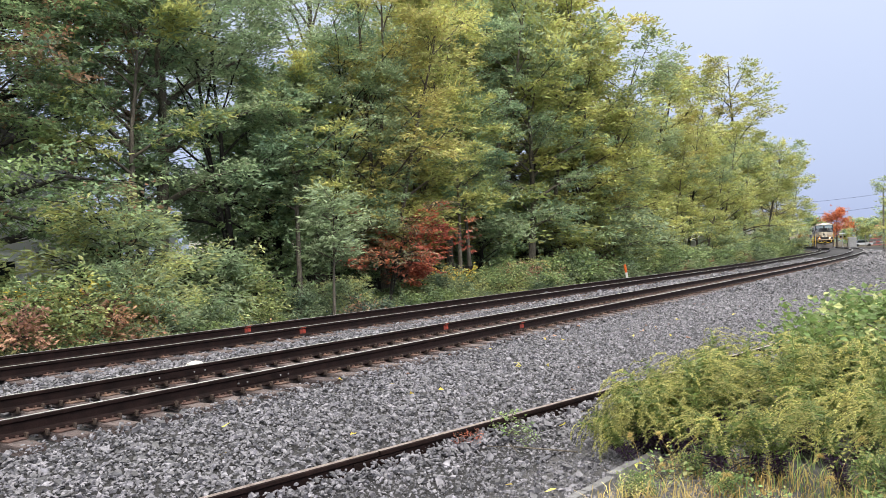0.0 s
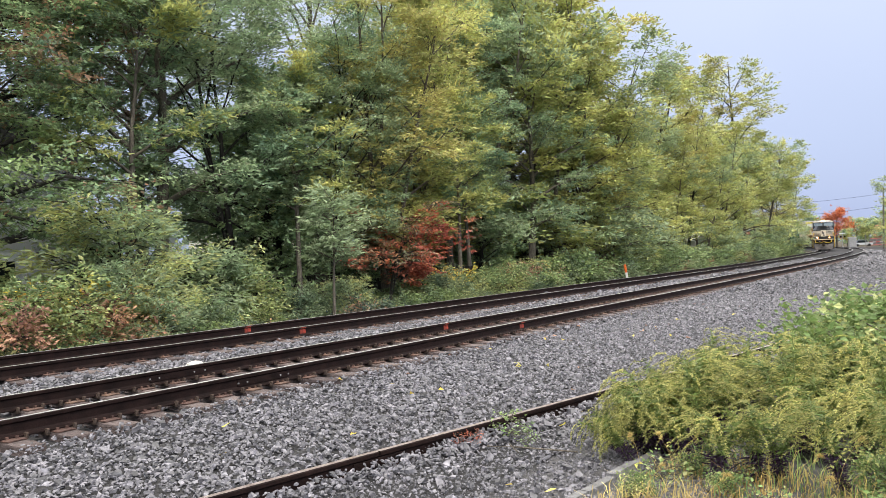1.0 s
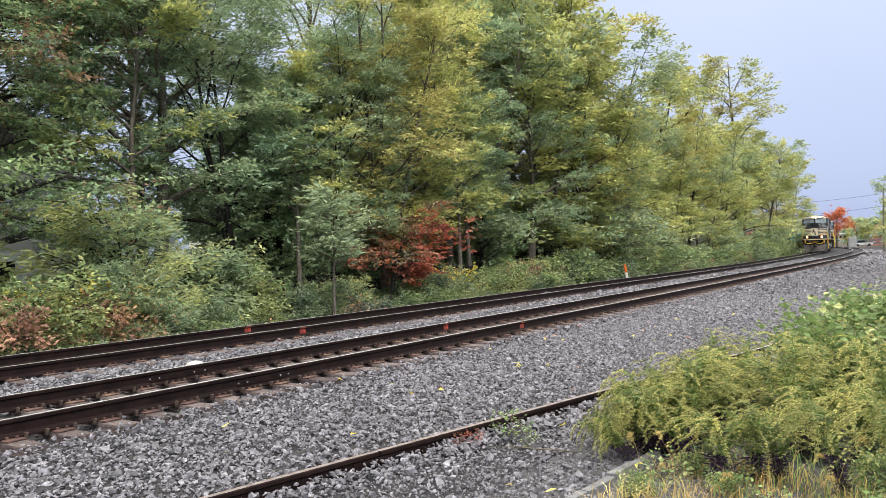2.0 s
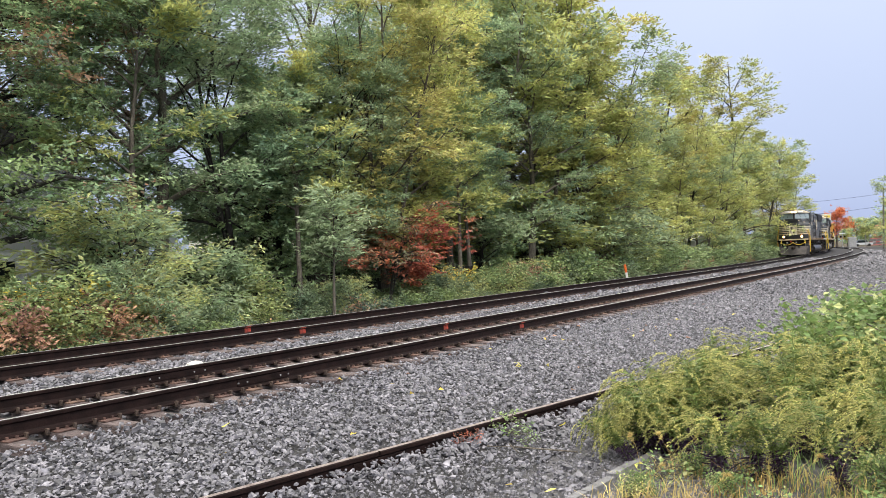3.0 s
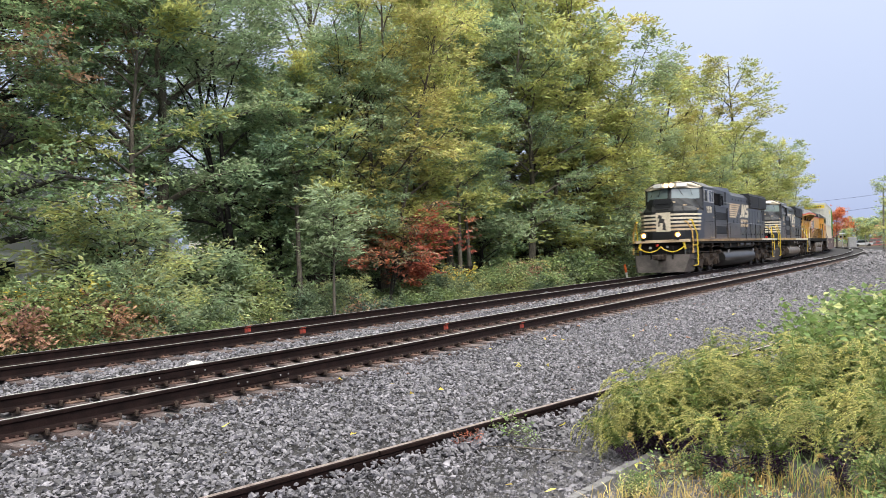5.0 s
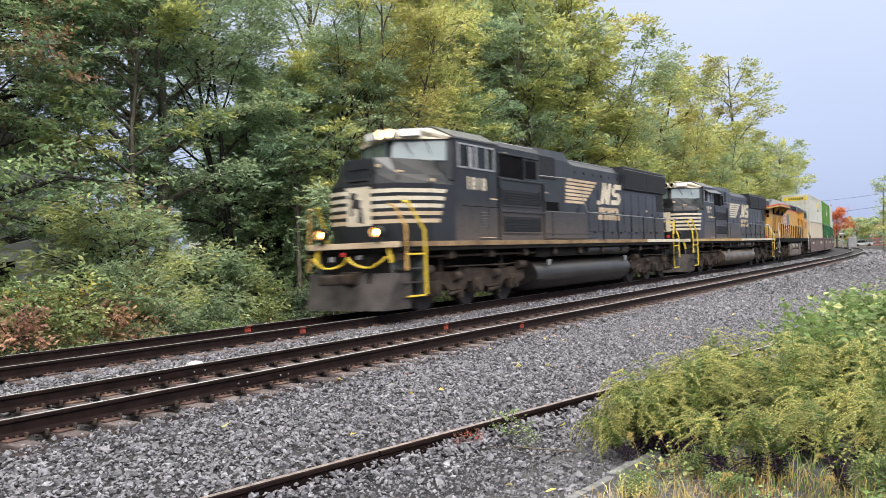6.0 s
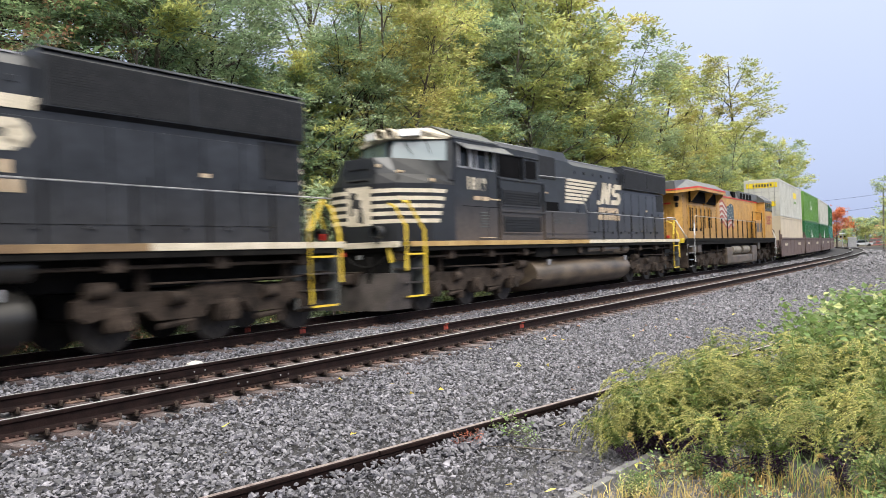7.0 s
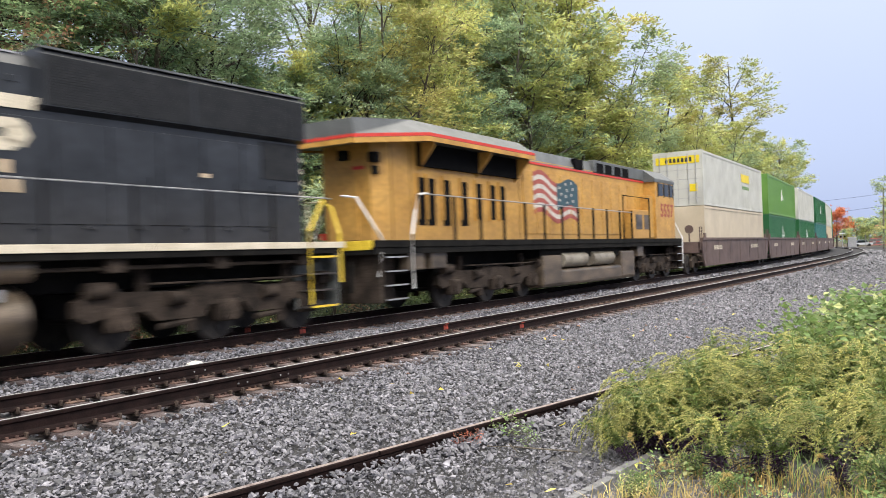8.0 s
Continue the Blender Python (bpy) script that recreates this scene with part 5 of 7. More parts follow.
def well_car():
    """Double-stack well car unit: sunken side sills, end platforms and trucks."""
    car = tagged(new("well_car"), "brown double-stack well car with deep side sills", "well car", "well cars of the freight train")
    for sx in (-1, 1):
        bm = bmesh.new()
        prism(bm, [(-8.6, 0.32), (8.6, 0.32), (8.9, 0.75), (9.1, 1.45), (9.1, 1.70), (-9.1, 1.70), (-9.1, 1.45), (-8.9, 0.75)], sx * 1.32, sx * 1.40)
        box(bm, sx * 1.30, sx * 1.46, -9.1, 9.1, 1.68, 1.80)
        for y in np.arange(-8.2, 8.3, 2.74):
            box(bm, sx * 1.39, sx * 1.412, y, y + 0.06, 0.42, 1.68)
        part("side_sill", bm, M["well"], car)
        boxes("side_lettering", M["cream"], car, [(sx * 1.402, sx * 1.408, y, y + 0.16, 1.15, 1.38) for y in list(np.arange(4.8, 6.6, 0.27)) + list(np.arange(-5.5, -3.2, 0.27))])
    boxes("floor", M["well"], car, [(-1.32, 1.32, -8.3, 8.3, 0.34, 0.44)])
    for sg in (-1, 1):
        boxes("end_platform", M["well"], car, [(-1.2, 1.2, sg * 8.3, sg * 9.25, 1.0, 1.60), (-0.3, 0.3, sg * 9.2, sg * 9.5, 0.75, 1.1)], 0.03)
    for sg in (-1, 1):
        for sx in (-1, 1):
            handrail(car, M["well"], [(sx * 1.30, sg * 8.75, 1.75), (sx * 1.30, sg * 8.75, 2.35), (sx * 1.30, sg * 9.15, 2.35), (sx * 1.30, sg * 9.15, 1.2)], 0.03, "corner_rail")
            boxes("rung", M["well"], car, [(sx * 1.15, sx * 1.42, sg * 9.12, sg * 9.16, 0.55 + k * 0.32, 0.59 + k * 0.32) for k in range(4)])
            boxes("container_guide", M["well"], car, [(sx * 1.30, sx * 1.40, sg * 8.2, sg * 8.5, 1.78, 2.05)], 0.02)
        bm = bmesh.new()
        rod(bm, (-0.75, sg * 9.1, 1.6), (-0.75, sg * 9.1, 2.3), 0.04, 8)
        rod(bm, (-0.75, sg * 9.06, 2.25), (-0.75, sg * 9.12, 2.25), 0.22, 14)
        part("hand_brake", bm, M["well"], car)
    truck = new("truck")
    truck.parent = car
    for sx in (-1, 1):
        bm = bmesh.new()
        prism(bm, [(8.35, 0.3), (8.6, 0.3), (8.9, 0.5), (9.4, 0.5), (9.7, 0.3), (9.95, 0.3), (9.95, 0.62), (9.5, 0.85), (8.8, 0.85), (8.35, 0.62)], sx * 0.92, sx * 1.06)
        part("side_frame", bm, M["truck"], truck)
    for y in (8.35, 9.95):
        wheelset(truck, y, 0.47)
    return car


STACKS = [(("van_white", "white dry container with a yellow banner on its doors", True, True), ("van_cream", "cream ribbed container in the well", False, False)),
          (("van_green", "bright green container stacked on top", True, False), ("van_dark_green", "dark green container in the well", True, False)),
          (("van_white", "white container stacked on top", True, False), ("van_dark_green", "dark green container in the well", True, False)),
          (("van_dark_green", "dark green container stacked on top", True, False), ("van_teal", "teal container in the well", True, False)),
          (("van_white", "white container stacked on top", True, False), ("van_cream", "cream ribbed container in the well", True, False)),
          (("van_green", "bright green container stacked on top", True, False), ("van_teal", "teal container in the well", True, False)),
          (("van_red", "faded red container stacked on top", True, False), ("van_white", "white container in the well", True, False)),
          (("van_red", "faded red container stacked on top", True, False), ("van_dark_green", "dark green container in the well", True, False))]
FIRST_WELL = 74.26 + 8.1
for k, (upper, lower) in enumerate(STACKS):
    l = FIRST_WELL + k * 18.75
    VEHICLES.append((well_car(), l, 8.9))
    for (mat, label, ribs, doors), z0, z1 in ((lower, 0.60, 3.49), (upper, 3.51, 6.42)):
        c = container(None, "container", M[mat], z0, z1, label, ribs, doors or k > 2, doors)
        VEHICLES.append((c, l, 8.9))


# ---- trees and undergrowth ----
def leaf_material(name, dark, light, translucent=0.42, spread=0.30, lift=1.0):
    dark, light = [(min(0.8, 2.0 * lift * c[0]), min(0.8, 2.0 * lift * c[1]), min(0.8, 2.1 * lift * c[2] + 0.050)) for c in (dark, light)]
    return material(name, dark, light, 0.8, 0.45, fine=0.25, bump_scale=3.5, spread=spread, island=True, translucent=translucent, spec=0.35, detail=3)


LEAF = {
    "locust": leaf_material("grey_green_locust_leaf", (0.072, 0.115, 0.050), (0.180, 0.230, 0.105), lift=1.15),
    "locust_pale": leaf_material("pale_green_locust_leaf", (0.120, 0.165, 0.070), (0.245, 0.285, 0.140)),
    "yellowing": leaf_material("yellowing_locust_leaf", (0.125, 0.138, 0.034), (0.290, 0.255, 0.070), lift=1.15),
    "olive": leaf_material("olive_yellow_leaf", (0.122, 0.150, 0.036), (0.290, 0.282, 0.078), lift=1.15),
    "maple": leaf_material("dark_maple_leaf", (0.056, 0.094, 0.035), (0.172, 0.220, 0.078), lift=1.15),
    "turning": leaf_material("turning_maple_leaf", (0.060, 0.080, 0.025), (0.220, 0.120, 0.045)),
    "red": leaf_material("red_maple_leaf", (0.185, 0.058, 0.024), (0.390, 0.135, 0.048)),
    "orange": leaf_material("orange_maple_leaf", (0.210, 0.068, 0.012), (0.350, 0.125, 0.026)),
    "shrub": leaf_material("shrub_leaf", (0.060, 0.092, 0.034), (0.165, 0.195, 0.075)),
    "bright": leaf_material("bright_yellow_green_leaf", (0.150, 0.185, 0.058), (0.350, 0.345, 0.120)),
    "yellow": leaf_material("golden_yellow_leaf", (0.400, 0.260, 0.025), (0.650, 0.440, 0.060)),
    "brown": leaf_material("dry_brown_leaf", (0.150, 0.085, 0.040), (0.360, 0.210, 0.100)),
    "vine": leaf_material("vine_leaf", (0.080, 0.120, 0.030), (0.190, 0.230, 0.065)),
    "goldenrod": leaf_material("goldenrod_leaf", (0.052, 0.082, 0.006), (0.145, 0.175, 0.022)),
    "creeper": leaf_material("creeper_leaf", (0.050, 0.085, 0.010), (0.125, 0.170, 0.028)),
    "plume": leaf_material("goldenrod_plume", (0.140, 0.152, 0.026), (0.315, 0.288, 0.074)),
    # darker leaf colour that puts the wood's shade into the low growth
    "understory": leaf_material("shade_dark_understory_leaf", (0.026, 0.042, 0.018), (0.085, 0.105, 0.042)),
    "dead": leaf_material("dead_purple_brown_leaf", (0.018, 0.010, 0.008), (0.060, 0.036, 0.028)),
    "straw": leaf_material("dry_grass", (0.230, 0.150, 0.034), (0.480, 0.350, 0.110)),
    "weed": leaf_material("green_weed_leaf", (0.090, 0.150, 0.035), (0.220, 0.290, 0.080)),
}


def tubes(lines):
    """Tapered tubes along polylines: lines of (points k x 3, radii k, sides)."""
    vs, fs, base = [], [], 0
    for pts, radii, sides in lines:
        pts = np.asarray(pts, float)
        d = np.gradient(pts, axis=0)
        d /= np.linalg.norm(d, axis=1)[:, None] + 1e-9
        ref = np.where(np.abs(d[:, 2:3]) > 0.9, np.array([[1.0, 0, 0]]), np.array([[0, 0, 1.0]]))
        a = np.cross(d, ref)
        a /= np.linalg.norm(a, axis=1)[:, None] + 1e-9
        b = np.cross(d, a)
        ang = np.arange(sides) * 2 * np.pi / sides
        ring = pts[:, None] + np.asarray(radii)[:, None, None] * (np.cos(ang)[None, :, None] * a[:, None] + np.sin(ang)[None, :, None] * b[:, None])
        vs.append(ring.reshape(-1, 3))
        k = len(pts)
        i = (np.arange(k - 1)[:, None] * sides + np.arange(sides)[None]).ravel()
        j = (np.arange(k - 1)[:, None] * sides + (np.arange(sides)[None] + 1) % sides).ravel()
        fs.append(base + np.stack([i, j, j + sides, i + sides], 1))
        base += k * sides
    return np.concatenate(vs), np.concatenate(fs)


def leaves(rng, centres, way, n, length, width, flat=0.35, blob=0.5, droop=0.35, tri=True):
    """n long rhombic leaves about the centres, pointing roughly along way and drooping; blob: spread of each cluster in metres."""
    pick = rng.integers(0, len(centres), n)
    c = centres[pick] + rng.normal(size=(n, 3)) * np.array([1, 1, flat]) * blob
    d = way[pick] + rng.normal(0, 0.75, (n, 3)) * np.array([1, 1, 0.45])
    d[:, 2] -= droop * rng.random(n)
    d /= np.linalg.norm(d, axis=1)[:, None] + 1e-9
    up = np.array([0, 0, 1.0]) + rng.normal(0, 0.55, (n, 3))
    w = np.cross(d, up)
    w /= np.linalg.norm(w, axis=1)[:, None] + 1e-9
    sag = np.cross(w, d)
    s = rng.uniform(0.6, 1.35, n)[:, None]
    l, h = length * s, width * s
    if tri:
        v = np.stack([c - w * h * 0.9, c + d * l * 0.25 + w * h * 0.9, c + d * l - sag * 0.15 * l], 1)
        return v.reshape(-1, 3), np.arange(n * 3).reshape(n, 3)
    v = np.stack([c, c + d * l * 0.45 + w * h + sag * 0.05 * l, c + d * l - sag * 0.12 * l, c + d * l * 0.45 - w * h + sag * 0.05 * l], 1)
    return v.reshape(-1, 3), np.arange(n * 4).reshape(n, 4)


def grow(seed, tall, bare, spread, limbs=14, stems=1, rise=0.75, radius=0.16, shape=1.0, wander=0.25, lean=0.0, twigs=True):
    """Skeleton of a tree: tapered stems, limbs and branches; returns the tubes and the points and ways where leaves sit."""
    rng = np.random.default_rng(seed)
    lines, spots, ways = [], [], []
    for st in range(stems):
        az0 = rng.uniform(0, 6.28)
        out = 0.0 if stems == 1 else rng.uniform(0.10, 0.22)
        k = 9
        t = np.linspace(0, 1, k)
        h = tall * (1 if st == 0 else rng.uniform(0.75, 0.95))
        tr = np.stack([np.cos(az0) * out * h * t + wander * np.cumsum(rng.normal(0, 0.35, k)) * t + lean * h * t,
                       np.sin(az0) * out * h * t + wander * np.cumsum(rng.normal(0, 0.35, k)) * t, h * 0.84 * t], 1)
        tr[0, :2] = rng.normal(0, 0.12, 2) if stems > 1 else 0
        r0 = radius * (1 if stems == 1 else 0.62)
        lines.append((tr, r0 * (1 - 0.86 * t) * (1 + 0.5 * np.exp(-t * 14)), 7))
        for i in range(limbs):
            f = bare + (0.97 - bare) * ((i + rng.random()) / limbs)
            p0 = np.array([np.interp(f, t, tr[:, a]) for a in range(3)])
            az = i * 2.4 + rng.normal(0, 0.4) + az0
            rel = (f - bare) / (1 - bare)
            reach = spread * (0.55 + 0.55 * math.sin(math.pi * (rel * 0.8 + 0.12)) ** shape) * rng.uniform(0.75, 1.15) * (1.0 - 0.22 * rel ** 2)
            el = rise * (0.55 + 0.75 * rel) + rng.normal(0, 0.12)
            m = 6
            q = np.linspace(0, 1, m)
            dirv = np.array([math.cos(az) * math.cos(el), math.sin(az) * math.cos(el), math.sin(el)])
            bend = rng.normal(0, 0.10, (m, 3)).cumsum(axis=0) * reach * 0.35
            br = p0 + dirv * (reach * q)[:, None] + bend * q[:, None] - np.array([0, 0, 0.16 * reach]) * (q ** 2)[:, None]
            r1 = r0 * (1 - 0.8 * f) * 0.55
            lines.append((br, r1 * (1 - 0.8 * q) + 0.006, 5))
            for j in range(7):
                g = 0.25 + 0.75 * (j + rng.random()) / 7
                b0 = np.array([np.interp(g, q, br[:, a]) for a in range(3)])
                az2 = az + (1 if j % 2 else -1) * rng.uniform(0.4, 1.2)
                el2 = el * 0.5 + rng.normal(0.05, 0.25)
                ln = reach * rng.uniform(0.28, 0.5) * (1.15 - 0.5 * g)
                d2 = np.array([math.cos(az2) * math.cos(el2), math.sin(az2) * math.cos(el2), math.sin(el2)])
                z = np.linspace(0, 1, 4)
                tw = b0 + d2 * (ln * z)[:, None] + rng.normal(0, 0.05, (4, 3)) * ln - np.array([0, 0, 0.22 * ln]) * (z ** 2)[:, None]
                if twigs:
                    lines.append((tw[::3], (0.008 * (1 - 0.7 * z) + 0.22 * r1 * (1 - z))[::3], 3))
                for zz in (0.7, 1.0):
                    spots.append(np.array([np.interp(zz, z, tw[:, a]) for a in range(3)]))
                    ways.append(d2)
    return rng, lines, np.array(spots), np.array(ways)


def sprays(rng, spots, ways, count, reach):
    """Flat sprays about each spot: count smaller clumps, fanned out sideways and hung a little below one another."""
    m = len(spots) * count
    way = np.repeat(ways, count, 0)
    side = np.cross(way, np.array([0, 0, 1.0]))
    side /= np.linalg.norm(side, axis=1)[:, None] + 1e-9
    fan = rng.normal(0, 0.7, m)[:, None]
    c = np.repeat(spots, count, 0) + way * rng.uniform(-0.7, 0.7, m)[:, None] * reach + side * fan * reach
    c[:, 2] += rng.normal(0, 0.30, m) * reach - 0.25 * reach * np.abs(fan[:, 0])
    return c, way + 0.8 * side * fan


def tree_meshes(seed, leaf, bark, n, length, width, blob, flat=0.35, droop=0.35, second=None, share=0.0, tri=True, spray=0, **shape):
    rng, lines, spots, ways = grow(seed, **shape)
    if spray:
        spots, ways = sprays(rng, spots, ways, spray, blob * 1.5)
        blob, flat = blob * 0.5, flat * 0.55
    v, f = tubes(lines)
    trunk = big_mesh("trunk", v, f, M[bark], True)
    v, f = leaves(rng, spots, ways, n, length, width, flat, blob, droop, tri)
    crown = big_mesh("crown", v, f, LEAF[leaf])
    if second:
        crown.materials.append(LEAF[second])
        c = v.reshape(n, -1, 3).mean(axis=1)
        field = np.sin(c[:, 0] * 1.1 + seed) + np.sin(c[:, 1] * 1.3 + 2 * seed) + np.sin(c[:, 2] * 0.9 + seed) + rng.normal(0, 0.6, len(c))
        crown.polygons.foreach_set("material_index", (field > np.quantile(field, 1 - share)).astype(np.int32))
    return trunk, crown


def plant(meshes, name, label, category, group, x, y, z, size=1.0, turn=0.0, tilt=0.0, squash=1.0):
    thing = tagged(new(name), label, category, group)
    thing.matrix_basis = pose(x, y, z, 0, tilt, turn) @ Matrix.Diagonal((size, size, size * squash, 1))
    for nm, me in zip(("trunk", "crown"), meshes):
        ob = new(nm, me)
        ob.parent = thing
    return thing


TREES = {
    "locust": tree_meshes(21, "locust", "bark", 36000, 0.15, 0.034, 0.34, 0.65, spray=4, tall=16.0, bare=0.27, spread=4.4, limbs=21, rise=1.02, radius=0.23, second="locust_pale", share=0.35),
    "pale": tree_meshes(22, "locust_pale", "dark_bark", 38000, 0.16, 0.036, 0.34, 0.6, spray=4, tall=13.0, bare=0.30, spread=4.0, limbs=13, rise=0.98, stems=2, radius=0.22, second="locust", share=0.45),
    "gold": tree_meshes(23, "yellowing", "bark", 40000, 0.19, 0.038, 0.32, 0.5, spray=4, tall=16.5, bare=0.16, spread=3.2, limbs=13, stems=3, radius=0.20, rise=1.0, second="olive", share=0.5),
    "olive": tree_meshes(24, "olive", "bark", 34000, 0.23, 0.050, 0.40, 0.5, spray=4, tall=15.0, bare=0.08, spread=3.8, limbs=11, stems=3, rise=0.85, radius=0.22, second="locust_pale", share=0.35),
    "open": tree_meshes(25, "olive", "dark_bark", 20000, 0.22, 0.046, 0.34, 0.45, spray=3, tall=16.0, bare=0.40, spread=3.6, limbs=11, stems=2, radius=0.26, rise=0.95, second="yellowing", share=0.3),
    "maple": tree_meshes(26, "maple", "dark_bark", 42000, 0.125, 0.048, 0.40, 0.5, spray=4, tall=15.0, bare=0.16, spread=5.2, limbs=21, radius=0.24, rise=0.8, second="turning", share=0.22),
    "dark": tree_meshes(27, "maple", "dark_bark", 16000, 0.26, 0.080, 0.52, 0.6, spray=3, tall=12.0, bare=0.20, spread=4.4, limbs=12, stems=2, radius=0.30, rise=0.9, second="locust", share=0.3),
    "red": tree_meshes(28, "red", "dark_bark", 8500, 0.13, 0.046, 0.20, 0.35, spray=3, tall=4.8, bare=0.44, spread=2.1, limbs=7, stems=3, radius=0.07, rise=0.5, second="turning", share=0.45),
    "sapling": tree_meshes(29, "locust_pale", "bark", 3400, 0.17, 0.028, 0.20, 0.4, spray=3, tall=4.6, bare=0.45, spread=0.85, limbs=10, radius=0.055, wander=0.08),
    "slim": tree_meshes(30, "locust", "bark", 14000, 0.18, 0.036, 0.28, 0.45, spray=3, tall=10.5, bare=0.45, spread=2.4, limbs=12, radius=0.12, wander=0.18, rise=0.9, second="olive", share=0.4),
}
LABELS = {
    "locust": "tall grey-green locust tree with layered feathery foliage",
    "pale": "pale green locust tree with dark forked stems",
    "gold": "tall yellowing locust tree with several pale stems",
    "olive": "broad olive-green locust tree turning yellow",
    "open": "tall thin-crowned tree with branches showing against the sky",
    "maple": "dense dark green maple with rusty patches",
    "dark": "dark shaded tree with leaning black trunks",
    "red": "small red maple below the taller trees",
    "sapling": "slender locust sapling beside the track",
    "slim": "slim young locust with a bare lower stem",
}
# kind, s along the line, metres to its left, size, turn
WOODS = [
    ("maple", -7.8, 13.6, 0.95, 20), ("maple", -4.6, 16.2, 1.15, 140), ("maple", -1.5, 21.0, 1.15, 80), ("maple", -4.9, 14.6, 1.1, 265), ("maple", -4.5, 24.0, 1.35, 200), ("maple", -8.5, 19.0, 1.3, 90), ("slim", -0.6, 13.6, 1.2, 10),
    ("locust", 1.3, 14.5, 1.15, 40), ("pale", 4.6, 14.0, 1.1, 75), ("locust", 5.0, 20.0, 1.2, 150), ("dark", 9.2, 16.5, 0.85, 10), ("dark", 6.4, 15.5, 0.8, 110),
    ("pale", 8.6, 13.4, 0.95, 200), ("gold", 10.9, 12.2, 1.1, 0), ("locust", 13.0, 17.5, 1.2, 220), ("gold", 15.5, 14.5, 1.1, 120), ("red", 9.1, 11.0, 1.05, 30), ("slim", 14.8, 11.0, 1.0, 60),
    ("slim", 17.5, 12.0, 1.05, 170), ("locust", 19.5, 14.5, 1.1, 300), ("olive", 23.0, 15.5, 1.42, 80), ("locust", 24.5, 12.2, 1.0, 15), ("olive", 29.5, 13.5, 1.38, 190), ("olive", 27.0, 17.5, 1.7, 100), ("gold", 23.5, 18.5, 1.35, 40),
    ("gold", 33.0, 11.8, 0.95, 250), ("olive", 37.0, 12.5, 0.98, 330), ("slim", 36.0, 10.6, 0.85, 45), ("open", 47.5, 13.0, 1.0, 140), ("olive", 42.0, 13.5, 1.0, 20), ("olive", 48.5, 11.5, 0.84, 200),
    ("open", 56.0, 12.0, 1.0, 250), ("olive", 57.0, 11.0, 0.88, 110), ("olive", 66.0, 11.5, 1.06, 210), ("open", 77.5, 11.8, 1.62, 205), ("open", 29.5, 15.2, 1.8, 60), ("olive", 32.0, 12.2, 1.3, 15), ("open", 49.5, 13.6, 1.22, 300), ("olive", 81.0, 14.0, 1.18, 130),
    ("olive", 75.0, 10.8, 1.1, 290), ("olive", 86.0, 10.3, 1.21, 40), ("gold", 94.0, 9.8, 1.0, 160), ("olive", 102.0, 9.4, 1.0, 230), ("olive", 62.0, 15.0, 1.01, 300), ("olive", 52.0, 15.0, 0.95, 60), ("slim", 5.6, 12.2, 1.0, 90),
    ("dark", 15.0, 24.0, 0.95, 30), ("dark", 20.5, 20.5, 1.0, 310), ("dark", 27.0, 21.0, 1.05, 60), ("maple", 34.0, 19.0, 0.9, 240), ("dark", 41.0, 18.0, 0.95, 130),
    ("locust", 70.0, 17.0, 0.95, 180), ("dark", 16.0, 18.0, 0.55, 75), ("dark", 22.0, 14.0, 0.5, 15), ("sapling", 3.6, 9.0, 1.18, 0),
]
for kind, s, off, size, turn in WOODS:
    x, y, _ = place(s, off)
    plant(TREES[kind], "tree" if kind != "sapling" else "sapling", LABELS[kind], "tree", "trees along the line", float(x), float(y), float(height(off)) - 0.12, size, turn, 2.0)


# ---- shrubs ----
def shrub_meshes(seed, leaf, n, tall, wide, length, width, second=None, share=0.3, blob=0.2):
    return tree_meshes(seed, leaf, "dark_bark", n, length, width, blob, 0.6, 0.5, second, share, False, 3, tall=tall, bare=0.16, spread=wide, limbs=6, stems=4, radius=0.035, rise=0.7, wander=0.12)


SHRUBS = {
    "green": shrub_meshes(41, "shrub", 5200, 2.2, 1.2, 0.105, 0.027, "bright", 0.25, 0.17),
    "pale": shrub_meshes(42, "locust_pale", 6600, 2.6, 1.3, 0.135, 0.020, "bright", 0.25, 0.17),
    "bright": shrub_meshes(43, "bright", 4000, 2.0, 1.0, 0.105, 0.027, "vine", 0.45, 0.17),
    "brown": shrub_meshes(44, "brown", 3000, 1.8, 1.1, 0.115, 0.026, "yellowing", 0.4, 0.17),
    "low": shrub_meshes(45, "understory", 2600, 0.9, 1.0, 0.11, 0.034, "brown", 0.22, 0.22),
    "mound": shrub_meshes(46, "vine", 4200, 1.5, 1.7, 0.13, 0.048, "shrub", 0.5, 0.24),
    "yellow": shrub_meshes(47, "yellow", 1100, 2.0, 0.7, 0.15, 0.045, "bright", 0.4),
}
SHRUB_LABELS = {
    "green": "leafy green shrub at the edge of the wood", "pale": "pale green sumac shrub with feathery leaves", "bright": "yellow-green shrub beside the track",
    "brown": "shrub with dry rust-brown leaves", "low": "low green undergrowth bush", "mound": "mound of olive vines over the bank", "yellow": "thin shrub with golden yellow leaves"}
rng = np.random.default_rng(77)
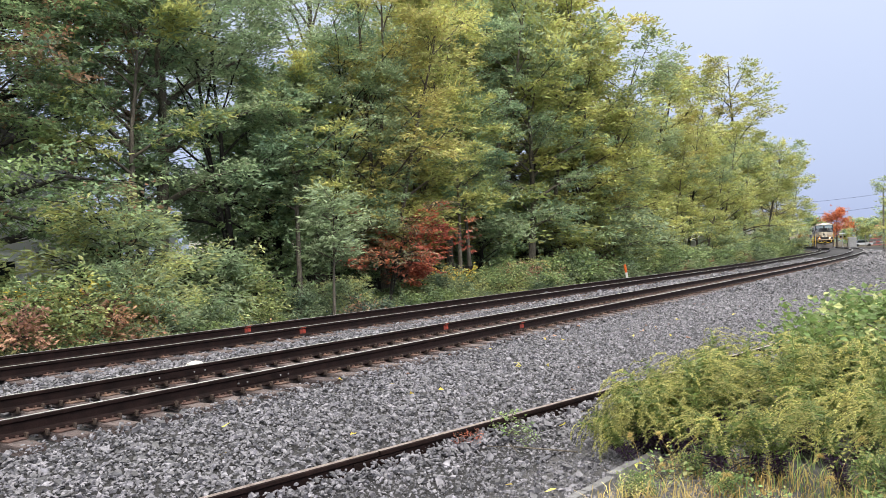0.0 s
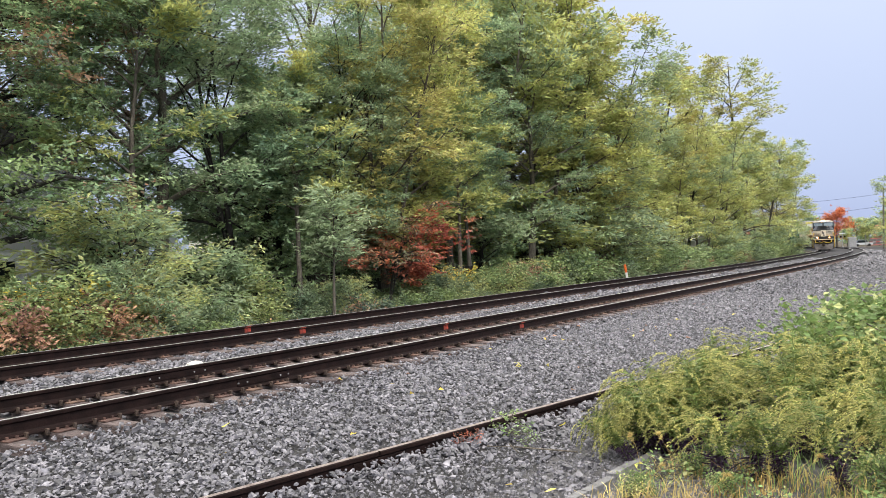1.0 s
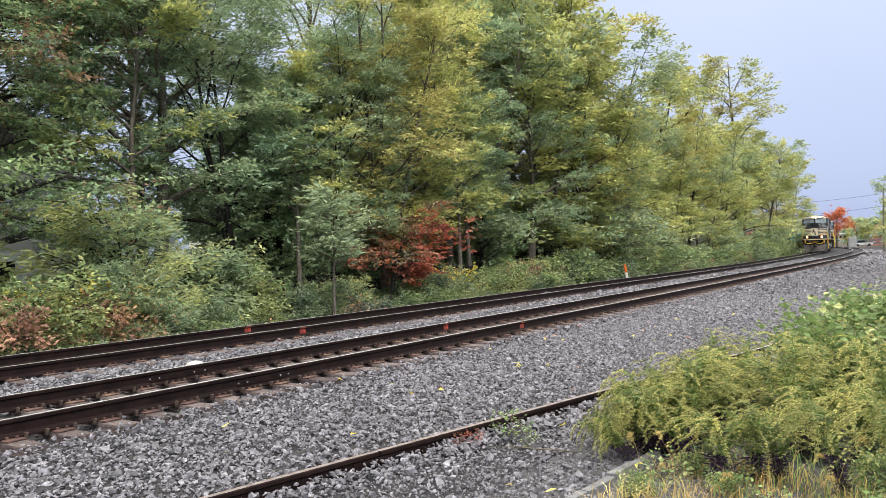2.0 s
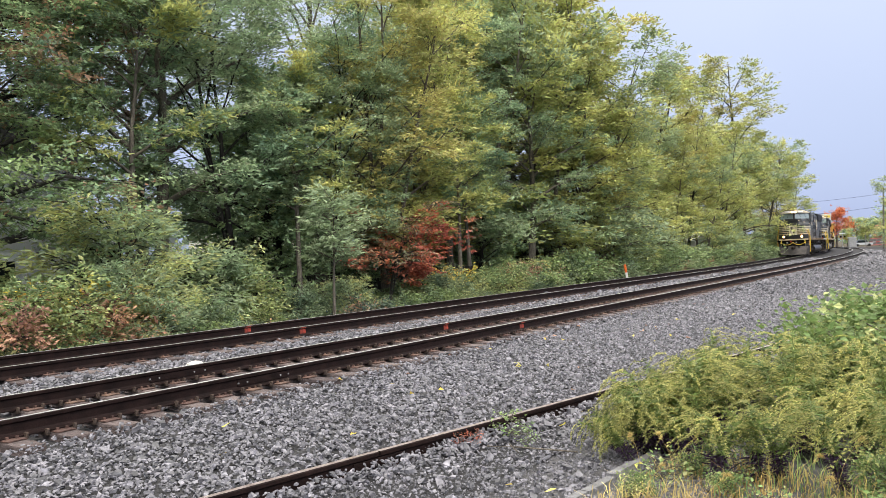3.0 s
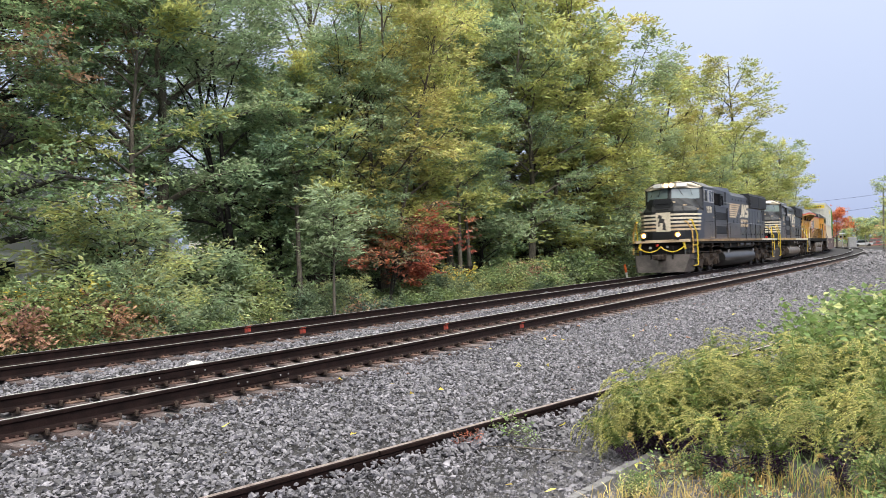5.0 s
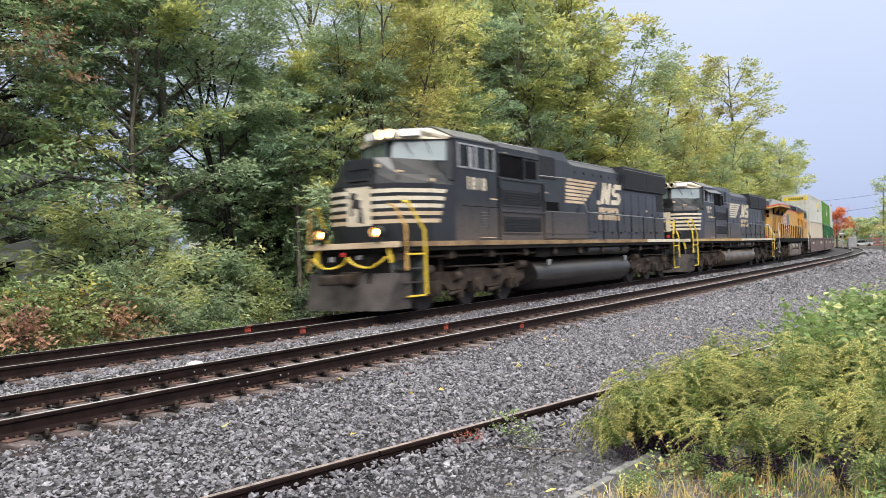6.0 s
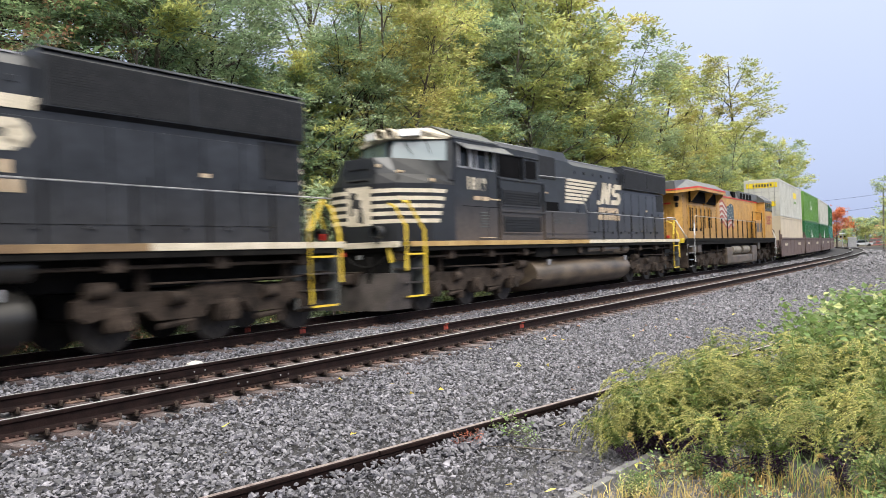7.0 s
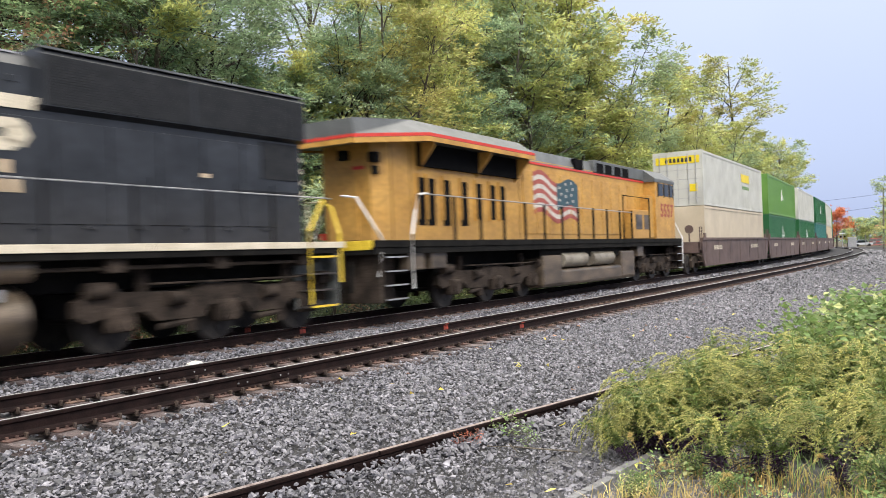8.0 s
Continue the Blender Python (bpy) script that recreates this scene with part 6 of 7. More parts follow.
UNDER = [("pale", -2.6, 11.0, 1.75), ("bright", -5.8, 10.2, 0.9), ("bright", -4.7, 11.6, 1.15), ("pale", -3.2, 9.8, 1.15), ("pale", -0.7, 10.6, 1.25), ("bright", 0.9, 10.6, 1.35), ("bright", -2.2, 9.6, 0.95), ("green", 0.4, 10.2, 1.3), ("bright", -6.2, 9.2, 0.95),
         ("brown", -6.9, 8.9, 1.1), ("bright", -5.9, 9.3, 1.2), ("brown", -5.2, 9.0, 0.9), ("brown", -4.2, 9.4, 1.15), ("yellow", -3.6, 9.9, 1.2), ("yellow", -5.4, 9.9, 1.15), ("bright", -4.6, 8.8, 0.55), ("green", -2.0, 8.9, 0.7), ("pale", -3.4, 8.7, 0.7), ("green", 2.2, 9.6, 0.8), ("bright", 0.6, 9.2, 0.6), ("green", 4.6, 9.8, 0.6), ("low", 5.0, 8.8, 0.9),
         ("yellow", 12.8, 10.2, 1.1), ("bright", 13.5, 9.2, 0.9), ("yellow", 14.2, 10.5, 1.0), ("bright", 15.3, 9.0, 1.0), ("mound", 19.0, 9.4, 0.9), ("green", 11.0, 9.2, 0.9), ("brown", 6.0, 9.6, 0.6), ("bright", 26.5, 9.5, 0.6)]
for s in np.arange(-10, 20, 0.85):
    UNDER.append((("low", "low", "green", "mound")[int(rng.integers(0, 4))], s + rng.normal(0, 0.3), 8.1 + rng.random() * 0.8, rng.uniform(0.4, 0.62)))
for s in np.arange(-10, 30, 1.7):
    UNDER.append((("green", "low", "pale", "mound")[int(rng.integers(0, 4))], s + rng.normal(0, 0.4), 10.4 + rng.random() * 2.5, rng.uniform(0.55, 0.8)))
for s in np.arange(20, 66, 1.3):
    UNDER.append((("mound", "mound", "brown", "bright", "low", "mound")[int(rng.integers(0, 6))], s + rng.normal(0, 0.4), (9.9 if s < 38 else 8.9) + rng.random() * 1.6, rng.uniform(0.85, 1.3)))
for s in np.arange(66, 104, 2.2):
    UNDER.append((("mound", "green", "bright")[int(rng.integers(0, 3))], s + rng.normal(0, 0.4), 8.4 + rng.random() * 1.5, rng.uniform(0.9, 1.4)))
for kind, s, off, size in UNDER:
    x, y, _ = place(s, off)
    plant(SHRUBS[kind], "shrub", SHRUB_LABELS[kind], "shrub", "undergrowth", float(x), float(y), float(height(off)) - 0.1, size, float(rng.uniform(0, 360)))

# deep wood behind, and leaf litter and low growth on the bank
def foliage_bank(name, label, n, span, offs, heights, leaf, length, width, seed):
    rng = np.random.default_rng(seed)
    s, off = rng.uniform(*span, n // 14), rng.uniform(*offs, n // 14)
    x, y, _ = place(s, off)
    z = height(off) - 0.1 + rng.uniform(*heights, n // 14)
    v, f = leaves(rng, np.stack([x, y, z], 1), rng.normal(0, 1, (n // 14, 3)) * np.array([1, 1, 0.3]), n, length, width, 0.5, 0.35 * length / 0.12, 0.3)
    return tagged(new(name, big_mesh(name, v, f, LEAF[leaf])), label, "foliage", kind="stuff")


foliage_bank("deep_wood", "dark foliage deep in the wood", 60000, (14, 125), (20, 34), (0.0, 7.0), "maple", 0.42, 0.13, 51)
# leaf colour here is darkened to stand for shade below the trees
foliage_bank("bank_growth", "low weeds on the bank beside the track, coloured dark as shade", 45000, (-14, 60), (7.3, 10.5), (0.0, 0.35), "understory", 0.12, 0.038, 52)
foliage_bank("bank_litter", "fallen brown leaves on the bank", 16000, (-14, 60), (7.2, 14), (0.0, 0.12), "brown", 0.09, 0.04, 53)
foliage_bank("wood_floor_growth", "weeds on the wood's floor", 26000, (-12, 60), (10, 20), (0.0, 0.6), "understory", 0.16, 0.05, 54)


# ---- goldenrod, vines and grass beside the siding ----
def goldenrod(seed, tall):
    rng = np.random.default_rng(seed)
    lines, c1, d1, c2, d2 = [], [], [], [], []
    for st in range(3):
        az = rng.uniform(0, 6.28)
        h = tall * rng.uniform(0.7, 1.1)
        t = np.linspace(0, 1, 7)
        bend = rng.uniform(0.15, 0.5) * h
        pts = np.stack([math.cos(az) * bend * t ** 2 + rng.normal(0, 0.04), math.sin(az) * bend * t ** 2 + rng.normal(0, 0.04), h * (t - 0.12 * t ** 3)], 1)
        lines.append((pts, 0.006 * (1 - 0.7 * t) + 0.001, 4))
        for k in range(34):
            f = 0.06 + 0.89 * k / 34
            p = np.array([np.interp(f, t, pts[:, a]) for a in range(3)])
            a2 = k * 2.4
            c1.append(p)
            d1.append(np.array([math.cos(a2), math.sin(a2), 0.35]))
        for k in range(10):
            f = 0.55 + 0.45 * k / 10
            p = np.array([np.interp(f, t, pts[:, a]) for a in range(3)])
            a2 = az + (k % 2 * 2 - 1) * rng.uniform(0.1, 1.3)
            ln = 0.40 * tall * (1.15 - 0.55 * k / 10) * rng.uniform(0.8, 1.15)
            q = np.linspace(0, 1, 6)
            br = p + np.stack([math.cos(a2) * ln * q, math.sin(a2) * ln * q, ln * (0.70 * q - 0.85 * q ** 2)], 1)
            lines.append((br, 0.003 * (1 - 0.8 * q) + 0.0008, 3))
            for g in np.linspace(0.15, 1, 14):
                side = (1.1 - g) * 0.024
                c2.append(np.array([np.interp(g, q, br[:, a]) for a in range(3)]) + np.array([math.sin(a2) * side * rng.choice((-1, 1)), -math.cos(a2) * side * rng.choice((-1, 1)), 0.006]))
                d2.append(np.array([math.cos(a2), math.sin(a2), 0.35 - 0.6 * g]))
    v, f = tubes(lines)
    stem = big_mesh("stem", v, f, LEAF["goldenrod"])
    v, f = leaves(rng, np.array(c1), np.array(d1), 620, 0.105, 0.0095, 0.6, 0.010, 0.5)
    foliage = big_mesh("foliage", v, f, LEAF["goldenrod"])
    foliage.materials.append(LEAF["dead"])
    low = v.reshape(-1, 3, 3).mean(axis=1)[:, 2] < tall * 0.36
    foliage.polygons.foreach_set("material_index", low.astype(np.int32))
    v, f = leaves(rng, np.array(c2), np.array(d2), 3600, 0.024, 0.0038, 0.8, 0.006, 0.1)
    return stem, foliage, big_mesh("plume", v, f, LEAF["plume"])


RODS = [goldenrod(61 + k, h) for k, h in enumerate((0.85, 1.0, 1.1, 0.75))]
rng = np.random.default_rng(78)


def yard(a, b):
    """x, y at a metres along the old kerb's line and b metres to its right."""
    return 0.85 + 0.615 * a + 0.788 * b, 6.12 + 0.788 * a - 0.615 * b


for k in range(66):
    a, b = rng.uniform(1.2, 5.2), rng.uniform(0.2, 2.3)
    tip = rng.normal(-6, 7)
    if k < 24:
        a, b, tip = rng.uniform(1.5, 4.6), rng.uniform(-0.25, 0.35), rng.uniform(-32, -8)
    if 24 <= k < 32:
        a, b, tip = rng.uniform(1.6, 3.0), rng.uniform(-0.25, 0.25), rng.uniform(-48, -28)
    elif a < 1.3 and b < 0.5:
        continue
    x, y = yard(a, b)
    me = RODS[int(rng.integers(0, 4))]
    thing = tagged(new("goldenrod_plant"), "arching goldenrod with yellow-green plumes past bloom", "goldenrod", "goldenrod beside the siding")
    sz = rng.uniform(0.75, 1.05) * (0.85 if b < 0.7 else 1.0) * (1.0 + 0.035 * a)
    thing.matrix_basis = pose(x, y, float(height(-6.5)) - 0.03, rng.normal(0, 6), tip, 0) @ pose(0, 0, 0, 0, 0, rng.uniform(0, 360)) @ Matrix.Diagonal((sz, sz, sz, 1))
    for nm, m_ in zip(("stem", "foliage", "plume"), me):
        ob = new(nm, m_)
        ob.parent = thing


edge = np.random.default_rng(83)
for a, b, tip, sz in ((1.7, -0.30, -38, 0.62), (2.3, -0.35, -42, 0.66), (2.9, -0.40, -34, 0.72), (1.35, -0.05, -30, 0.6), (3.4, -0.35, -30, 0.8), (4.6, -0.30, -22, 0.85)):
    x, y = yard(a, b)
    thing = tagged(new("goldenrod_plant"), "arching goldenrod with yellow-green plumes past bloom", "goldenrod", "goldenrod beside the siding")
    thing.matrix_basis = pose(x, y, float(height(-6.5)) - 0.03, edge.normal(0, 6), tip, 0) @ pose(0, 0, 0, 0, 0, edge.uniform(0, 360)) @ Matrix.Diagonal((sz, sz, sz, 1))
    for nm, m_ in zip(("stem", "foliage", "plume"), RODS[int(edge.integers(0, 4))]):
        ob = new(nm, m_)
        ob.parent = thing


def leafy_bush(seed, n, wide, tall, leaf, length, width):
    return tree_meshes(seed, leaf, "bark", n, length, width, 0.10, 0.6, 0.4, "bright", 0.3, tall=tall, bare=0.08, spread=wide, limbs=7, stems=4, radius=0.012, rise=0.6, wander=0.1, twigs=False, tri=False)


VINE = leafy_bush(71, 1700, 0.62, 0.95, "creeper", 0.078, 0.030)
for a, b, size in ((4.6, 1.5, 1.15), (5.3, 1.0, 1.1), (5.6, 1.7, 1.3), (6.4, 1.1, 1.25), (6.8, 0.6, 1.15), (7.4, 1.0, 1.3), (8.2, 0.7, 1.2), (4.0, 2.0, 1.0), (6.1, 0.3, 0.9), (3.3, 1.9, 0.7), (2.4, 1.9, 0.5), (1.5, 1.9, 0.35), (0.9, 0.9, 0.2), (1.3, 0.5, 0.22), (0.5, 2.1, 0.3), (0.5, 0.35, 0.22), (9.0, 0.6, 1.1)):
    x, y = yard(a, b)
    plant(VINE, "vine_bush", "broad-leaved green vine with yellowing leaves", "vine", "vines beside the siding", x, y, float(height(-6.5)) - 0.04, size, float(rng.uniform(0, 360)))


FOOT = leafy_bush(72, 90, 0.5, 0.6, "weed", 0.10, 0.036)
for a, b, size in ((0.95, 0.35, 0.42), (1.3, 0.8, 0.42), (0.6, 1.3, 0.34), (1.2, 2.1, 0.42), (0.3, 2.3, 0.36)):
    x, y = yard(a, b)
    plant(FOOT, "vine_bush", "low yellow-green vine in the dry grass", "vine", "vines beside the siding", x, y, float(height(-6.5)) - 0.04, size, float(rng.uniform(0, 360)))


def grass(name, label, n, along, across, tall, leaf, seed, width=0.004):
    rng = np.random.default_rng(seed)
    a, b = rng.uniform(*along, n), rng.uniform(*across, n)
    x, y = yard(a, b)
    base = np.stack([x, y, np.full(n, float(height(-6.5)) - 0.04)], 1)
    az = rng.uniform(0, 6.28, n)
    h = tall * rng.uniform(0.25, 1.0, n) * (1 + 0.6 * (rng.random(n) < 0.12)) * (0.75 + 0.35 * np.sin(x * 3.1) * np.cos(y * 3.7))
    out = np.stack([np.cos(az), np.sin(az), np.zeros(n)], 1) * (h * rng.uniform(0.25, 1.25, n))[:, None]
    side = np.stack([-np.sin(az), np.cos(az), np.zeros(n)], 1) * width
    up = np.zeros((n, 3))
    up[:, 2] = h
    mid, tip = base + out * 0.3 + up * 0.65, base + out + up * rng.uniform(0.75, 1.0, n)[:, None]
    v = np.stack([base - side, base + side, mid - side * 0.8, mid + side * 0.8, tip - side * 0.12, tip + side * 0.12], 1)
    i = np.arange(n)[:, None] * 6
    f = np.concatenate([i + np.array([[0, 1, 3, 2]]), i + np.array([[2, 3, 5, 4]])])
    return tagged(new(name, big_mesh(name, v.reshape(-1, 3), f, LEAF[leaf])), label, "grass", kind="stuff")


grass("dry_grass", "dry straw-coloured grass at the foot of the goldenrod", 6500, (-2.6, 1.8), (0.12, 3.0), 0.21, "straw", 81)
grass("green_grass", "green grass blades among the goldenrod", 3000, (0.7, 7.0), (0.3, 3.0), 0.26, "weed", 82)


# ---- old siding, kerb and small things beside the line ----
siding = tagged(new("siding_rail"), "old brown rail of a disused siding half sunk in gravel", "rail")
h_s = math.radians(43.35)
for s0, s1 in ((-9.0, -1.006), (-0.994, 10.794), (10.806, 26.0)):
    sv = np.linspace(s0, s1, 14)
    x, y, _ = siding_line(sv, 0.0)
    ob = new("rail", rail_mesh("rail", np.stack([x, y, np.full(len(sv), -0.29), np.full(len(sv), h_s)], 1), M["dull_top"]))
    ob.parent = siding
for s0 in (-1.0, 10.8):
    x, y, _ = siding_line(s0, 0.0)
    ob = boxes("joint_bar", M["rail_side"], siding, [(0.010, 0.028, -0.30, 0.30, -0.135, -0.058)], 0.004)
    ob.matrix_basis = pose(float(x), float(y), -0.29, 0, 0, -43.35)

bm = bmesh.new()
for k in range(10):
    a0, a1 = -3.0 + k * 0.47, -3.0 + k * 0.47 + 0.455
    pts = []
    for b in (-0.03, 0.045):
        for a in (a0, a1):
            x, y = yard(a, b + 0.01 * math.sin(k * 2.1))
            pts.append((x, y))
    lo = [(pts[0][0], pts[0][1], -0.60), (pts[1][0], pts[1][1], -0.60), (pts[3][0], pts[3][1], -0.60), (pts[2][0], pts[2][1], -0.60)]
    top = -0.42 + 0.012 * math.sin(k * 1.7)
    loft(bm, [lo, [(x, y, top) for x, y, _ in lo]])
tagged(new("kerb", finish(bm, "kerb", M["concrete"])), "broken weathered concrete kerb beside the old siding", "kerb", kind="structure")

x, y, h = place(33.0, 9.0)
post = tagged(new("marker_post"), "leaning orange and white marker post beside the track", "marker post")
post.matrix_basis = pose(10.15, 44.6, -0.62, 0, -9, -30)
for nm, mat, z0, z1 in (("lower_half", "white", 0.0, 0.75), ("upper_half", "post_orange", 0.75, 1.20)):
    boxes(nm, M[mat], post, [(-0.06, 0.06, -0.02, 0.02, z0, z1)], 0.006)

# paint marks and joint bolts on the rails
for s, off, z, tr in ((-1.0, 0.0, 0.0, near_track), (-1.6, GAUGE, 0.0, near_track), (-3.6, FAR, FAR_UP, far_track), (-3.7, FAR + GAUGE, FAR_UP, far_track)):
    on_rail("paint_mark", M["orange_mark"], tr, s, off, z, MARK, "orange spray-paint mark on the rail")
for off, ss in ((GAUGE, (-9.1, -8.95, -8.35, -8.15)), (0.0, (-8.9, -8.75, -8.15, -8.0))):
    for s in ss:
        on_rail("joint_bolt", M["steel"], near_track, s, off, 0.0, [(0.010, 0.030, -0.011, 0.011, -0.112, -0.092)], "pale joint bolt")
    on_rail("joint_bar", M["rail_side"], near_track, sum(ss) / 4, off, 0.0, [(0.006, 0.026, -0.46, 0.46, -0.142, -0.060)])

bm = bmesh.new()
made = bmesh.ops.create_icosphere(bm, subdivisions=2, radius=0.13)["verts"]
for v in made:
    v.co = Vector((v.co.x * 1.25, v.co.y * 0.8, v.co.z * 0.62)) * (1 + 0.25 * noise.noise(v.co * 9))
stone_ob = tagged(new("stone", finish(bm, "stone", M["rock"])), "single pale stone lying between the tracks", "stone")
stone_ob.matrix_basis = pose(-3.95, 12.75, -0.15, 0, 0, 30)


def fallen(name, label, n, spots, leaf, size, seed):
    rng = np.random.default_rng(seed)
    s, off = rng.uniform(spots[0], spots[1], n), rng.uniform(spots[2], spots[3], n)
    x, y, _ = place(s, off)
    v, f = leaves(rng, np.stack([x, y, height(off) + 0.05], 1), rng.normal(0, 1, (n, 3)) * np.array([1, 1, 0.1]), n, size, size * 0.3, 0.02, 0.02, 0.1)
    return tagged(new(name, big_mesh(name, v, f, LEAF[leaf])), label, "leaves", kind="stuff")


fallen("yellow_leaf_litter", "fallen yellow leaves scattered on the ballast", 90, (-14, 8, -6.0, -0.5), "yellow", 0.085, 91)
fallen("brown_leaf_litter", "fallen brown leaves scattered on the ballast", 70, (-14, 8, -6.0, -0.5), "brown", 0.08, 92)
for bx, by, size, leaf in ((0.25, 7.95, 0.22, "red"), (0.62, 8.15, 0.34, "weed"), (0.75, 7.75, 0.22, "weed"), (0.1, 7.9, 0.2, "red")):
    me = tree_meshes(int(90 + bx * 10), leaf, "bark", 160, 0.10, 0.030, 0.06, 0.6, 0.4, tall=0.8, bare=0.05, spread=0.5, limbs=5, stems=3, radius=0.008, rise=0.6, wander=0.05)
    plant(me, "weed", "small weed with reddened leaves beside the rail" if leaf == "red" else "small green weed beside the rail", "weed", "weeds at the siding", bx, by, -0.42, size * (0.85 if leaf == "red" else 1.1), bx * 300)
bm = bmesh.new()
pipe(bm, [(0.35, 7.62, -0.36), (0.62, 7.5, -0.35), (1.15, 7.32, -0.37)], 0.008, 5)
pipe(bm, [(0.55, 7.55, -0.33), (0.62, 7.38, -0.37)], 0.007, 5)
tagged(new("twig", finish(bm, "twig", M["bark"])), "fallen forked twig on the grit", "twig")


# ---- foxtail seed heads in the dry grass ----
def foxtail(seed):
    rng = np.random.default_rng(seed)
    t = np.linspace(0, 1, 8)
    pts = np.stack([0.16 * t ** 2, 0 * t, 0.5 * (t - 0.18 * t ** 3)], 1)
    v, f = tubes([(pts, 0.0022 * (1 - 0.5 * t), 4)])
    stem = big_mesh("stem", v, f, LEAF["straw"])
    c = np.stack([0.16 + 0.06 * t, 0 * t, 0.41 + 0.05 * np.sin(t * 2.6)], 1)
    v, f = leaves(rng, c, np.tile(np.array([[0.6, 0, 0.6]]), (8, 1)), 260, 0.022, 0.0016, 1.0, 0.007, 0.0)
    return stem, big_mesh("seed_head", v, f, LEAF["straw"])


FOX = foxtail(95)
rng = np.random.default_rng(79)
for k in range(26):
    x, y = yard(rng.uniform(-1.6, 1.4), rng.uniform(0.2, 3.0))
    fox = tagged(new("foxtail"), "nodding foxtail grass with a straw seed head", "grass", "foxtails in the dry grass")
    fox.matrix_basis = pose(x, y, -0.48, 0, 0, rng.uniform(0, 360)) @ Matrix.Diagonal((1, 1, rng.uniform(0.8, 1.1), 1))
    for nm, me in zip(("stem", "seed_head"), FOX):
        o = new(nm, me)
        o.parent = fox


# ---- houses behind the wood ----
M["siding"] = material("grey_clapboard", (0.62, 0.63, 0.65), (0.75, 0.76, 0.78), 1.5, 0.6, fine=0.08)
M["pale_wall"] = material("pale_stucco", (0.62, 0.56, 0.54), (0.74, 0.68, 0.66), 1.5, 0.7, fine=0.08)
M["roof"] = material("grey_shingles", (0.10, 0.10, 0.11), (0.19, 0.19, 0.20), 3, 0.85, bump=0.5, fine=0.3)


def house(x, y, turn, wide, deep, wall_top, ridge, wall_mat, label, boards=True, base=-0.9):
    hs = tagged(new("house"), label, "house", "houses behind the wood")
    hs.matrix_basis = pose(x, y, base, 0, 0, turn)
    boxes("wall", wall_mat, hs, [(-wide / 2, wide / 2, -deep / 2, deep / 2, 0, wall_top)])
    if boards:
        n = int(wall_top / 0.2)
        bm = bmesh.new()
        prism(bm, [(-deep / 2 - 0.035, 0.0), (-deep / 2, 0.0), (-deep / 2, 0.2), (-deep / 2 - 0.008, 0.2)], -wide / 2, wide / 2)
        me = finish(bm, "board", wall_mat)
        for k in range(n):
            o = new("board", me)
            o.parent, o.matrix_basis = hs, pose(0, 0, k * 0.2)
    bm = bmesh.new()
    e = 0.4
    loft(bm, [[(xx, -deep / 2 - e, wall_top), (xx, 0, ridge), (xx, deep / 2 + e, wall_top), (xx, deep / 2 + e, wall_top - 0.15), (xx, 0, ridge - 0.15), (xx, -deep / 2 - e, wall_top - 0.15)] for xx in (-wide / 2 - e, wide / 2 + e)])
    part("roof", bm, M["roof"], hs)
    for xx in np.arange(-wide / 2 + 1.4, wide / 2 - 1.0, 2.6):
        win = boxes("window", M["white"], hs, [(xx - 0.5, xx + 0.5, -deep / 2 - 0.06, -deep / 2 - 0.01, 1.3, 2.7)], 0.01)
        boxes("pane", M["glass"], win, [(xx - 0.42, xx + 0.42, -deep / 2 - 0.075, -deep / 2 - 0.05, 1.38, 2.62)])
    return hs


house(-17.2, 24.1, 57, 9.0, 7.0, 5.8, 8.2, M["siding"], "grey clapboard house seen through the trees")
house(-14.0, 62.0, 20, 10.0, 8.0, 6.6, 9.4, M["pale_wall"], "pale two-storey house behind the wood", False)
house(11.0, 92.0, 10, 9.0, 7.0, 5.2, 8.0, M["white"], "white house behind the wood", True)
house(-2.0, 70.0, 15, 8.0, 7.0, 6.0, 8.6, M["pale_wall"], "pale house behind the wood", False)
carport = tagged(new("carport"), "dark open carport beside the grey house", "carport")
carport.matrix_basis = pose(-11.5, 28.4, -0.9, 0, 0, 57)
boxes("roof", M["siding"], carport, [(-3.2, 1.4, -1.6, 1.6, 3.1, 3.3)], 0.02)
for cx in (-3.0, 1.2):
    boxes("post", M["white"], carport, [(cx - 0.06, cx + 0.06, -1.5, -1.38, 0, 3.1)], 0.01)
boxes("back", M["shade"], carport, [(-3.1, 1.3, 1.4, 1.5, 0, 3.1)])
fence = tagged(new("fence"), "dark board fence at the wood's edge", "fence")
fence.matrix_basis = pose(-3.0, 41.0, -0.9, 0, 0, -31)
bm = bmesh.new()
box(bm, -0.07, 0.07, -0.015, 0.015, 0, 1.8, bevel=0.004)
board = finish(bm, "board", M["dark_bark"])
for k in range(70):
    o = new("board", board)
    o.parent, o.matrix_basis = fence, pose(-6 + k * 0.16, 0.01 * (k % 2), 0)
shed = tagged(new("shed"), "small white shed among the vines", "shed")
shed.matrix_basis = pose(22.3, 75.5, -0.9, 0, 0, -35)
boxes("wall", M["white"], shed, [(-1.6, 1.6, -1.2, 1.2, 0, 2.9)])
bm = bmesh.new()
loft(bm, [[(xx, -1.5, 2.85), (xx, 0, 3.6), (xx, 1.5, 2.85), (xx, 1.5, 2.75), (xx, 0, 3.5), (xx, -1.5, 2.75)] for xx in (-1.8, 1.8)])
part("roof", bm, M["white"], shed)


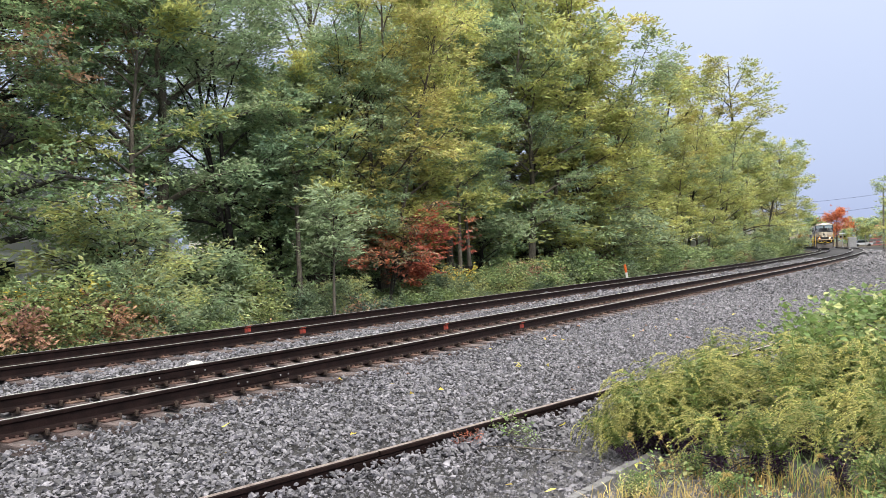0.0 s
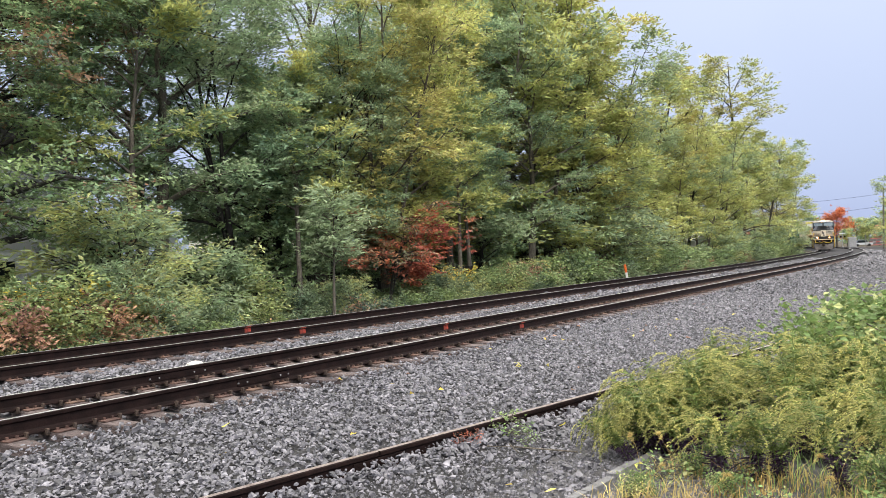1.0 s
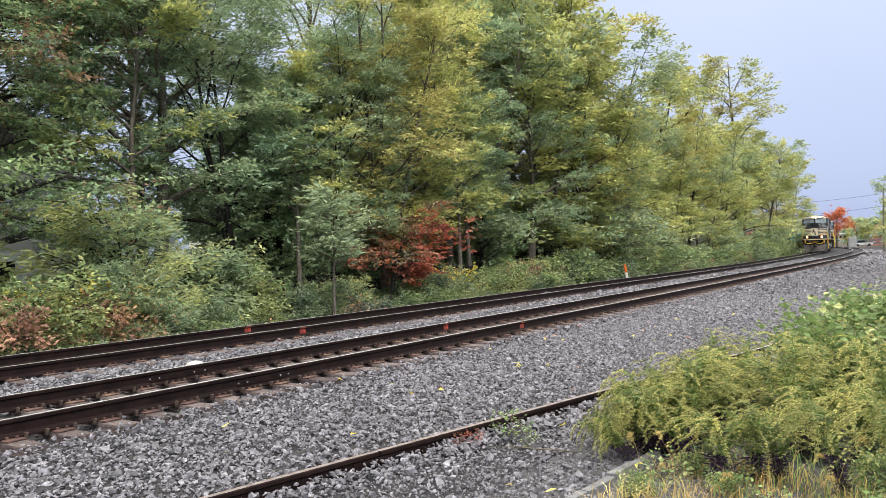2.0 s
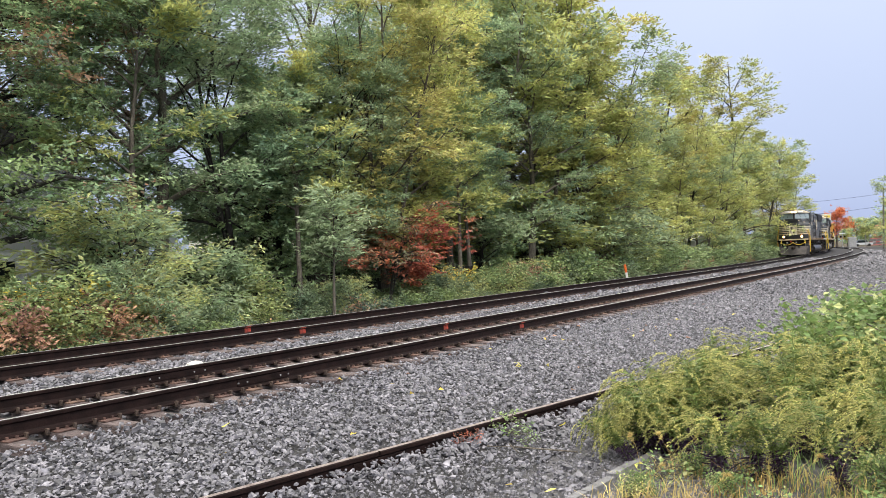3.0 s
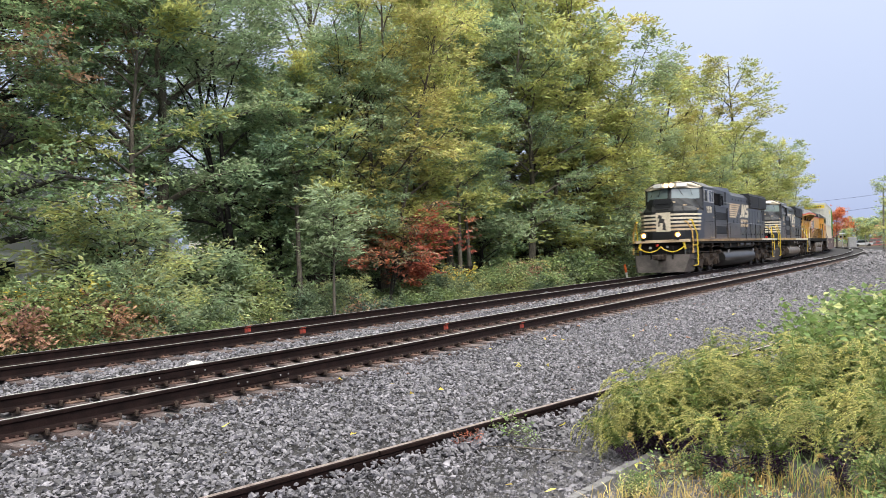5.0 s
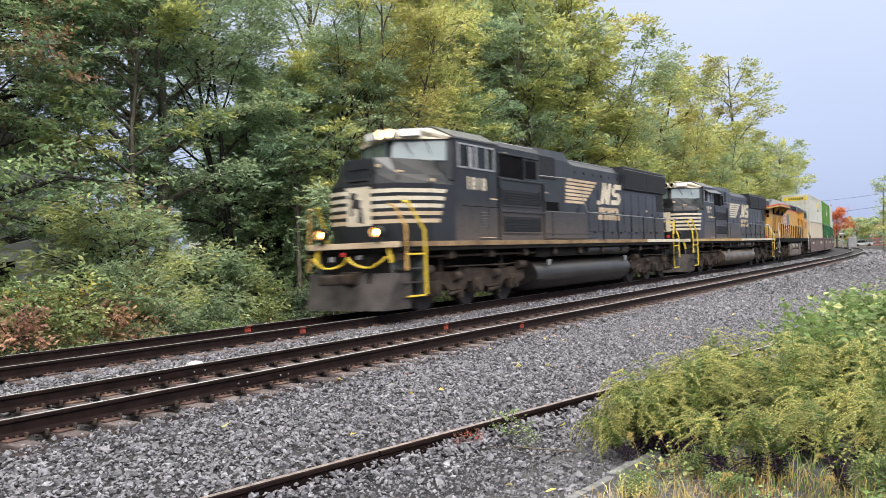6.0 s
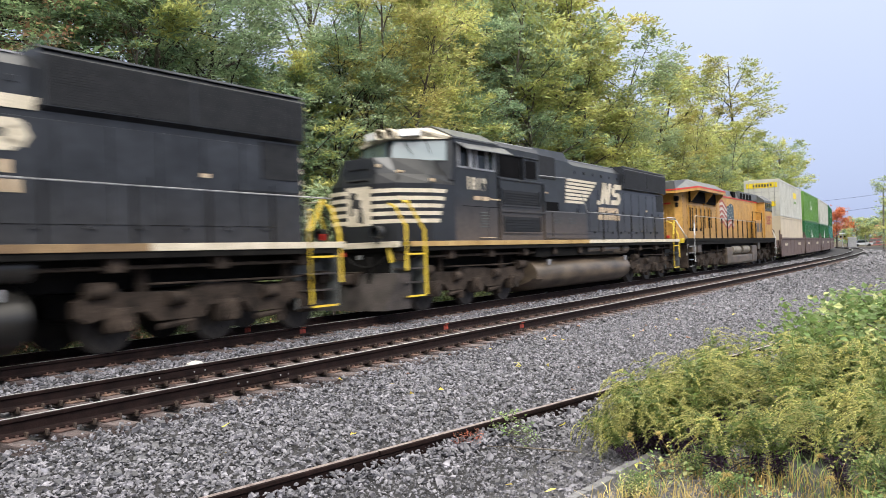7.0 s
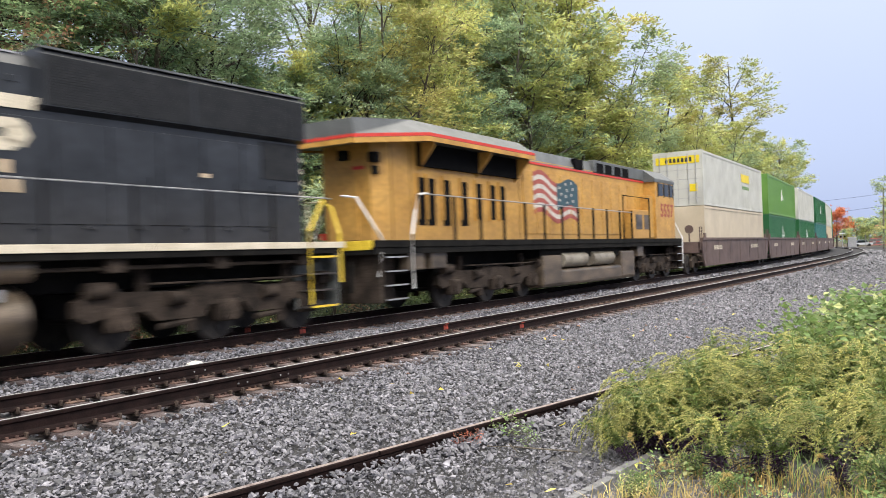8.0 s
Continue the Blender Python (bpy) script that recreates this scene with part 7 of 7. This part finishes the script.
# ---- the road crossing and the distance ----
M["fence_mesh"] = material("dull_grey_fence_mesh", (0.07, 0.06, 0.06), (0.15, 0.13, 0.13), 3, 0.8, fine=0.3)
M["asphalt"] = material("worn_asphalt", (0.045, 0.045, 0.048), (0.075, 0.075, 0.08), 1.5, 0.85, bump=0.3, fine=0.3)
M["car_white"] = material("white_car_paint", (0.60, 0.61, 0.63), (0.72, 0.73, 0.75), 1, 0.25)
M["rubber"] = material("tyre_rubber", (0.015, 0.015, 0.015), (0.03, 0.03, 0.03), 8, 0.85)


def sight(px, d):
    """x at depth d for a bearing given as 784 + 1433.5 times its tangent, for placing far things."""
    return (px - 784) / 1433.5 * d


cabinet = tagged(new("signal_cabinet"), "grey steel signal cabinet at the crossing", "cabinet")
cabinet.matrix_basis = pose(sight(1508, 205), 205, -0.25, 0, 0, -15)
boxes("body", M["steel"], cabinet, [(-0.85, 0.85, -0.8, 0.8, 0, 2.45)], 0.03)
boxes("roof", M["white"], cabinet, [(-0.95, 0.95, -0.9, 0.9, 2.45, 2.56)], 0.02)
boxes("door", M["steel"], cabinet, [(-0.5, 0.5, -0.83, -0.79, 0.2, 2.2)], 0.01)


def far_car(x, y, turn, paint, label):
    car = tagged(new("car"), label, "car", "cars waiting at the crossing")
    car.matrix_basis = pose(x, y, -0.2, 0, 0, turn)
    bm = bmesh.new()
    loft(bm, [[(-2.3, yy * w, 0.35), (-2.3, yy * w, 0.95), (2.3, yy * w, 0.95), (2.3, yy * w, 0.35)] for yy, w in ((-0.9, 1), (0.9, 1))])
    part("body", bm, paint, car)
    bm = bmesh.new()
    loft(bm, [[(-1.6, -0.85, 0.95), (-1.2, -0.72, 1.55), (0.7, -0.72, 1.55), (1.3, -0.85, 0.95)], [(-1.6, 0.85, 0.95), (-1.2, 0.72, 1.55), (0.7, 0.72, 1.55), (1.3, 0.85, 0.95)]])
    part("cabin", bm, M["glass"], car)
    boxes("roof", paint, car, [(-1.15, 0.65, -0.72, 0.72, 1.54, 1.6)], 0.02)
    for wx in (-1.4, 1.4):
        for wy in (-0.85, 0.85):
            bm = bmesh.new()
            rod(bm, (wx, wy - 0.1, 0.33), (wx, wy + 0.1, 0.33), 0.33, 16)
            part("wheel", bm, M["rubber"], car)
    return car


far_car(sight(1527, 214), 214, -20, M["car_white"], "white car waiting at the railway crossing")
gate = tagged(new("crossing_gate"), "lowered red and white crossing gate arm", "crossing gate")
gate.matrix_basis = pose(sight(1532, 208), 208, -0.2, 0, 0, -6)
boxes("mast", M["steel"], gate, [(-0.08, 0.08, -0.08, 0.08, 0, 3.0)], 0.01)
for k in range(9):
    boxes("arm_band", M["red"] if k % 2 else M["white"], gate, [(k * 0.85, k * 0.85 + 0.84, -0.04, 0.04, 0.95, 1.12)])
barrier = tagged(new("barrier_fence"), "dark mesh fence with red rails beside the crossing", "fence")
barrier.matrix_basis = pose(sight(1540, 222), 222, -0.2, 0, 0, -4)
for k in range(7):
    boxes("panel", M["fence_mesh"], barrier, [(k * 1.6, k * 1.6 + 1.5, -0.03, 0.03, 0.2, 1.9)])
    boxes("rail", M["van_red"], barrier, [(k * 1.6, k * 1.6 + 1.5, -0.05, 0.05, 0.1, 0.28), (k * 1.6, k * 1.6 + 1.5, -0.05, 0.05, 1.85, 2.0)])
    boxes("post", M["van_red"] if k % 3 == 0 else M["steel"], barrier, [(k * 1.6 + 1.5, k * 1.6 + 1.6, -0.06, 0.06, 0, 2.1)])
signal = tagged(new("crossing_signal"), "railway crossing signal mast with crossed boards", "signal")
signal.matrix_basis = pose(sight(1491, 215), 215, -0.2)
boxes("mast", M["steel"], signal, [(-0.08, 0.08, -0.08, 0.08, 0, 4.2)], 0.01)
boxes("cross_arm", M["white"], signal, [(-0.8, 0.8, -0.12, -0.09, 3.5, 3.7)])
boxes("lamp_unit", M["shade"], signal, [(-0.75, -0.3, -0.2, -0.05, 2.5, 2.95), (0.3, 0.75, -0.2, -0.05, 2.5, 2.95)], 0.04)

poles = []
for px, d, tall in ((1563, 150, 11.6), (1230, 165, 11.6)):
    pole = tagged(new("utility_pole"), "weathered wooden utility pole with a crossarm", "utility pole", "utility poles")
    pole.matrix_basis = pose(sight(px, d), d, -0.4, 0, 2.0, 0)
    bm = bmesh.new()
    rod(bm, (0, 0, 0), (0, 0, tall), 0.17, 10, 0.11)
    part("pole", bm, M["bark"], pole)
    boxes("crossarm", M["bark"], pole, [(-1.2, 1.2, -0.06, 0.06, tall - 0.9, tall - 0.76)], 0.01)
    for ix in (-1.1, -0.4, 0.4, 1.1):
        bm = bmesh.new()
        rod(bm, (ix, 0, tall - 0.76), (ix, 0, tall - 0.6), 0.05, 8)
        part("insulator", bm, M["steel"], pole)
    poles.append((sight(px, d), d, tall - 0.4))
for k, (dz, sag) in enumerate(((-1.3, 0.9), (-3.6, 1.0))):
    a, b = Vector(poles[0]), Vector(poles[1])
    bm = bmesh.new()
    pts = []
    for j in range(25):
        q = j / 24
        v = a.lerp(b, q)
        pts.append((v.x, v.y, v.z + dz - 4 * sag * q * (1 - q)))
    pipe(bm, pts, 0.022, 4)
    tagged(new("overhead_wire", finish(bm, "overhead_wire", M["shade"])), "thin dark overhead wire sagging between poles", "wire", "overhead wires")

FAR_TREE = {"far_green": tree_meshes(31, "olive", "bark", 5000, 0.7, 0.20, 0.8, tall=11.0, bare=0.12, spread=4.2, limbs=14, radius=0.25, flat=0.6, second="locust", share=0.5),
            "far_orange": tree_meshes(32, "orange", "bark", 5000, 0.6, 0.18, 0.7, tall=11.0, bare=0.15, spread=4.4, limbs=14, radius=0.25, flat=0.6),
            "far_red": tree_meshes(33, "red", "bark", 4000, 0.6, 0.18, 0.7, tall=8.0, bare=0.15, spread=3.8, limbs=12, radius=0.2, flat=0.6, second="brown", share=0.4)}
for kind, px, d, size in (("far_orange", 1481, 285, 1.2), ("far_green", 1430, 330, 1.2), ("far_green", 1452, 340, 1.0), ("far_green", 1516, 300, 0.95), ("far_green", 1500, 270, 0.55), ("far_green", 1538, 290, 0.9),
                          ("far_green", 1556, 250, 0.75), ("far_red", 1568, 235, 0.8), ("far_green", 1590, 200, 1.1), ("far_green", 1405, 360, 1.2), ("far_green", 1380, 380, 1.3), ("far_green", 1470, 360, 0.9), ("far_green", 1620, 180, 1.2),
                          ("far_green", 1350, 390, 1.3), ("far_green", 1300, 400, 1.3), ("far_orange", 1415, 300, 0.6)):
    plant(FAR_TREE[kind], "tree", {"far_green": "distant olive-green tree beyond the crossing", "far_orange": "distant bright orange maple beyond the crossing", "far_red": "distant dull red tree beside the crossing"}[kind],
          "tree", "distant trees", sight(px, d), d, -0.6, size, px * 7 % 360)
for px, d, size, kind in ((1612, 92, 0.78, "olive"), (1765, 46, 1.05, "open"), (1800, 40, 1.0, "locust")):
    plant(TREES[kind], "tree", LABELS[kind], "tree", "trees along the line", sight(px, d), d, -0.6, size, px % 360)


# ---- motion ----
SPEED = 24.43


def along(l, t):
    """x, y and heading on the far track for a point l metres behind the first cab's front corner at t seconds."""
    u = 13.311 + l + SPEED * (6.0 - t)
    return np.interp(u, UU, FX), np.interp(u, UU, FY), np.interp(u, UU, TT)


def ride(l, reach, t):
    """The pose of a vehicle whose middle is l metres behind that corner, carried by trucks reach metres fore and aft."""
    ax, ay, _ = along(l - reach, t)
    bx, by, _ = along(l + reach, t)
    h = math.atan2(bx - ax, by - ay)
    return pose((ax + bx) / 2, (ay + by) / 2, FAR_UP, 0, 0, 180 - math.degrees(h))


def motions():
    for ob, l, reach in VEHICLES:
        walk(ob, [(k / 10, ride(l, reach, k / 10)) for k in range(81)])
    for wheel, y, r in WHEELS:
        turn = min(math.degrees(SPEED / FPS / r), 88.0)
        walk(wheel, [(k / FPS, pose(0, y, r, -turn * k)) for k in range(241)])


motions()
